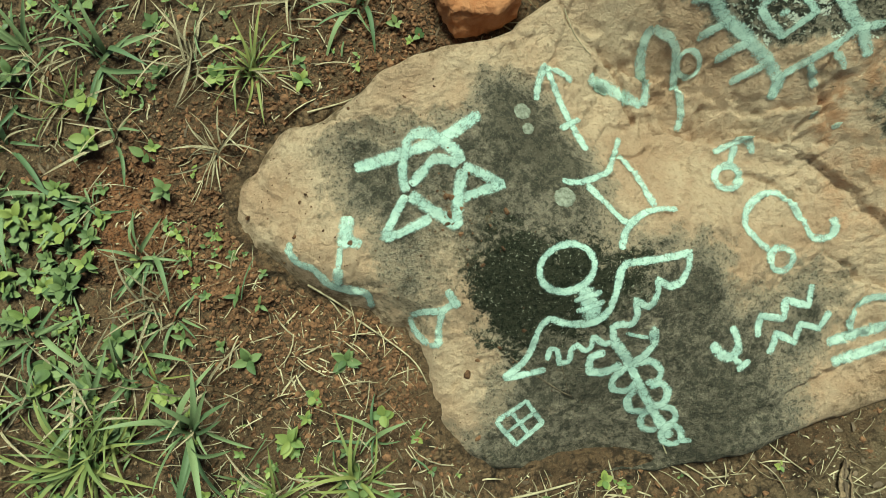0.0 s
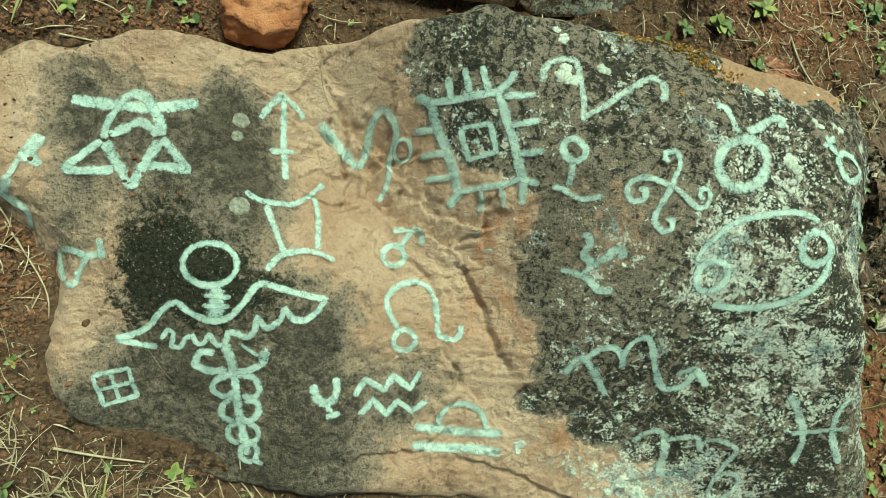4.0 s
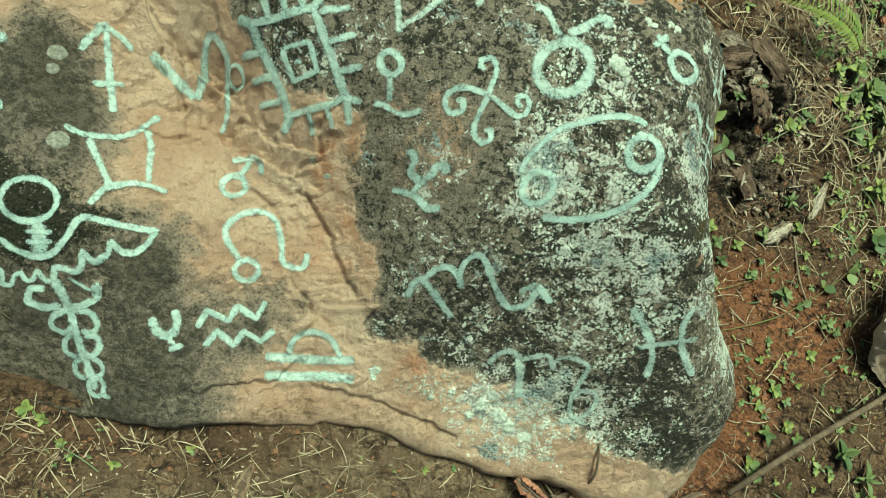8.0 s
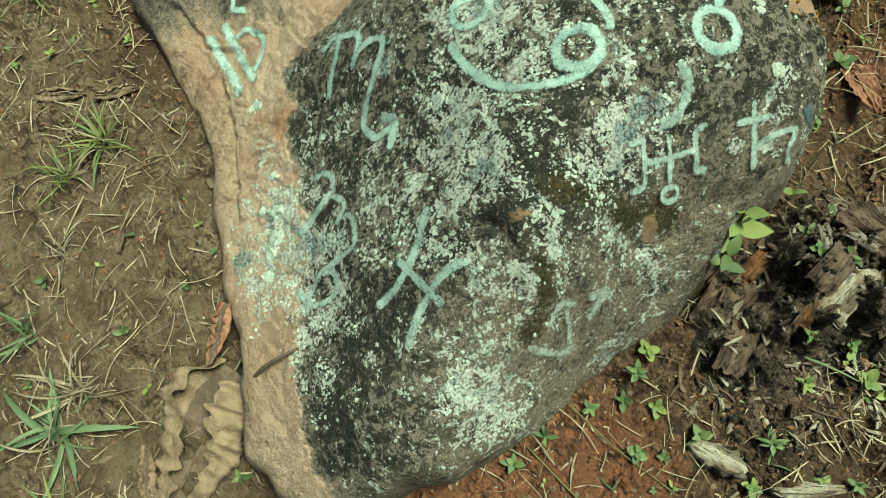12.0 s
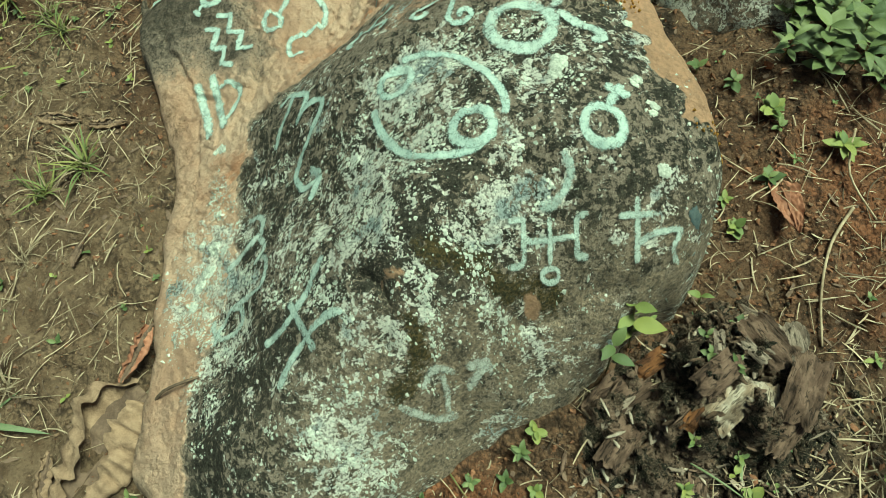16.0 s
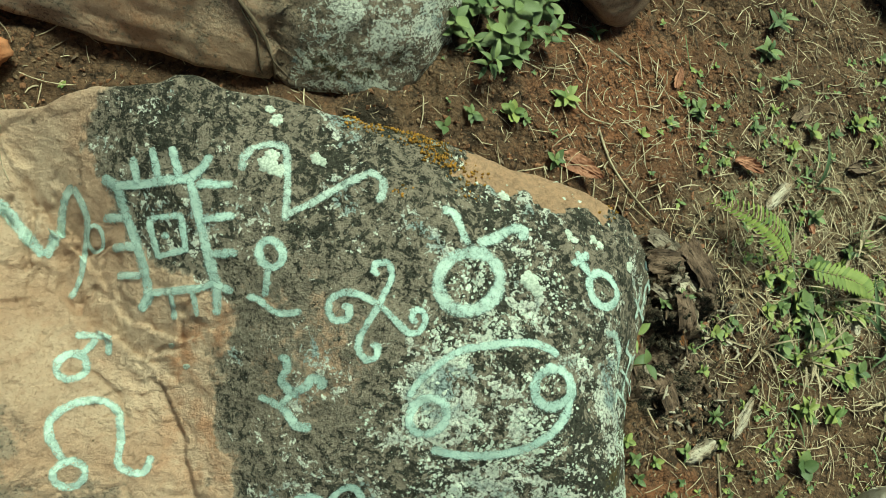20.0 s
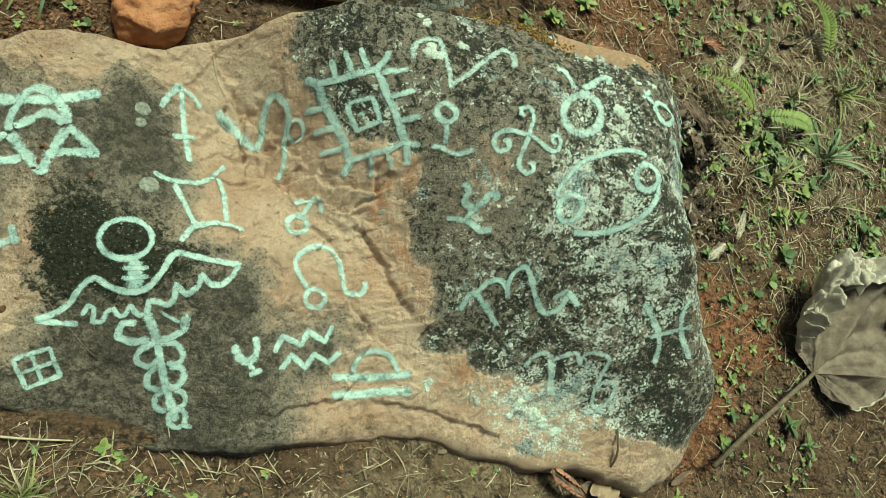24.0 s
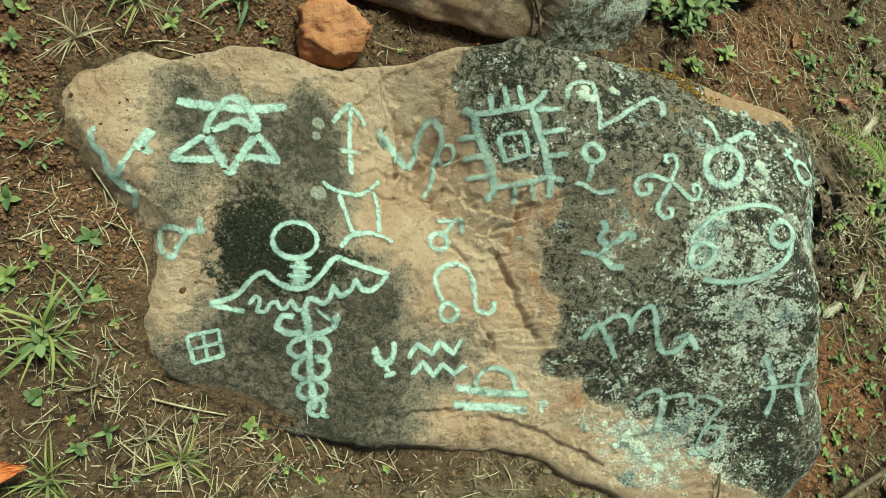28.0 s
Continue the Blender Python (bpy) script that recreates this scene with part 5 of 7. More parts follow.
def leaf_shape(length, width, point=1.0, bend=0.25, fold=0.18, ruffle=0.0, rows=7, seed=0):
    """A leaf along +x, its stalk end at the origin: widest near its middle, bent down, folded along the midrib."""
    u = np.linspace(0, 1, rows + 1)
    half = 0.5 * width * np.sin(np.pi * u**0.8) ** point + 0.012 * length * (1 - u)
    s = np.array([-1, -0.55, 0, 0.55, 1.0])
    x = length * u[:, None] * np.ones(5)
    y = half[:, None] * s
    z = length * bend * (u[:, None] * 0.9 - 1.15 * u[:, None] ** 2) + fold * np.abs(y) + ruffle * length * np.sin(9 * u[:, None] + 2.2 * s + seed) * np.abs(s)
    faces = [(5 * i + j, 5 * i + 5 + j, 5 * i + 6 + j, 5 * i + 1 + j) for i in range(rows) for j in range(4)]
    return np.stack([x, y, z], -1).reshape(-1, 3), faces


def tube_shape(points, radii, sides=6):
    """A bent, tapering round stalk through points in space."""
    p = [Vector(q) for q in points]
    verts, faces = [], []
    for i, q in enumerate(p):
        run = (p[min(i + 1, len(p) - 1)] - p[max(i - 1, 0)]).normalized()
        side = run.cross(Vector((0.13, 0.21, 1))).normalized()
        up = side.cross(run)
        for k in range(sides):
            a = 2 * math.pi * k / sides
            verts.append(tuple(q + float(radii[i]) * (math.cos(a) * side + math.sin(a) * up)))
    for i in range(len(p) - 1):
        for k in range(sides):
            m = (k + 1) % sides
            faces.append((i * sides + k, i * sides + m, (i + 1) * sides + m, (i + 1) * sides + k))
    faces += [tuple(range(sides))[::-1], tuple((len(p) - 1) * sides + k for k in range(sides))]
    return verts, faces


LEAVES = {}
for kind, (length, width, point, bend, material) in {
        "oval": (1.0, 0.50, 0.9, 0.22, GREEN), "lance": (1.0, 0.30, 1.1, 0.30, GREEN), "round": (1.0, 0.78, 0.7, 0.15, GREEN),
        "young": (1.0, 0.46, 0.9, 0.25, YOUNG), "lobed": (1.0, 0.62, 0.6, 0.1, YOUNG)}.items():
    LEAVES[kind] = [mesh_from("leaf", *leaf_shape(length, width * w, point, bend * b, 0.2, 0.015, seed=n), material)
                    for n, (w, b) in enumerate(((1.0, 1.0), (0.9, 1.7), (1.12, 0.3)))]


def leaf_pose(x, y, z, yaw, pitch, roll, size):
    return pose(x, y, z, roll, -pitch, yaw) @ Matrix.Diagonal((size, size, size, 1))


def weed(x, y, size, count=6, kind="oval", tall=0.5, label="small green weed with oval leaves in the soil"):
    """A low weed: a short stem with leaves in pairs and a whorl on top, seen mostly from above."""
    size, count = 0.85 * size, count + (2 if count > 5 else 0)
    z = height_at(x, y) - 0.003
    plant = thing("weed", label, "plant", x, y, z, dice.uniform(0, 360), group="weeds")
    top = size * tall
    lean = (dice.uniform(-0.2, 0.2) * top, dice.uniform(-0.2, 0.2) * top)
    part("stem", mesh_from("stem", *tube_shape([(0, 0, 0), (lean[0] * 0.4, lean[1] * 0.4, top * 0.5), (*lean, top)], [0.022 * size + 0.0006] * 2 + [0.012 * size + 0.0005], 5), STEM), plant)
    for n in range(count):
        k = 1 - (n // 2) * 2 / max(count, 2) * 0.75
        yaw = 90 * (n // 2) + 180 * (n % 2) + dice.uniform(-22, 22)
        grown = size * dice.uniform(0.75, 1.1) * (0.62 + 0.38 * (1 - abs(k - 0.55)))
        part("leaf", dice.choice(LEAVES[kind]), plant, at=leaf_pose(lean[0] * k, lean[1] * k, top * k, yaw, dice.uniform(2, 30) + 14 * (k > 0.9), dice.uniform(-14, 14), grown))
    return plant


BLADES = {}
for name, width, material in (("broad", 0.062, GRASS), ("thin", 0.034, FINE_GRASS), ("dry", 0.03, STRAW)):
    BLADES[name] = [mesh_from("blade", *leaf_shape(1.0, width * w, 0.55, b, 0.35, 0.004, 9, n), material) for n, (w, b) in enumerate(((1, 0.55), (1.2, 0.9), (0.85, 0.25)))]


def grass_tuft(x, y, size, count, kind="broad", label="tuft of broad-bladed grass in the soil"):
    z = height_at(x, y) - 0.004
    tuft = thing("grass_tuft", label, "grass", x, y, z, dice.uniform(0, 360), group="grass tufts")
    for n in range(count):
        yaw = 360 * n / count + dice.uniform(-25, 25)
        dry = "dry" if dice.random() < 0.18 else kind
        part("blade", dice.choice(BLADES[dry]), tuft, at=leaf_pose(dice.uniform(-0.1, 0.1) * size, dice.uniform(-0.1, 0.1) * size, 0, yaw, dice.uniform(6, 58), dice.uniform(-50, 50), size * dice.uniform(0.45, 1.1)))
    return tuft


# weeds beside the boulder: x, y, leaf length, leaves, kind, height
for x, y, size, count, kind, tall in (
        (-1.33, 0.67, 0.045, 6, "oval", 0.6), (-1.18, 0.53, 0.05, 5, "oval", 0.8), (-1.21, 0.615, 0.055, 2, "oval", 0.3), (-1.12, 0.13, 0.05, 5, "oval", 0.6),
        (-0.93, 0.07, 0.045, 8, "oval", 0.4), (-0.89, -0.06, 0.035, 8, "lobed", 0.5), (-1.08, -0.05, 0.05, 9, "young", 0.6), (-1.10, 0.27, 0.045, 3, "lance", 0.5),
        (-0.84, 0.67, 0.035, 8, "young", 0.6), (-0.83, 0.71, 0.03, 4, "oval", 0.8), (-1.36, 0.26, 0.05, 8, "oval", 0.9), (-1.44, 0.40, 0.05, 8, "oval", 0.7), (-1.51, 0.24, 0.05, 6, "round", 0.6),
        (-1.31, 0.13, 0.035, 6, "lobed", 0.6), (-0.61, 0.73, 0.03, 4, "oval", 0.6), (-0.57, 0.69, 0.025, 3, "round", 0.3), (-1.01, 0.02, 0.03, 6, "lobed", 0.5), (-1.23, 0.22, 0.04, 5, "lance", 0.6),
        (-0.98, -0.20, 0.055, 4, "oval", 0.9), (-1.07, 0.24, 0.035, 3, "lance", 0.6), (-0.61, -0.34, 0.022, 3, "round", 0.6), (-0.48, -0.345, 0.028, 6, "lobed", 0.4), (-0.44, -0.37, 0.025, 5, "lobed", 0.3),
        (-0.80, -0.38, 0.05, 5, "lance", 0.9), (-0.97, -0.32, 0.035, 5, "round", 0.6), (-0.86, -0.42, 0.04, 5, "oval", 0.7), (-0.40, -0.42, 0.02, 4, "lobed", 0.3), (-0.28, -0.47, 0.022, 4, "lobed", 0.4),
        (1.125, 0.435, 0.070, 6, "young", 2.9), (1.150, 0.375, 0.075, 4, "oval", 2.4), (1.20, 0.20, 0.030, 6, "lobed", 0.9), (1.23, 0.16, 0.032, 7, "oval", 0.7), (1.26, 0.11, 0.03, 7, "oval", 0.6),
        (1.24, 0.05, 0.026, 6, "oval", 0.6), (1.24, -0.05, 0.035, 5, "lance", 0.6), (1.25, -0.13, 0.035, 6, "oval", 0.5), (1.30, 0.16, 0.028, 6, "lobed", 0.5), (1.17, 0.64, 0.042, 6, "oval", 0.9),
        (1.20, 0.56, 0.035, 5, "oval", 0.7), (1.10, 0.60, 0.045, 2, "young", 1.2), (0.68, 0.92, 0.04, 6, "oval", 0.7), (0.78, 0.95, 0.045, 8, "lobed", 0.7), (0.92, 0.86, 0.04, 6, "oval", 0.5),
        (0.92, 0.755, 0.03, 6, "young", 0.5), (0.98, 0.75, 0.035, 6, "lobed", 0.5), (0.92, 1.03, 0.055, 9, "young", 0.6), (0.82, 0.94, 0.03, 5, "oval", 0.6), (0.90, 0.93, 0.028, 5, "lance", 0.6),
        (1.18, 1.01, 0.03, 5, "lobed", 0.4), (1.27, 1.07, 0.035, 6, "oval", 0.5), (1.32, 0.85, 0.03, 4, "young", 0.4), (1.64, 1.50, 0.07, 9, "lance", 0.9), (1.60, 1.40, 0.06, 8, "oval", 0.8), (1.65, 1.30, 0.06, 8, "lance", 0.6),
        (1.72, 0.64, 0.055, 10, "round", 0.8), (1.67, 0.69, 0.05, 8, "young", 0.9), (1.76, 0.57, 0.055, 8, "oval", 0.8), (1.86, 0.53, 0.06, 8, "young", 0.7), (1.84, 0.34, 0.055, 10, "young", 0.7), (1.92, 0.47, 0.06, 6, "oval", 0.8),
        (1.74, 0.20, 0.06, 4, "round", 0.5), (1.56, 0.33, 0.03, 6, "young", 0.6), (1.64, 0.335, 0.028, 5, "young", 0.5), (1.39, 0.60, 0.035, 5, "oval", 0.8), (1.50, 0.55, 0.03, 4, "round", 0.6),
        (1.57, 1.14, 0.04, 6, "oval", 0.5), (1.78, 0.91, 0.05, 7, "oval", 0.6), (1.96, 0.71, 0.055, 8, "young", 0.8), (1.71, 1.11, 0.035, 8, "lobed", 0.4), (1.02, 1.28, 0.045, 7, "lance", 0.7), (0.62, 0.86, 0.05, 3, "oval", 0.5),
        (1.11, -0.64, 0.045, 8, "lobed", 0.7), (1.06, -0.70, 0.035, 5, "oval", 0.5), (1.17, -0.60, 0.035, 5, "young", 0.5), (0.60, -0.72, 0.03, 3, "oval", 0.4), (0.38, -0.85, 0.035, 4, "oval", 0.4), (0.46, -0.47, 0.02, 4, "young", 0.6),
        (0.57, -0.56, 0.018, 4, "round", 0.4), (1.00, -0.62, 0.03, 4, "oval", 0.5), (1.66, 0.10, 0.055, 2, "round", 0.4), (1.58, 0.06, 0.05, 2, "round", 0.4), (1.52, 0.0, 0.045, 2, "round", 0.3), (1.60, -0.05, 0.035, 6, "oval", 0.5),
        (1.55, -0.14, 0.03, 6, "lobed", 0.4), (1.44, -0.24, 0.03, 8, "lobed", 0.5), (1.40, -0.36, 0.04, 8, "oval", 0.5), (1.62, -0.40, 0.06, 8, "oval", 0.6), (1.70, -0.47, 0.06, 8, "lance", 0.7), (1.36, -0.44, 0.035, 6, "lobed", 0.4),
        (2.05, 0.95, 0.06, 8, "lance", 0.8), (2.15, 0.65, 0.06, 8, "oval", 0.8), (2.2, 0.3, 0.07, 8, "oval", 0.9), (2.3, 1.3, 0.06, 8, "lance", 0.9), (2.1, 1.45, 0.06, 8, "oval", 0.8), (1.95, 1.25, 0.045, 6, "lobed", 0.6), (2.5, 1.0, 0.07, 8, "lance", 0.9)):
    weed(x, y, size, count, kind, tall, {"young": "yellow-green young weed in the soil", "round": "weed with rounded soft green leaves", "lance": "weed with narrow pointed green leaves",
                                         "lobed": "tiny pale green weed with lobed leaves"}.get(kind, "small green weed with oval leaves in the soil"))

# leafy clumps: a dense patch on the open side and a bush behind the boulder
for n in range(26):
    a, r = n * 2.4, 0.15 * math.sqrt((n + 0.5) / 26)
    weed(-1.47 + r * math.cos(a), 0.50 + 0.8 * r * math.sin(a), dice.uniform(0.03, 0.05), 8, "oval" if n % 3 else "young", dice.uniform(0.5, 1.1), "leafy weed of a dense green clump")
for n in range(17):
    a, r = n * 2.4, 0.16 * math.sqrt((n + 0.5) / 17)
    weed(0.70 + 0.9 * r * math.cos(a), 1.18 + r * math.sin(a), dice.uniform(0.06, 0.085), 8, "lance" if n % 2 else "oval", dice.uniform(0.9, 1.9), "bushy weed with pointed leaves beside the back boulder")

for n in range(14):
    a, r = n * 2.4, 0.12 * math.sqrt((n + 0.5) / 14)
    weed(1.755 + r * math.cos(a), 0.57 + 1.1 * r * math.sin(a), dice.uniform(0.028, 0.048), 6, "young" if n % 3 else "round", dice.uniform(0.5, 1.3), "leafy weed of a dense yellow-green clump beside the fern")

# more of them thrown about where the ground is green
for n in range(270):
    x, y = dice.uniform(1.35, 2.75), dice.uniform(-0.75, 1.9)
    green = math.exp(-((x - 2.05) ** 2 + (y - 0.7) ** 2) / 0.55) + 0.8 * math.exp(-((x - 1.6) ** 2 + (y + 0.35) ** 2) / 0.05) + 0.7 * math.exp(-((x - 2.2) ** 2 + (y - 1.5) ** 2) / 0.2)
    green *= min(1.6, max(0.0, 0.65 + 1.8 * float(layered(np.array([x]), np.array([y]), 0.22, 181, 3)[0])))
    if dice.random() < 1.1 * green and math.hypot(x - 1.95, y + 0.06) > 0.25 and math.hypot(x - 2.25, y - 1.9) > 0.3:
        weed(x, y, dice.uniform(0.02, 0.05), dice.randint(5, 11), dice.choice(("oval", "young", "lance", "young", "round", "lobed")), dice.uniform(0.4, 1.0), "low weed of the green ground cover")
for n in range(120):
    x, y = dice.uniform(-1.75, -0.85), dice.uniform(-0.55, 1.1)
    green = 0.9 * smooth(-1.0, -1.35, x) + 0.15
    if dice.random() < green and inside(np.array([x]), np.array([y]), FOOT)[0] < -0.06:
        weed(x, y, dice.uniform(0.02, 0.05), dice.randint(4, 8), dice.choice(("oval", "oval", "lance", "young", "lobed")), dice.uniform(0.4, 1.0), "low weed of the green ground cover")
        if n % 2 == 0:
            grass_tuft(x + 0.06, y, dice.uniform(0.08, 0.16), dice.randint(6, 12), dice.choice(("broad", "thin", "dry")), "small mixed tuft of grass")

# grass: x, y, blade length, blades, kind
for x, y, size, count, kind in (
        (-1.26, 0.03, 0.18, 26, "broad"), (-1.55, 0.62, 0.16, 22, "broad"), (-1.52, 0.88, 0.17, 22, "broad"), (-1.34, 0.78, 0.13, 16, "thin"), (-1.36, 0.55, 0.13, 16, "broad"), (-1.12, -0.32, 0.13, 40, "thin"), (-1.32, -0.12, 0.14, 18, "broad"), (-1.24, 0.85, 0.15, 14, "broad"), (-1.27, 0.41, 0.12, 11, "broad"), (-0.68, 0.79, 0.13, 14, "broad"), (-0.94, 0.73, 0.14, 34, "thin"),
        (-1.50, 0.04, 0.18, 44, "thin"), (-0.98, -0.18, 0.15, 40, "thin"), (-1.06, 0.58, 0.11, 24, "dry"), (-1.40, 0.93, 0.18, 14, "broad"), (-1.50, 0.74, 0.15, 9, "broad"), (-1.45, 0.15, 0.14, 12, "broad"),
        (-0.63, -0.44, 0.11, 44, "thin"), (-0.72, -0.40, 0.09, 20, "dry"), (-0.85, -0.28, 0.09, 14, "dry"), (-0.90, -0.50, 0.13, 24, "thin"), (-1.15, -0.15, 0.14, 24, "thin"), (-0.45, -0.62, 0.10, 24, "thin"),
        (-0.39, -0.60, 0.12, 30, "thin"), (0.14, -0.59, 0.11, 50, "thin"), (-0.22, -0.84, 0.14, 34, "thin"), (0.17, -0.71, 0.10, 44, "thin"), (0.72, -0.93, 0.17, 22, "broad"), (0.66, -0.86, 0.14, 26, "dry"),
        (-0.34, -0.87, 0.13, 44, "thin"), (-0.56, -0.73, 0.12, 44, "thin"), (0.50, -0.90, 0.12, 14, "broad"), (0.9, -0.98, 0.13, 30, "thin"), (0.35, -0.78, 0.07, 14, "dry"), (1.85, 0.66, 0.15, 30, "dry"), (1.75, 0.48, 0.16, 30, "dry"), (1.95, 0.85, 0.16, 30, "dry"), (2.05, 0.60, 0.18, 24, "broad"),
        (2.05, 0.40, 0.16, 26, "dry"), (2.2, 0.9, 0.18, 26, "thin"), (1.80, 1.02, 0.16, 8, "broad"), (2.25, 0.1, 0.18, 24, "broad"), (2.1, 1.15, 0.15, 24, "dry"), (1.60, 0.50, 0.12, 20, "dry"), (-0.80, 0.86, 0.14, 18, "dry"), (-1.05, 0.80, 0.13, 14, "dry")):
    grass_tuft(x, y, size, count, kind, {"broad": "tuft of broad-bladed grass in the soil", "thin": "tuft of thin yellow-green grass", "dry": "tuft of dry straw-coloured grass"}[kind])


def fern(x, y, turn, length, arch, label):
    """One arching frond with paired toothed leaflets."""
    frond = thing("fern", label, "fern", x, y, height_at(x, y) - 0.003, turn, group="ferns")
    curve = lambda u: (length * u, 0.06 * length * u * u, arch * math.sin(math.pi * (0.12 + 0.78 * u)))
    part("rachis", mesh_from("rachis", *tube_shape([(0, 0, 0)] + [curve(u) for u in np.linspace(0, 1, 12)], [0.0018] * 6 + [0.0012] * 7, 5), STEM), frond)
    leaflet = mesh_from("leaflet", *leaf_shape(1.0, 0.24, 0.5, 0.35, 0.1, 0.03, 8, 3), FERN)
    for n in range(22):
        u = 0.10 + 0.89 * n / 21
        grown = length * 0.155 * math.sin(math.pi * (0.16 + 0.82 * u)) ** 0.9 + 0.004
        for hand in (1, -1):
            part("leaflet", leaflet, frond, at=leaf_pose(*curve(u), hand * (74 - 22 * u), 8, -25 * hand, grown))
    return frond


fern(1.655, 0.735, 152, 0.30, 0.10, "arching green fern frond among weeds")
fern(1.72, 0.74, -12, 0.26, 0.08, "smaller fern frond, half hidden in grass")
fern(2.15, 1.05, 100, 0.30, 0.10, "fern frond at the clearing's edge")
fern(2.3, 1.5, 60, 0.30, 0.10, "fern frond at the clearing's edge")


def dry_leaf(x, y, turn, length, width, curl, material, label, stalk=0.0, lift=0.0, seed=1, under=None):
    """A dead leaf: a folded blade whose rims curl up and over, with ribs and a stalk."""
    fallen = thing("dead_leaf", label, "leaf", x, y, height_at(x, y) + 0.006 + lift, turn, group="dead leaves")
    u, s = np.meshgrid(np.linspace(0, 1, 53), np.linspace(-1, 1, 25), indexing="ij")
    half = 0.5 * width * np.sin(np.pi * np.clip(u, 0.02, 0.98) ** 0.7) ** 0.6 * (1 + 0.05 * np.sin(23 * u + seed) + 0.04 * soft_noise(u, s * 0, 0.03, seed))
    out = half * np.abs(s)
    flat = half * (0.22 + 0.08 * np.sin(6 * u + seed + 1.6 * np.sign(s)) + 0.06 * soft_noise(u, np.sign(s), 0.09, seed + 2))
    bend = np.maximum(0.78 * half / max(curl, 0.3), 0.004)
    angle = np.clip((out - flat) / bend, 0, 3.9)
    if under:
        flat = half * (0.47 + 0.07 * np.sin(5 * u + seed + 1.4 * np.sign(s)) + 0.05 * soft_noise(u, np.sign(s), 0.08, seed + 2))
        bend = np.maximum(0.075 * half, 0.003) * (1 + 0.5 * soft_noise(u, np.sign(s), 0.05, seed + 3))
        angle = np.clip((out - flat) / bend, 0, 2.9)
    over = np.maximum(out - flat - 2.9 * bend, 0)
    yy = np.sign(s) * np.where(out < flat, out, flat + bend * np.sin(angle) - (0.97 * over if under else 0))
    zz = np.where(out < flat, 0.0, bend * (1 - np.cos(angle)) + (0.24 * over if under else 0))
    vein = np.abs(np.sin(21 * u - 5 * np.abs(s) + seed))
    zz = zz + 0.022 * length * vein * (0.25 + 0.9 * np.abs(s)) + 0.035 * length * np.sin(4.3 * u + seed) + 0.022 * length * layered(u * 0.5, s * 0.25, 0.05, seed + 40, 5, 0.65) + 0.010 * length * np.abs(np.sin(47 * u + 6 * s)) * np.abs(s)
    zz = zz - zz.min() * 0.7
    verts = np.stack([length * u + 0.06 * length * np.sin(3 * u + seed) * s, yy, zz], -1).reshape(-1, 3)
    faces = [(25 * i + j, 25 * i + 25 + j, 25 * i + 26 + j, 25 * i + 1 + j) for i in range(52) for j in range(24)]
    rims = [f for n, f in enumerate(faces) if not 8 <= n % 24 <= 15]
    part("blade", mesh_from("blade", verts, [f for n, f in enumerate(faces) if 8 <= n % 24 <= 15], material), fallen)
    if under:
        for n, side in enumerate(([f for f in rims if f[0] % 25 < 12], [f for f in rims if f[0] % 25 >= 12])):
            part("rolled_rim", mesh_from("rolled_rim", verts, side, under), fallen, "paler rolled rim")
    else:
        part("rim", mesh_from("rim", verts, rims, material), fallen)
    rib = [(float(verts[25 * i + 12][0]), float(verts[25 * i + 12][1]), float(verts[25 * i + 12][2]) + 0.002) for i in range(0, 53, 4)]
    part("midrib", mesh_from("midrib", *tube_shape(rib, list(np.linspace(0.0024, 0.0008, len(rib))), 5), material), fallen)
    if stalk:
        part("stalk", mesh_from("stalk", *tube_shape([rib[0], (-stalk * 0.5, 0.004, rib[0][2] * 0.6), (-stalk, -0.01, 0.004)], [0.0026, 0.0024, 0.0018], 6), STRAW), fallen)
    return fallen


dry_leaf(0.805, -0.535, -52, 0.31, 0.36, 3.5, DRY_LEAF, "large curled brown dead leaf against the boulder's foot", 0.20, 0.0, 2, PALE_LEAF)
dry_leaf(0.96, -0.80, 165, 0.12, 0.08, 2.2, DRY_LEAF, "rolled strip of a brown dead leaf", 0.0, 0.0, 5, PALE_LEAF)
dry_leaf(0.685, -0.475, -40, 0.13, 0.075, 2.3, DRY_LEAF, "small curled reddish-brown dead leaf", 0.0, 0.0, 3, RED_LEAF)
dry_leaf(0.905, 0.885, -18, 0.15, 0.065, 0.8, RED_LEAF, "pointed red-brown dead leaf on the soil", 0.0, 0.0, 4)
dry_leaf(1.50, 1.02, -10, 0.10, 0.05, 1.3, RED_LEAF, "small red-brown dead leaf on the soil", 0.0, 0.0, 6)
dry_leaf(1.70, 1.20, 40, 0.12, 0.06, 1.8, DRY_LEAF, "dull brown dead leaf among litter", 0.0, 0.0, 7)
dry_leaf(1.78, 0.86, 110, 0.09, 0.035, 1.0, RED_LEAF, "small red-brown dead leaf on the soil", 0.0, 0.0, 8)
dry_leaf(1.92, 1.10, 15, 0.13, 0.07, 2.0, DRY_LEAF, "dull brown dead leaf among litter", 0.0, 0.0, 9)
dry_leaf(1.28, 1.18, 80, 0.07, 0.03, 1.0, RED_LEAF, "small red-brown dead leaf on the soil", 0.0, 0.0, 10)
dry_leaf(-1.09, -0.50, 12, 0.15, 0.075, 1.1, ORANGE_LEAF, "bright orange dead leaf lying in the grass", 0.0, 0.03, 11)
dry_leaf(-0.08, -0.70, 62, 0.13, 0.07, 2.8, DRY_LEAF, "twisted brown dead leaf on the trodden earth", 0.0, 0.0, 12, PALE_LEAF)
dry_leaf(0.0, -0.565, 70, 0.11, 0.055, 3.0, DRY_LEAF, "small rolled dead leaf on the trodden earth", 0.0, 0.0, 15, PALE_LEAF)
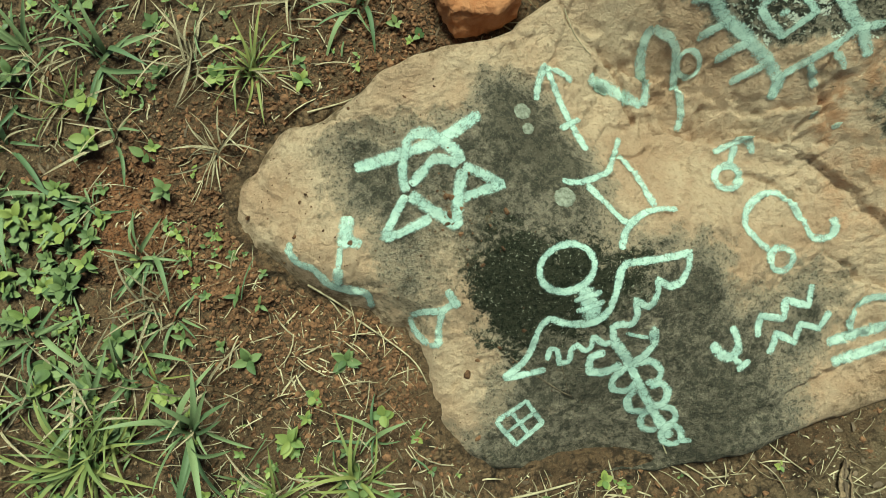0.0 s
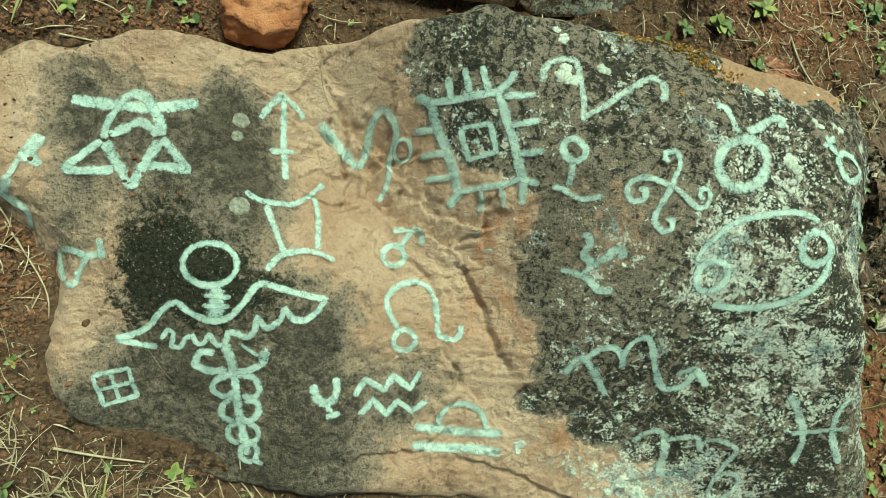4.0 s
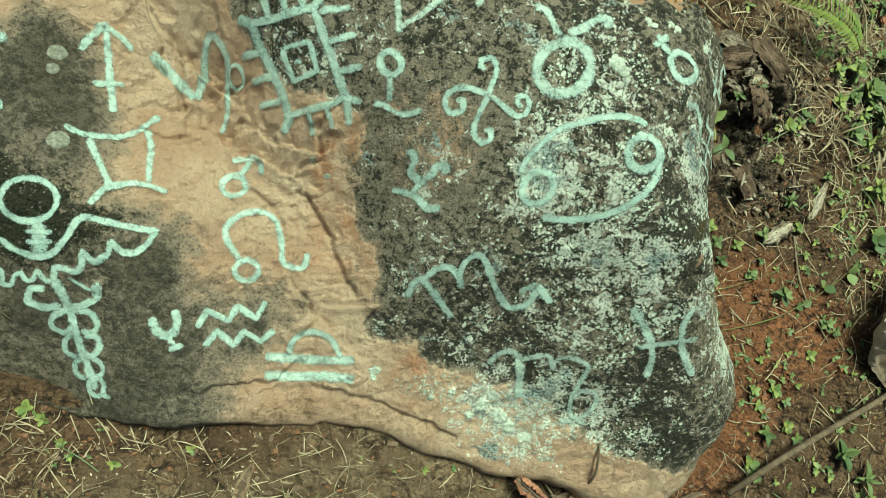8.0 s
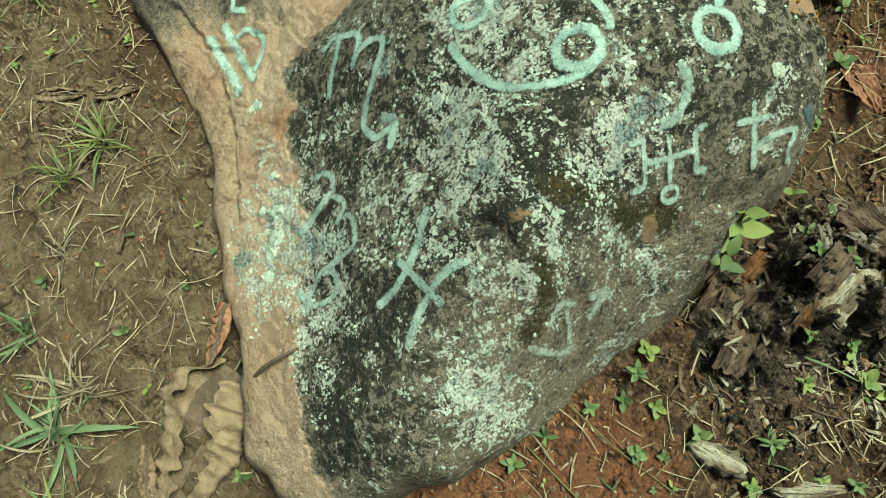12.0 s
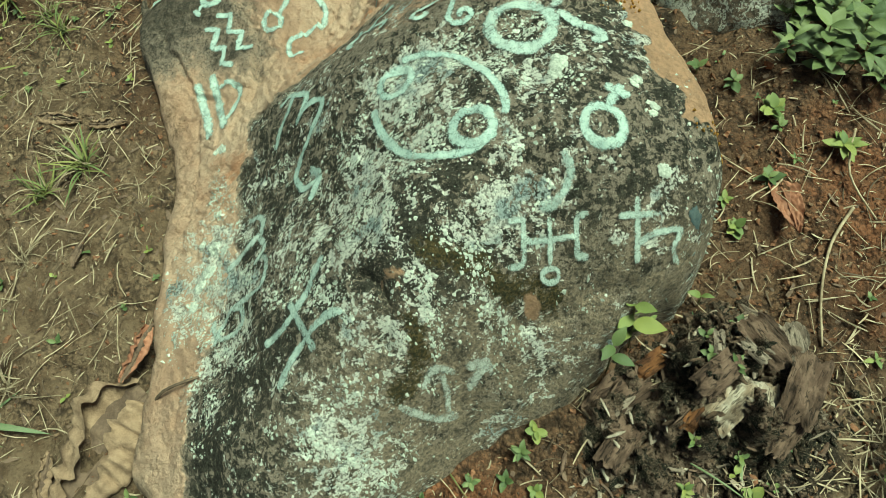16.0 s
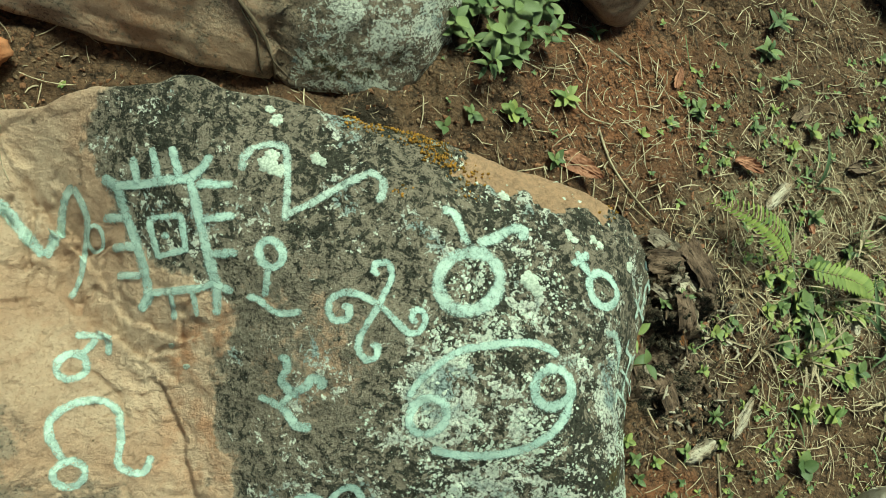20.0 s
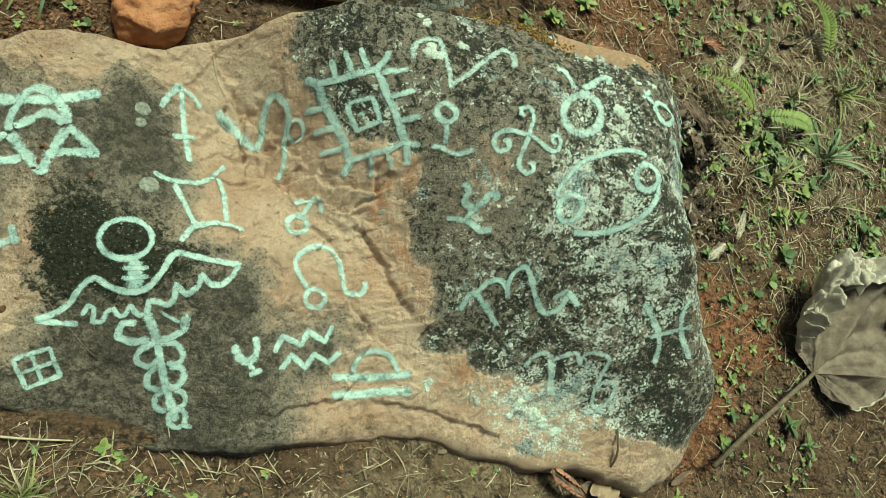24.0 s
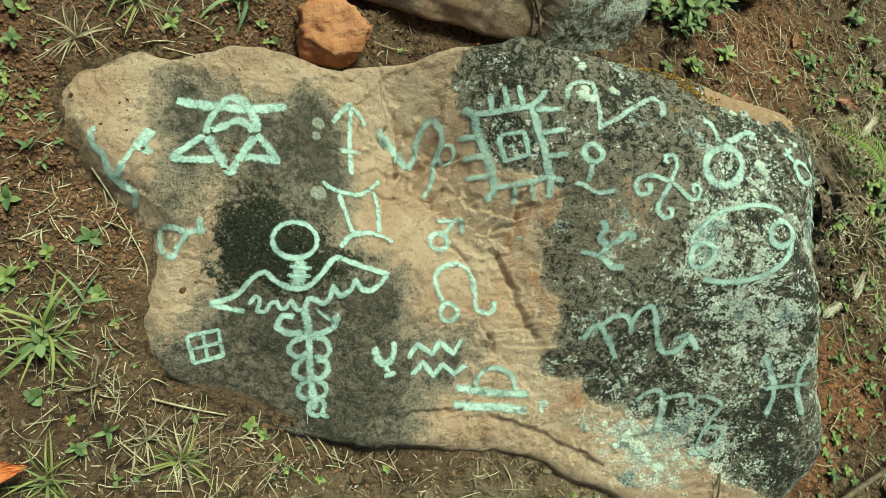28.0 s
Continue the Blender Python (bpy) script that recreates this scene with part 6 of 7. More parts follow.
dry_leaf(0.42, -0.66, 150, 0.08, 0.03, 1.5, DRY_LEAF, "small brown dead leaf on the earth", 0.0, 0.0, 13)
dry_leaf(1.15, -0.555, 20, 0.09, 0.035, 1.5, DRY_LEAF, "small brown dead leaf on the earth", 0.0, 0.0, 14)


def great_leaf():
    """A huge withered leaf, cupped and pleated, its rim rolled over to show the pale underside."""
    cx, cy = 1.776, -0.232
    old = thing("withered_leaf", "huge withered grey-brown leaf with rolled pale rim on the soil", "leaf", cx, cy, height_at(cx, cy) + 0.015, 0)
    ways, reaches = np.radians([-75, -60, -36, -20, 0, 17, 40, 63, 85, 100, 124, 140]), [0.07, 0.13, 0.22, 0.27, 0.33, 0.38, 0.43, 0.43, 0.39, 0.31, 0.18, 0.10]
    roll = lambda a: 0.062 * smooth(0.75, 1.15, a) * smooth(2.45, 1.9, a) + 0.030 * np.exp(-(((a - 0.52) / 0.13) ** 2)) + 0.004
    reach = lambda a: np.interp(a, ways, reaches) * (1 + 0.03 * np.sin(13 * a) + 0.02 * np.sin(31 * a))
    ridge = lambda a, r: 0.055 * (1 - np.abs(np.sin(3.4 * a + 0.3)) ** 0.5) * np.minimum(1, 7 * r) + 0.014 * np.abs(np.sin(10 * a + 14 * r)) * np.minimum(1, 5 * r)

    def lay(a, r, z):
        wrinkle = 0.005 * layered(r * np.cos(a), r * np.sin(a), 0.035, 97, 4, 0.6)
        return np.stack([r * np.cos(a), r * np.sin(a), 0.012 + 0.42 * r * r + ridge(a, r) + wrinkle + z], -1).reshape(-1, 3)

    a, k = np.meshgrid(np.linspace(ways[0], ways[-1], 161), np.linspace(0, 1, 40), indexing="ij")
    flat = np.maximum(reach(a) - roll(a), 0.05)
    part("blade", mesh_from("blade", lay(a, k * flat, 0 * k), [(40 * i + j, 40 * i + 40 + j, 40 * i + 41 + j, 40 * i + 1 + j) for i in range(160) for j in range(39)], WITHERED), old)
    for first, last in ((0.72, 2.42), (0.28, 0.70), (-0.9, 0.25)):
        a, k = np.meshgrid(np.linspace(first, last, 241), np.linspace(0, 1, 22), indexing="ij")
        far = 3.5 + 0.9 * soft_noise(a, 0 * a, 0.12, 5) + 0.5 * soft_noise(a, 0 * a, 0.045, 6)
        flat, big = np.maximum(reach(a) - roll(a), 0.05), roll(a) * (1 + 0.16 * np.sin(9 * a) + 0.14 * soft_noise(a, 0 * a, 0.05, 8))
        swing = k * far
        crease = (0.15 * np.sin(52 * a + 3 * k + 2 * np.sin(9 * a)) + 0.17 * layered(a, k * 0.5, 0.07, 99, 4, 0.6)) * big * np.minimum(1, 3 * k)
        r = flat + (big + crease) * np.sin(swing)
        part("rolled_rim", mesh_from("rolled_rim", lay(a, r, (big + crease) * (1 - np.cos(swing))), [(22 * i + j, 22 * i + 22 + j, 22 * i + 23 + j, 22 * i + 1 + j) for i in range(240) for j in range(21)], GREY_LEAF), old, "pale rolled rim")
    stalk = [(0.01, 0.008, 0.012), (1.70 - cx, -0.255 - cy, 0.04), (1.58 - cx, -0.315 - cy, 0.045), (1.43 - cx, -0.405 - cy, 0.03), (1.27 - cx, -0.51 - cy, 0.01)]
    part("stalk", mesh_from("stalk", *tube_shape(stalk, [0.007, 0.0075, 0.008, 0.0085, 0.009], 10), TWIG), old, "long brown leaf stalk")


great_leaf()


def twig(points, thick, label, material=TWIG, name="twig", on=True, group="twigs"):
    """A loose stick or stalk along points x, y and height above what lies beneath."""
    path = [(x, y, (height_at(x, y) if on else 0) + h + thick) for x, y, h in points]
    base = Vector(path[0])
    lying = thing(name, label, "twig", *base, group=group)
    fine = stroke_3d([Vector(p) - base for p in path])
    part("shaft", mesh_from(name, *tube_shape(fine, list(np.linspace(thick, 0.6 * thick, len(fine))), 6), material), lying)
    return lying


def stroke_3d(points):
    out = []
    for i in range(len(points) - 1):
        a, b, c, d = points[max(i - 1, 0)], points[i], points[i + 1], points[min(i + 2, len(points) - 1)]
        for k in range(5):
            u = k / 5
            out.append(0.5 * (2 * b + (c - a) * u + (2 * a - 5 * b + 4 * c - d) * u * u + (3 * b - 3 * c + d - a) * u**3))
    return out + [points[-1]]


twig([(1.02, -0.80, 0.0), (1.10, -0.715, 0.004), (1.20, -0.61, 0.0)], 0.010, "bare brown stick on the earth")
twig([(0.86, -0.52, 0.03), (0.865, -0.45, 0.015), (0.87, -0.37, 0.002)], 0.0045, "thin dark twig leaning on the boulder's foot")
twig([(1.04, 0.98, 0.0), (1.09, 0.90, 0.006), (1.17, 0.83, 0.004), (1.26, 0.78, 0.0)], 0.0038, "long pale bent straw on the soil", STRAW, "straw")
twig([(-0.72, -0.30, 0.004), (-0.63, -0.315, 0.012), (-0.54, -0.325, 0.004)], 0.0034, "dry straw along the boulder's foot", STRAW, "straw")
twig([(-0.31, -0.385, 0.0), (-0.26, -0.41, 0.004), (-0.21, -0.425, 0.0)], 0.0026, "dry straw along the boulder's foot", STRAW, "straw")
twig([(-0.34, -0.29, 0.0), (-0.335, -0.32, 0.0), (-0.325, -0.36, 0.002)], 0.0018, "thin dry straw lying over the boulder's rim", STRAW, "straw")
twig([(-0.16, 0.705, 0.004), (-0.10, 0.735, 0.006), (0.0, 0.75, 0.012)], 0.0032, "dry straw lying on the boulder's back corner", STRAW, "straw")
twig([(-0.27, 0.71, 0.02), (-0.24, 0.68, 0.014), (-0.21, 0.645, 0.006)], 0.0030, "dry straw lying on the boulder's back corner", STRAW, "straw")
twig([(-0.275, 0.66, 0.002), (-0.265, 0.58, 0.0), (-0.24, 0.53, 0.0)], 0.0016, "thin straw in a crack of the boulder", STRAW, "straw")
twig([(-0.85, 0.60, 0.006), (-0.78, 0.60, 0.004), (-0.75, 0.605, 0.004)], 0.0026, "short pale straw at the boulder's rim", STRAW, "straw")
twig([(0.58, -0.58, 0.0), (0.66, -0.585, 0.004), (0.70, -0.59, 0.0)], 0.002, "thin dry straw on the earth", STRAW, "straw")
twig([(-1.10, 0.99, 0.0), (-1.0, 0.96, 0.006), (-0.90, 0.90, 0.004)], 0.004, "pale straw among weeds", STRAW, "straw")
twig([(-0.96, 0.25, 0.0), (-0.90, 0.18, 0.012), (-0.85, 0.10, 0.0)], 0.0028, "dry straw beside the boulder", STRAW, "straw")
twig([(-0.90, 0.17, 0.01), (-0.80, 0.04, 0.008), (-0.78, -0.03, 0.0)], 0.0022, "dry straw beside the boulder", STRAW, "straw")
twig([(-0.60, -0.02, 0.001), (-0.53, -0.11, 0.001), (-0.50, -0.14, 0.001)], 0.0016, "thin dark twig on the boulder", TWIG)
twig([(-0.505, -0.06, 0.001), (-0.505, -0.13, 0.001)], 0.0014, "thin dark twig on the boulder", TWIG)
twig([(1.21, 0.02, 0.01), (1.32, 0.05, 0.012), (1.45, 0.10, 0.008)], 0.0018, "thin creeping stalk over red clay", STEM, "creeper")
twig([(1.24, -0.09, 0.0), (1.42, -0.04, 0.01), (1.60, 0.06, 0.012), (1.72, 0.17, 0.01)], 0.0022, "thin creeping stalk over red clay", STEM, "creeper")
twig([(1.50, 0.20, 0.004), (1.52, 0.05, 0.01), (1.62, -0.10, 0.0)], 0.0032, "pale bent twig on red clay", STRAW, "twig")
twig([(1.66, 1.02, 0.0), (1.72, 0.90, 0.006), (1.70, 0.76, 0.0)], 0.003, "long straw among weeds", STRAW, "straw")
twig([(0.90, 1.06, 0.02), (0.98, 1.0, 0.015), (1.08, 1.01, 0.004)], 0.003, "dry branching twig on the bank", STRAW, "twig")
twig([(1.06, 1.24, 0.0), (1.14, 1.22, 0.004)], 0.005, "short pale stick on the bank", STRAW, "twig")

# ---- the rotten stump beside the boulder ----


def chunk_shape(length, width, thick, seed, rows=9):
    """A split, fibrous slab of wood along +x, with ragged ends and grooves along the grain."""
    rng = np.random.default_rng(seed)
    sides = 14
    groove = 1 + 0.34 * rng.standard_normal(sides)
    ragged = 0.09 * rng.standard_normal(sides)
    verts, faces = [], []
    for i in range(rows):
        k = i / (rows - 1)
        fat = 0.38 + 0.62 * np.sin(np.pi * k) ** 0.7 + 0.09 * rng.standard_normal()
        sway = 0.10 * width * np.sin(3 * k + seed)
        for n in range(sides):
            a = 2 * np.pi * n / sides
            f = fat * groove[n] * (1 + 0.05 * rng.standard_normal())
            verts.append((length * (k - 0.5) * (1 + ragged[n]), 0.5 * width * np.cos(a) * f + sway, 0.5 * thick * np.sin(a) * f))
    for i in range(rows - 1):
        for n in range(sides):
            m = (n + 1) % sides
            faces.append((i * sides + n, i * sides + m, (i + 1) * sides + m, (i + 1) * sides + n))
    faces += [tuple(range(sides))[::-1], tuple((rows - 1) * sides + n for n in range(sides))]
    return verts, faces


def slab_shape(length, width, thick, seed):
    """A rotten slab of wood along +x: fluted along its grain, its ends and rims eaten away."""
    u, v = np.meshgrid(np.linspace(-0.5, 0.5, 25), np.linspace(-0.5, 0.5, 17), indexing="ij")
    px, py = u * length, v * width
    rim = np.minimum(0.5 - np.abs(u) + 0.10 * soft_noise(py * 9, 0 * px, 0.05, seed), 0.62 - np.abs(v) + 0.16 * soft_noise(px * 3, 0 * py, 0.05, seed + 5))
    body = smooth(0.0, 0.16, rim)
    top = thick * body * (0.75 + 0.45 * layered(px * 0.35, py * 2.6, 0.03, seed, 4) + 0.2 * layered(px, py, 0.02, seed + 3, 3))
    px = px * (1 + 0.16 * soft_noise(py * 3, 0 * px, 0.02, seed + 7))
    verts = np.stack([px, py, top - 0.3 * thick], -1).reshape(-1, 3)
    return verts, [(17 * i + j, 17 * i + 17 + j, 17 * i + 18 + j, 17 * i + 1 + j) for i in range(24) for j in range(16)]


stump = thing("rotten_stump", "rotten blackened tree stump, crumbling, with pale broken wood", "stump")
mound = lambda x, y: ground_fine(x, y) - 0.03 + (0.105 * np.exp(-(((x - 1.27) / 0.15) ** 2 + ((y - 0.57) / 0.15) ** 2) ** 1.5)
                                              + 0.06 * np.exp(-(((x - 1.30) / 0.16) ** 2 + ((y - 0.38) / 0.13) ** 2))) * (1 + 0.4 * layered(x, y, 0.05, 81, 5, 0.6)) + 0.014 * layered(x, y, 0.035, 84, 4, 0.6) - 0.035 * np.exp(-(((x - 1.37) / 0.05) ** 2 + ((y - 0.47) / 0.06) ** 2))
wood, wx, wy = sheet("stump_base", np.arange(1.02, 1.62, 0.005), np.arange(0.18, 0.82, 0.005), mound, lambda x, y: mound(x, y) > ground_fine(x, y) - 0.012, MOULD)
part("base", wood, stump, "crumbling black wood")
on_mound = lambda x, y: max(float(mound(np.array([x]), np.array([y]))[0]), height_at(x, y))
for n in range(280):
    a, r = dice.uniform(0, 6.28), 0.24 * math.sqrt(dice.random())
    x, y = 1.30 + r * math.cos(a), 0.48 + 1.15 * r * math.sin(a)
    if inside(np.array([x]), np.array([y]), FOOT)[0] > -0.03:
        continue
    part("splinter", mesh_from("splinter", *chunk_shape(dice.uniform(0.012, 0.045), dice.uniform(0.003, 0.011), dice.uniform(0.002, 0.005), n), (CHAR, GREY_WOOD, BROWN_WOOD, CHAR, PALE_WOOD)[n % 5]), stump,
         at=pose(x, y, on_mound(x, y) + 0.003, dice.uniform(-40, 40), dice.uniform(-35, 35), dice.gauss(-55, 60)))
for x, y, size, count, kind in ((1.215, 0.53, 0.030, 5, "oval"), (1.245, 0.555, 0.034, 6, "lance"), (1.175, 0.56, 0.026, 4, "oval"), (1.33, 0.45, 0.024, 6, "young"), (1.40, 0.40, 0.028, 7, "young"), (1.385, 0.52, 0.022, 5, "lobed")):
    sprout = weed(x, y, size, count, kind, 1.1, "young weed growing out of the rotten stump")
    sprout.location.z = on_mound(x, y) - 0.003
# slabs: x, y, length, width, thickness, turn, tilt, material, label
for n, (x, y, length, wide, thick, turn, tilt, material, label) in enumerate((
        (1.318, 0.588, 0.075, 0.055, 0.034, -35, 10, PALE_WOOD, "white broken splinter"), (1.292, 0.530, 0.110, 0.075, 0.044, -70, 22, PALE_WOOD, "pale splintered wood"),
        (1.252, 0.520, 0.090, 0.050, 0.030, -75, 22, BROWN_WOOD, "brown split wood"), (1.280, 0.465, 0.070, 0.055, 0.034, -60, 20, RED_WOOD, "orange rotten wood"),
        (1.175, 0.455, 0.075, 0.036, 0.032, -80, 25, RED_WOOD, "orange rotten wood"), (1.212, 0.470, 0.045, 0.030, 0.018, -70, 15, PALE_WOOD, "pale splintered wood"),
        (1.205, 0.385, 0.110, 0.060, 0.034, -80, 12, BROWN_WOOD, "brown split wood"), (1.190, 0.350, 0.090, 0.040, 0.028, -65, 14, BROWN_WOOD, "brown split wood"),
        (1.235, 0.360, 0.085, 0.026, 0.022, -75, 12, GREY_WOOD, "grey split wood"), (1.285, 0.330, 0.090, 0.050, 0.022, -60, 8, BROWN_WOOD, "brown split wood"),
        (1.185, 0.690, 0.120, 0.055, 0.035, 30, 5, GREY_WOOD, "grey weathered root"), (1.255, 0.705, 0.110, 0.050, 0.040, -25, 5, GREY_WOOD, "grey weathered root"),
        (1.325, 0.660, 0.130, 0.065, 0.040, -50, 8, BROWN_WOOD, "brown weathered root"), (1.375, 0.600, 0.100, 0.050, 0.030, -65, 10, BROWN_WOOD, "brown weathered root"),
        (1.240, 0.600, 0.050, 0.022, 0.014, 20, 5, GREY_WOOD, "grey split wood"), (1.200, 0.560, 0.050, 0.020, 0.014, -30, 5, GREY_WOOD, "grey split wood"), (1.405, 0.430, 0.080, 0.035, 0.020, -30, 5, BROWN_WOOD, "brown split wood"), (1.225, 0.645, 0.100, 0.060, 0.040, 10, 5, BROWN_WOOD, "brown weathered root"))):
    part("broken_wood", mesh_from("broken_wood", *slab_shape(length, wide, 0.36 * thick, 300 + 13 * n), material), stump, label, at=pose(x, y, on_mound(x, y) - 0.003, 0, 0.3 * tilt, turn))
for x, y, turn, length, wide in ((1.43, 0.20, 25, 0.10, 0.035), (1.55, 0.30, 60, 0.12, 0.025), (1.95, 0.62, 80, 0.13, 0.045), (1.66, 0.95, 50, 0.12, 0.04)):
    piece = thing("wood_chunk", "weathered chunk of split wood lying on the soil", "wood", x, y, height_at(x, y) + 0.008, turn, group="wood chunks")
    part("wood", mesh_from("wood", *chunk_shape(length, wide, 0.022, int(100 * x), 11), PALE_WOOD), piece)

# ---- crumbs of earth, straw, sprouts: what nobody could count ----


def spots(count, rule, low=(-1.75, -1.1), high=(2.75, 1.9)):
    """Random places of the plan, kept by a rule of 0 to 1."""
    x, y = seeds.uniform(low[0], high[0], count), seeds.uniform(low[1], high[1], count)
    keep = seeds.random(count) < rule(x, y)
    return x[keep], y[keep]


def around(x, y, middle_x, middle_y, reach):
    return np.exp(-((x - middle_x) ** 2 + (y - middle_y) ** 2) / reach**2)


off_rock = lambda x, y: inside(x, y, FOOT) < -0.004
ball = bmesh.new()
bmesh.ops.create_icosphere(ball, subdivisions=1, radius=1.0)
ball_verts = np.array([v.co[:] for v in ball.verts])
ball_faces = [[v.index for v in f.verts] for f in ball.faces]
ball.free()
ball = bmesh.new()
bmesh.ops.create_icosphere(ball, subdivisions=2, radius=1.0)
round_verts = np.array([v.co * (1 + 0.75 * noise.noise(v.co * 1.3) + 0.55 * noise.noise(v.co * 3.1 + Vector((4, 2, 7)))) for v in ball.verts])
round_faces = [[v.index for v in f.verts] for f in ball.faces]
ball.free()


def crumbs(name, label, count, rule, small, large, material, seed, low=(-1.75, -1.1), high=(2.75, 1.9), over=None, fine=False):
    x, y = spots(count, rule, low, high)
    n = len(x)
    size = small + (large - small) * seeds.random(n) ** 5
    lump, lump_faces = (round_verts, round_faces) if fine else (ball_verts * (1 + 0.34 * np.random.default_rng(seed).standard_normal((len(ball_verts), 1))), ball_faces)
    turns = turned(*seeds.uniform(0, 6.28, (3, n)), size[:, None] * seeds.uniform(0.5, 1.3, (n, 3)))
    places = np.stack([x, y, (np.maximum(surface(x, y), over(x, y)) if over else surface(x, y)) + 0.35 * size], -1)
    return tagged(new(name, stamp(name, lump, lump_faces, turns, places, material, False)), label, "soil", kind="stuff")


near_foot = lambda x, y: smooth(-0.25, 0.0, inside(x, y, FOOT))
crumbs("soil_crumbs", "loose crumbs of reddish-brown earth", 100000, lambda x, y: off_rock(x, y) * (1 - 0.35 * smooth(-0.40, -0.55, y)) * np.clip(0.18 + 0.75 * around(x, y, -1.0, 0.35, 0.4) + 0.4 * around(x, y, -0.6, 0.8, 0.4) + 0.6 * around(x, y, 1.25, 1.0, 0.6) + 0.25 * near_foot(x, y), 0, 1), 0.0013, 0.0075, CLOD, 3)
crumbs("clod_carpet", "dense reddish crumbs of turned earth", 90000, lambda x, y: off_rock(x, y) * np.clip(1.1 * around(x, y, -0.95, 0.28, 0.25) + 0.8 * around(x, y, -0.62, 0.74, 0.2) + 0.5 * around(x, y, -1.15, 0.5, 0.25) + 0.5 * around(x, y, -0.82, 0.0, 0.12), 0, 1), 0.0011, 0.0062, CLOD, 13, (-1.5, -0.25), (-0.25, 1.0))
crumbs("earth_grains", "small dark and pale grains of earth", 48000, lambda x, y: off_rock(x, y) * 0.5, 0.0014, 0.006, DARK_CLOD, 4)
crumbs("soil_on_boulder", "crumbs of earth lying on the boulder", 2600, lambda x, y: (inside(x, y, FOOT) > 0.01) * np.clip(0.9 * around(x, y, -0.90, 0.43, 0.03) + 0.9 * around(x, y, -0.86, 0.33, 0.03) + 0.8 * around(x, y, -0.87, 0.27, 0.035) + 0.7 * around(x, y, -0.62, 0.27, 0.06) + 0.5 * around(x, y, -0.62, 0.34, 0.05) + 0.5 * around(x, y, -0.97, 0.45, 0.04) + 0.07 * smooth(-0.4, -0.8, x), 0, 1), 0.0015, 0.007, CLOD, 5, (-1.1, -0.3), (-0.3, 0.65), None, True)
crumbs("red_clods", "clods of red clay", 2200, lambda x, y: off_rock(x, y) * np.clip(sum(a * around(x, y, sx, sy, r) for sx, sy, r, a in RED_CLAY), 0, 1) * 0.5, 0.002, 0.011, RED_CLOD, 6)
crumbs("wood_crumbs", "black and brown crumbs of rotten wood", 12000, lambda x, y: off_rock(x, y) * np.clip(sum(a * around(x, y, sx, sy, r) for sx, sy, r, a in DARK_EARTH), 0, 1), 0.0015, 0.010, MOULD, 7, (1.05, 0.1), (1.8, 0.95), mound)

ribbon = np.array([(x, s * 0.5 * w + 0.0 * x, 0.14 * x * (1 - x) + (0.012 if s == 0 else 0)) for x, w in ((0, 0.7), (0.25, 1), (0.5, 1), (0.75, 0.9), (1.0, 0.4)) for s in (-1, 0, 1)])
ribbon[:, 0] -= 0.5
ribbon_faces = [[3 * i + j, 3 * i + 3 + j, 3 * i + 4 + j, 3 * i + 1 + j] for i in range(4) for j in range(2)]


def litter(name, label, count, rule, length, width, material, steep=0.12, lift=0.002):
    x, y = spots(count, rule)
    n = len(x)
    strip = ribbon.copy()
    long = length[0] + (length[1] - length[0]) * seeds.random(n) ** 3
    size = np.stack([long, seeds.uniform(*width, n), long], -1)
    turns = turned(seeds.uniform(0, 6.28, n), seeds.normal(0, steep, n), seeds.normal(0, 0.5, n), size)
    places = np.stack([x, y, surface(x, y) + lift + 0.25 * long * steep], -1)
    data = stamp(name, strip, ribbon_faces, turns, places, material)
    bent = seeds.normal(0, 0.14, n)
    co = np.empty(len(data.vertices) * 3, np.float32)
    data.vertices.foreach_get("co", co)
    co = co.reshape(n, len(strip), 3)
    sway = (strip[:, 0] ** 2 * 2)[None] * (bent * long)[:, None]
    across = turns[:, :2, 1] / np.maximum(np.linalg.norm(turns[:, :2, 1], axis=1, keepdims=True), 1e-9)
    co[:, :, :2] += sway[:, :, None] * across[:, None]
    data.vertices.foreach_set("co", co.ravel())
    data.update()
    return tagged(new(name, data), label, "litter", kind="stuff")


strawy = lambda x, y: np.clip(0.16 + 0.5 * around(x, y, -0.7, -0.45, 0.35) + 0.22 * around(x, y, -0.1, -0.5, 0.4) + 0.18 * around(x, y, 0.5, -0.7, 0.3) + 0.35 * around(x, y, -0.95, 0.1, 0.25) + 0.65 * around(x, y, 1.75, 0.7, 0.4) + 0.45 * around(x, y, 2.0, 1.05, 0.5) + 0.25 * around(x, y, 2.1, 0.5, 0.5) + 0.15 * around(x, y, -1.4, 0.1, 0.4) + 0.3 * around(x, y, 1.1, 0.9, 0.3), 0, 1)
litter("straw_litter", "scattered bits of dry straw and grass", 58000, lambda x, y: off_rock(x, y) * strawy(x, y), (0.006, 0.110), (0.0008, 0.0038), STRAW)
litter("twig_litter", "scattered dark stalks and root fibres", 6500, lambda x, y: off_rock(x, y) * (0.2 + 0.5 * strawy(x, y)), (0.01, 0.09), (0.0012, 0.0032), TWIG)
litter("leaf_litter", "small flakes of brown leaf and bark", 9000, lambda x, y: off_rock(x, y) * (0.15 + 0.5 * around(x, y, 1.35, 0.6, 0.4) + 0.5 * around(x, y, 0.3, -0.65, 0.5)), (0.006, 0.034), (0.004, 0.012), DRY_LEAF)

tiny, tiny_faces = leaf_shape(1.0, 0.62, 0.7, 0.2, 0.2, 0.0, 3)


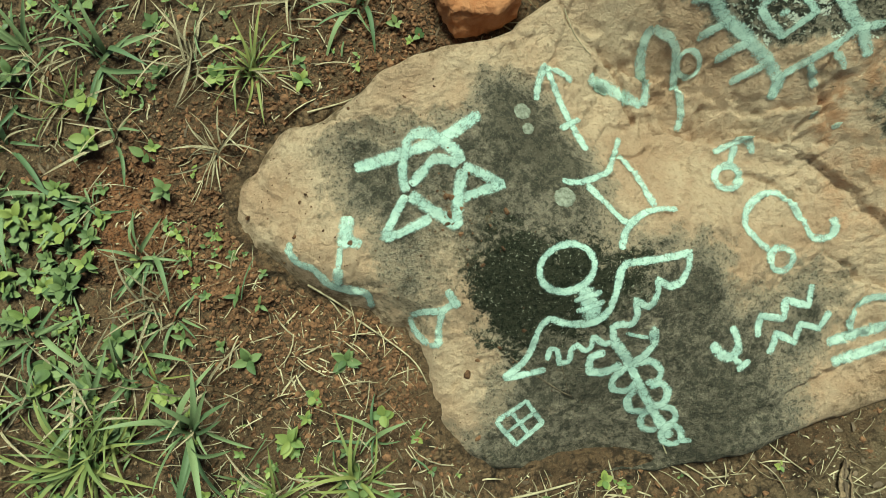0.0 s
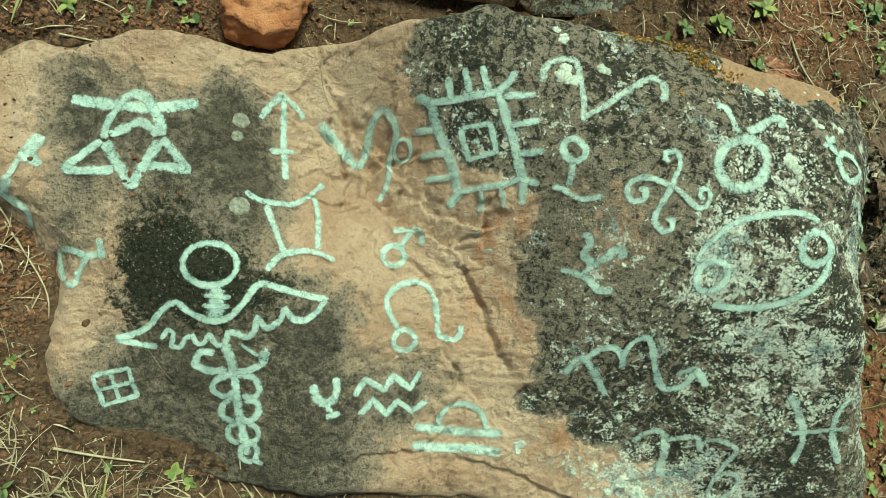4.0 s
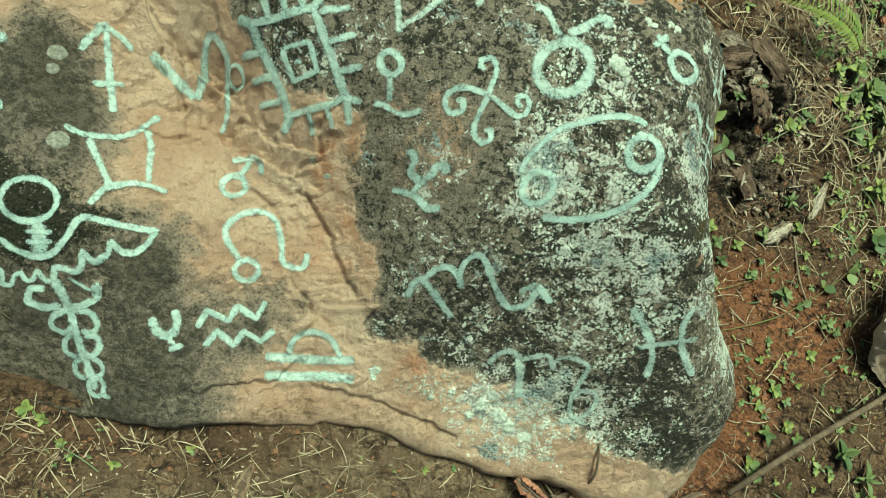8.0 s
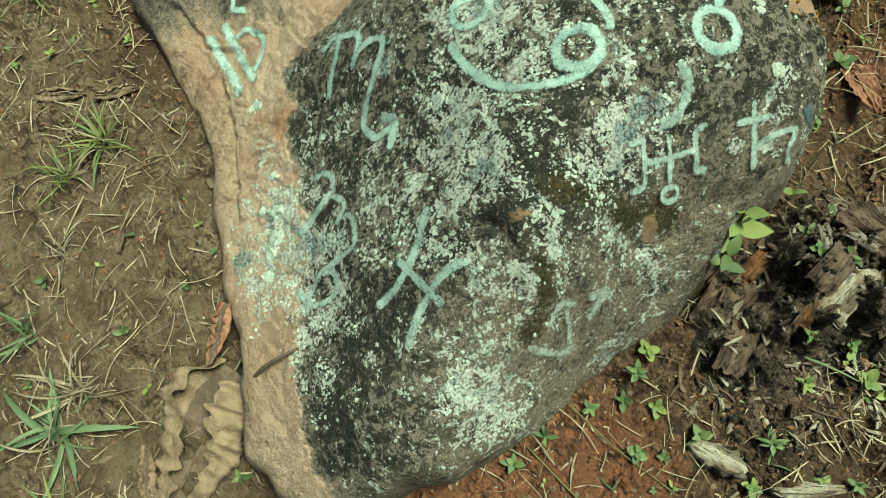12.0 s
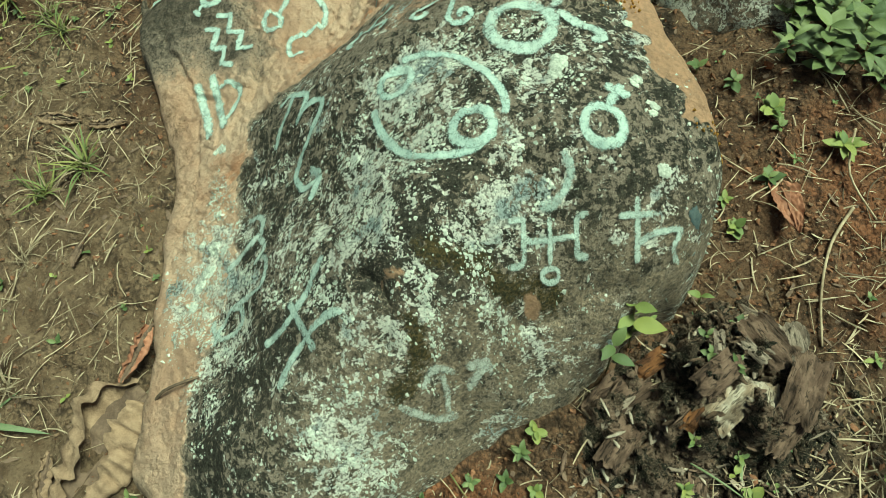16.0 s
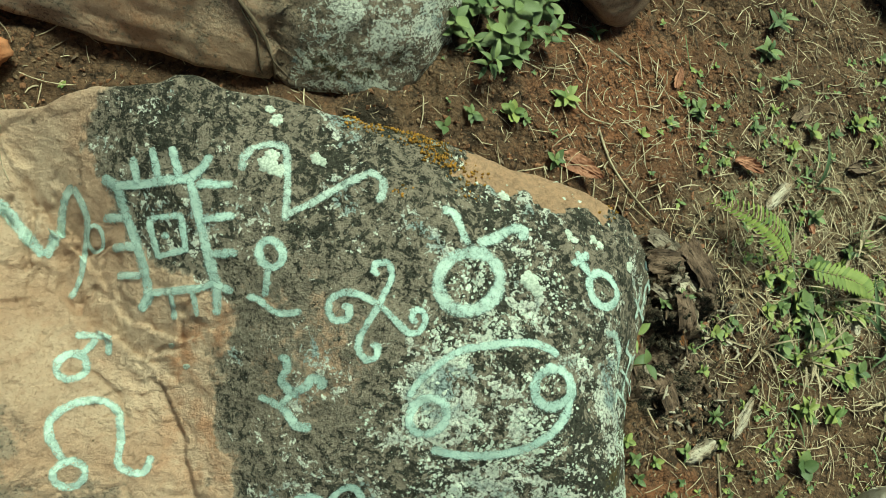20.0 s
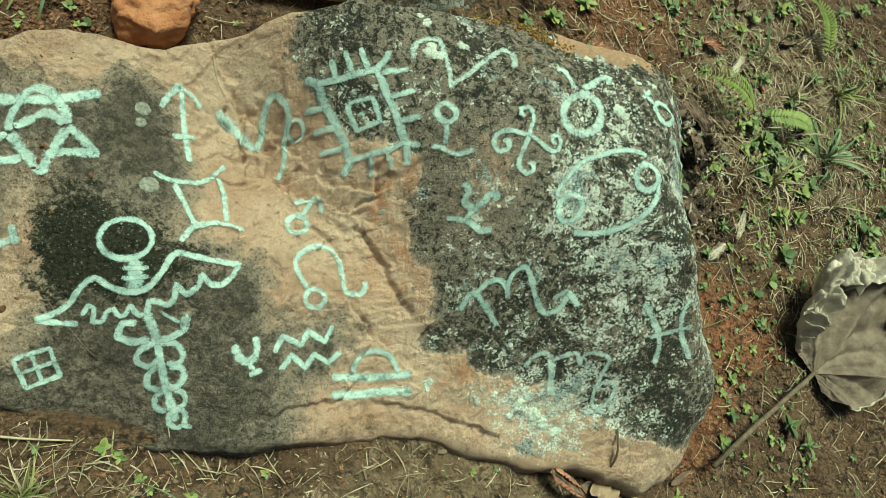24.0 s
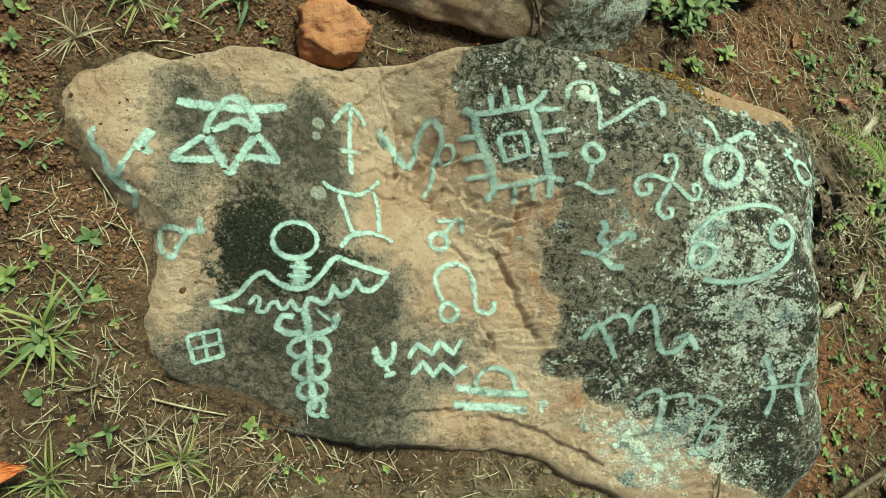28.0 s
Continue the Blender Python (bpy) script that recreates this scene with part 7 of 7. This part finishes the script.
def sprouts(name, label, count, rule, small, large, material):
    """Seedlings of two to five tiny leaves each."""
    x, y = spots(count, rule)
    n = len(x)
    leaves = seeds.integers(2, 6, n)
    x, y, first = np.repeat(x, leaves), np.repeat(y, leaves), np.repeat(seeds.uniform(0, 6.28, n), leaves)
    size = np.repeat(seeds.uniform(small, large, n), leaves) * seeds.uniform(0.7, 1.2, len(x))
    yaw = first + np.arange(len(x)) * 2.4
    turns = turned(yaw, seeds.uniform(0.05, 0.6, len(x)), seeds.normal(0, 0.2, len(x)), size[:, None] * np.ones(3))
    places = np.stack([x, y, surface(x, y) + 0.35 * size], -1)
    return tagged(new(name, stamp(name, tiny, tiny_faces, turns, places, material)), label, "plant", kind="stuff")


weedy = lambda x, y: np.clip(0.45 + 1.8 * layered(x, y, 0.16, 171, 3), 0, 1.5) * np.clip(0.02 + 0.8 * around(x, y, -1.45, 0.35, 0.35) + 0.3 * around(x, y, -1.2, 0.0, 0.35) + 0.12 * around(x, y, -0.6, -0.45, 0.35) + 0.6 * around(x, y, 1.85, 0.6, 0.45) + 0.35 * around(x, y, 1.95, 1.2, 0.4) + 0.6 * around(x, y, 1.55, -0.3, 0.25) + 0.04 * around(x, y, 1.2, 1.0, 0.4) + 0.5 * around(x, y, 2.3, 0.4, 0.6) + 0.3 * around(x, y, -1.3, 0.9, 0.35), 0, 1)
sprouts("seedlings", "carpet of tiny green seedlings", 13000, lambda x, y: off_rock(x, y) * weedy(x, y), 0.006, 0.018, GREEN)
sprouts("pale_seedlings", "carpet of tiny yellow-green seedlings", 9000, lambda x, y: off_rock(x, y) * weedy(x, y), 0.006, 0.02, YOUNG)
litter("grass_litter", "fine green grass blades between the weeds", 3600, lambda x, y: off_rock(x, y) * weedy(x, y), (0.03, 0.12), (0.002, 0.005), GRASS, 0.5, 0.004)

# ---- lichen and moss on the boulder ----
fx, fy = spots(120000, lambda x, y: (inside(x, y, FOOT) > 0.01) * np.clip(0.9 * (lichen_amount(x, y) - 0.15) * (0.05 + 2.2 * np.clip(layered(x, y, 0.045, 91, 4) - 0.1, 0, 1)), 0, 1), (-0.1, -0.58), (1.22, 0.78))
fn = len(fx)
e = 0.004
gx0, gy0 = (rock_height(fx + e, fy) - rock_height(fx - e, fy)) / (2 * e), (rock_height(fx, fy + e) - rock_height(fx, fy - e)) / (2 * e)
tilt = np.stack([np.stack([np.ones(fn), np.zeros(fn), gx0], -1), np.stack([np.zeros(fn), np.ones(fn), gy0], -1)], 1)
disc = np.array([(np.cos(a) * r, np.sin(a) * r, 0.0) for a, r in zip(np.linspace(0, 2 * np.pi, 8)[:-1], (1, 0.75, 1.1, 0.8, 1.15, 0.7, 0.95))] + [(0, 0, 0.35)])
disc_faces = [[i, (i + 1) % 7, 7] for i in range(7)]
fsize = 0.0008 + 0.0036 * seeds.random(fn) ** 5
spin = seeds.uniform(0, 6.28, fn)
flat = np.einsum("nk,nkj->nj", np.stack([np.cos(spin), np.sin(spin)], -1), tilt), np.einsum("nk,nkj->nj", np.stack([-np.sin(spin), np.cos(spin)], -1), tilt)
turns = np.stack([flat[0] * fsize[:, None], flat[1] * fsize[:, None] * seeds.uniform(0.6, 1.2, (fn, 1)), np.stack([-gx0, -gy0, np.ones(fn)], -1) * 0.0022], -1)
flecks = part("lichen_fleck_scatter", stamp("lichen_fleck_scatter", disc, disc_faces, turns, np.stack([fx, fy, rock_height(fx, fy) + 0.0007], -1), CRUST), boulder, "white lichen flecks")
tagged(flecks, kind="stuff")


def crust(x, y, r, material=CRUST):
    """A raised, lobed patch of lichen."""
    rng = np.random.default_rng(int(1000 * (x + y + 3)))
    rings, sides, verts, faces = 7, 36, [], []
    a = np.linspace(0, 2 * np.pi, sides, endpoint=False)
    lobes = 1 + (0.35 if material == GREY_CRUST else 1.0) * (0.10 * np.sin(2 * a + rng.uniform(0, 6)) + 0.09 * np.sin(5 * a + rng.uniform(0, 6)) + 0.09 * np.sin(11 * a + rng.uniform(0, 6)) + 0.05 * rng.standard_normal(sides))
    for k in range(rings):
        q = (k + 0.3) / (rings - 0.7)
        px, py = x + 0.88 * r * q * lobes * np.cos(a), y + 0.88 * r * q * lobes * np.sin(a)
        verts += np.stack([px, py, rock_height(px, py) + 0.0022 + (0.0014 * (1 - q**3) * (0.6 + 0.6 * rng.random(sides)) if k < rings - 1 else -0.001)], -1).tolist()
    for k in range(rings - 1):
        for n in range(sides):
            m = (n + 1) % sides
            faces.append((k * sides + n, k * sides + m, (k + 1) * sides + m, (k + 1) * sides + n))
    faces.append(tuple(range(sides))[::-1])
    return part("lichen_crust", mesh_from("lichen_crust", verts, faces, material), boulder, {"white_lichen": "", "slate_blue_chip": "slate-blue chipped spot"}.get(material.name, "round grey lichen spot"))


for x, y, r in ((0.238, 0.595, 0.020), (0.26, 0.587, 0.015), (0.242, 0.615, 0.014), (0.32, 0.622, 0.013), (0.332, 0.617, 0.009), (0.311, -0.221, 0.015), (0.309, -0.238, 0.009), (0.905, -0.042, 0.006), (0.129, 0.26, 0.006),
                (0.164, 0.225, 0.007), (0.801, 0.563, 0.011), (0.811, 0.552, 0.009), (0.857, 0.566, 0.010), (0.870, 0.556, 0.009), (0.958, 0.535, 0.013), (0.576, -0.292, 0.018), (0.599, -0.268, 0.014), (0.221, 0.708, 0.010),
                (0.237, 0.688, 0.014), (0.671, 0.615, 0.012), (0.725, 0.455, 0.020), (0.74, 0.44, 0.015), (0.625, -0.32, 0.022), (0.65, -0.345, 0.018), (0.55, -0.32, 0.012), (0.50, -0.26, 0.010), (0.45, -0.28, 0.008), (0.69, -0.37, 0.016)):
    crust(x, y, r)
for x, y, r in ((-0.429, 0.444, 0.020), (-0.431, 0.405, 0.014), (-0.405, 0.251, 0.024)):
    crust(x, y, r, GREY_CRUST)
crust(1.031, 0.562, 0.013, SLATE)

tuft_v = np.array([(np.cos(a) * w, np.sin(a) * w, z) for z, w in ((0, 0.35), (0.6, 0.45), (1.0, 0.05)) for a in (0, 2.1, 4.2)])
tuft_f = [[3 * k + n, 3 * k + (n + 1) % 3, 3 * k + 3 + (n + 1) % 3, 3 * k + 3 + n] for k in range(2) for n in range(3)]
mx, my = spots(9000, lambda x, y: smooth(0.040, 0.005, along(x, y, [(0.37, 0.745), (0.43, 0.725), (0.50, 0.70), (0.56, 0.675)]) + 0.02 * soft_noise(x, y, 0.025, 95)) + 0.5 * around(x, y, 0.60, 0.635, 0.03) + 0.4 * around(x, y, 0.93, 0.665, 0.03) + 0.25 * around(x, y, 0.475, 0.575, 0.014), (0.3, 0.5), (1.0, 0.8))
mn = len(mx)
moss = part("moss", stamp("moss", tuft_v, tuft_f, turned(seeds.uniform(0, 6.28, mn), seeds.normal(0, 0.5, mn), seeds.normal(0, 0.5, mn), seeds.uniform(0.003, 0.008, (mn, 1)) * np.ones(3)), np.stack([mx, my, rock_height(mx, my)], -1), MOSS), boulder, "orange-brown moss")
tagged(moss, kind="stuff")
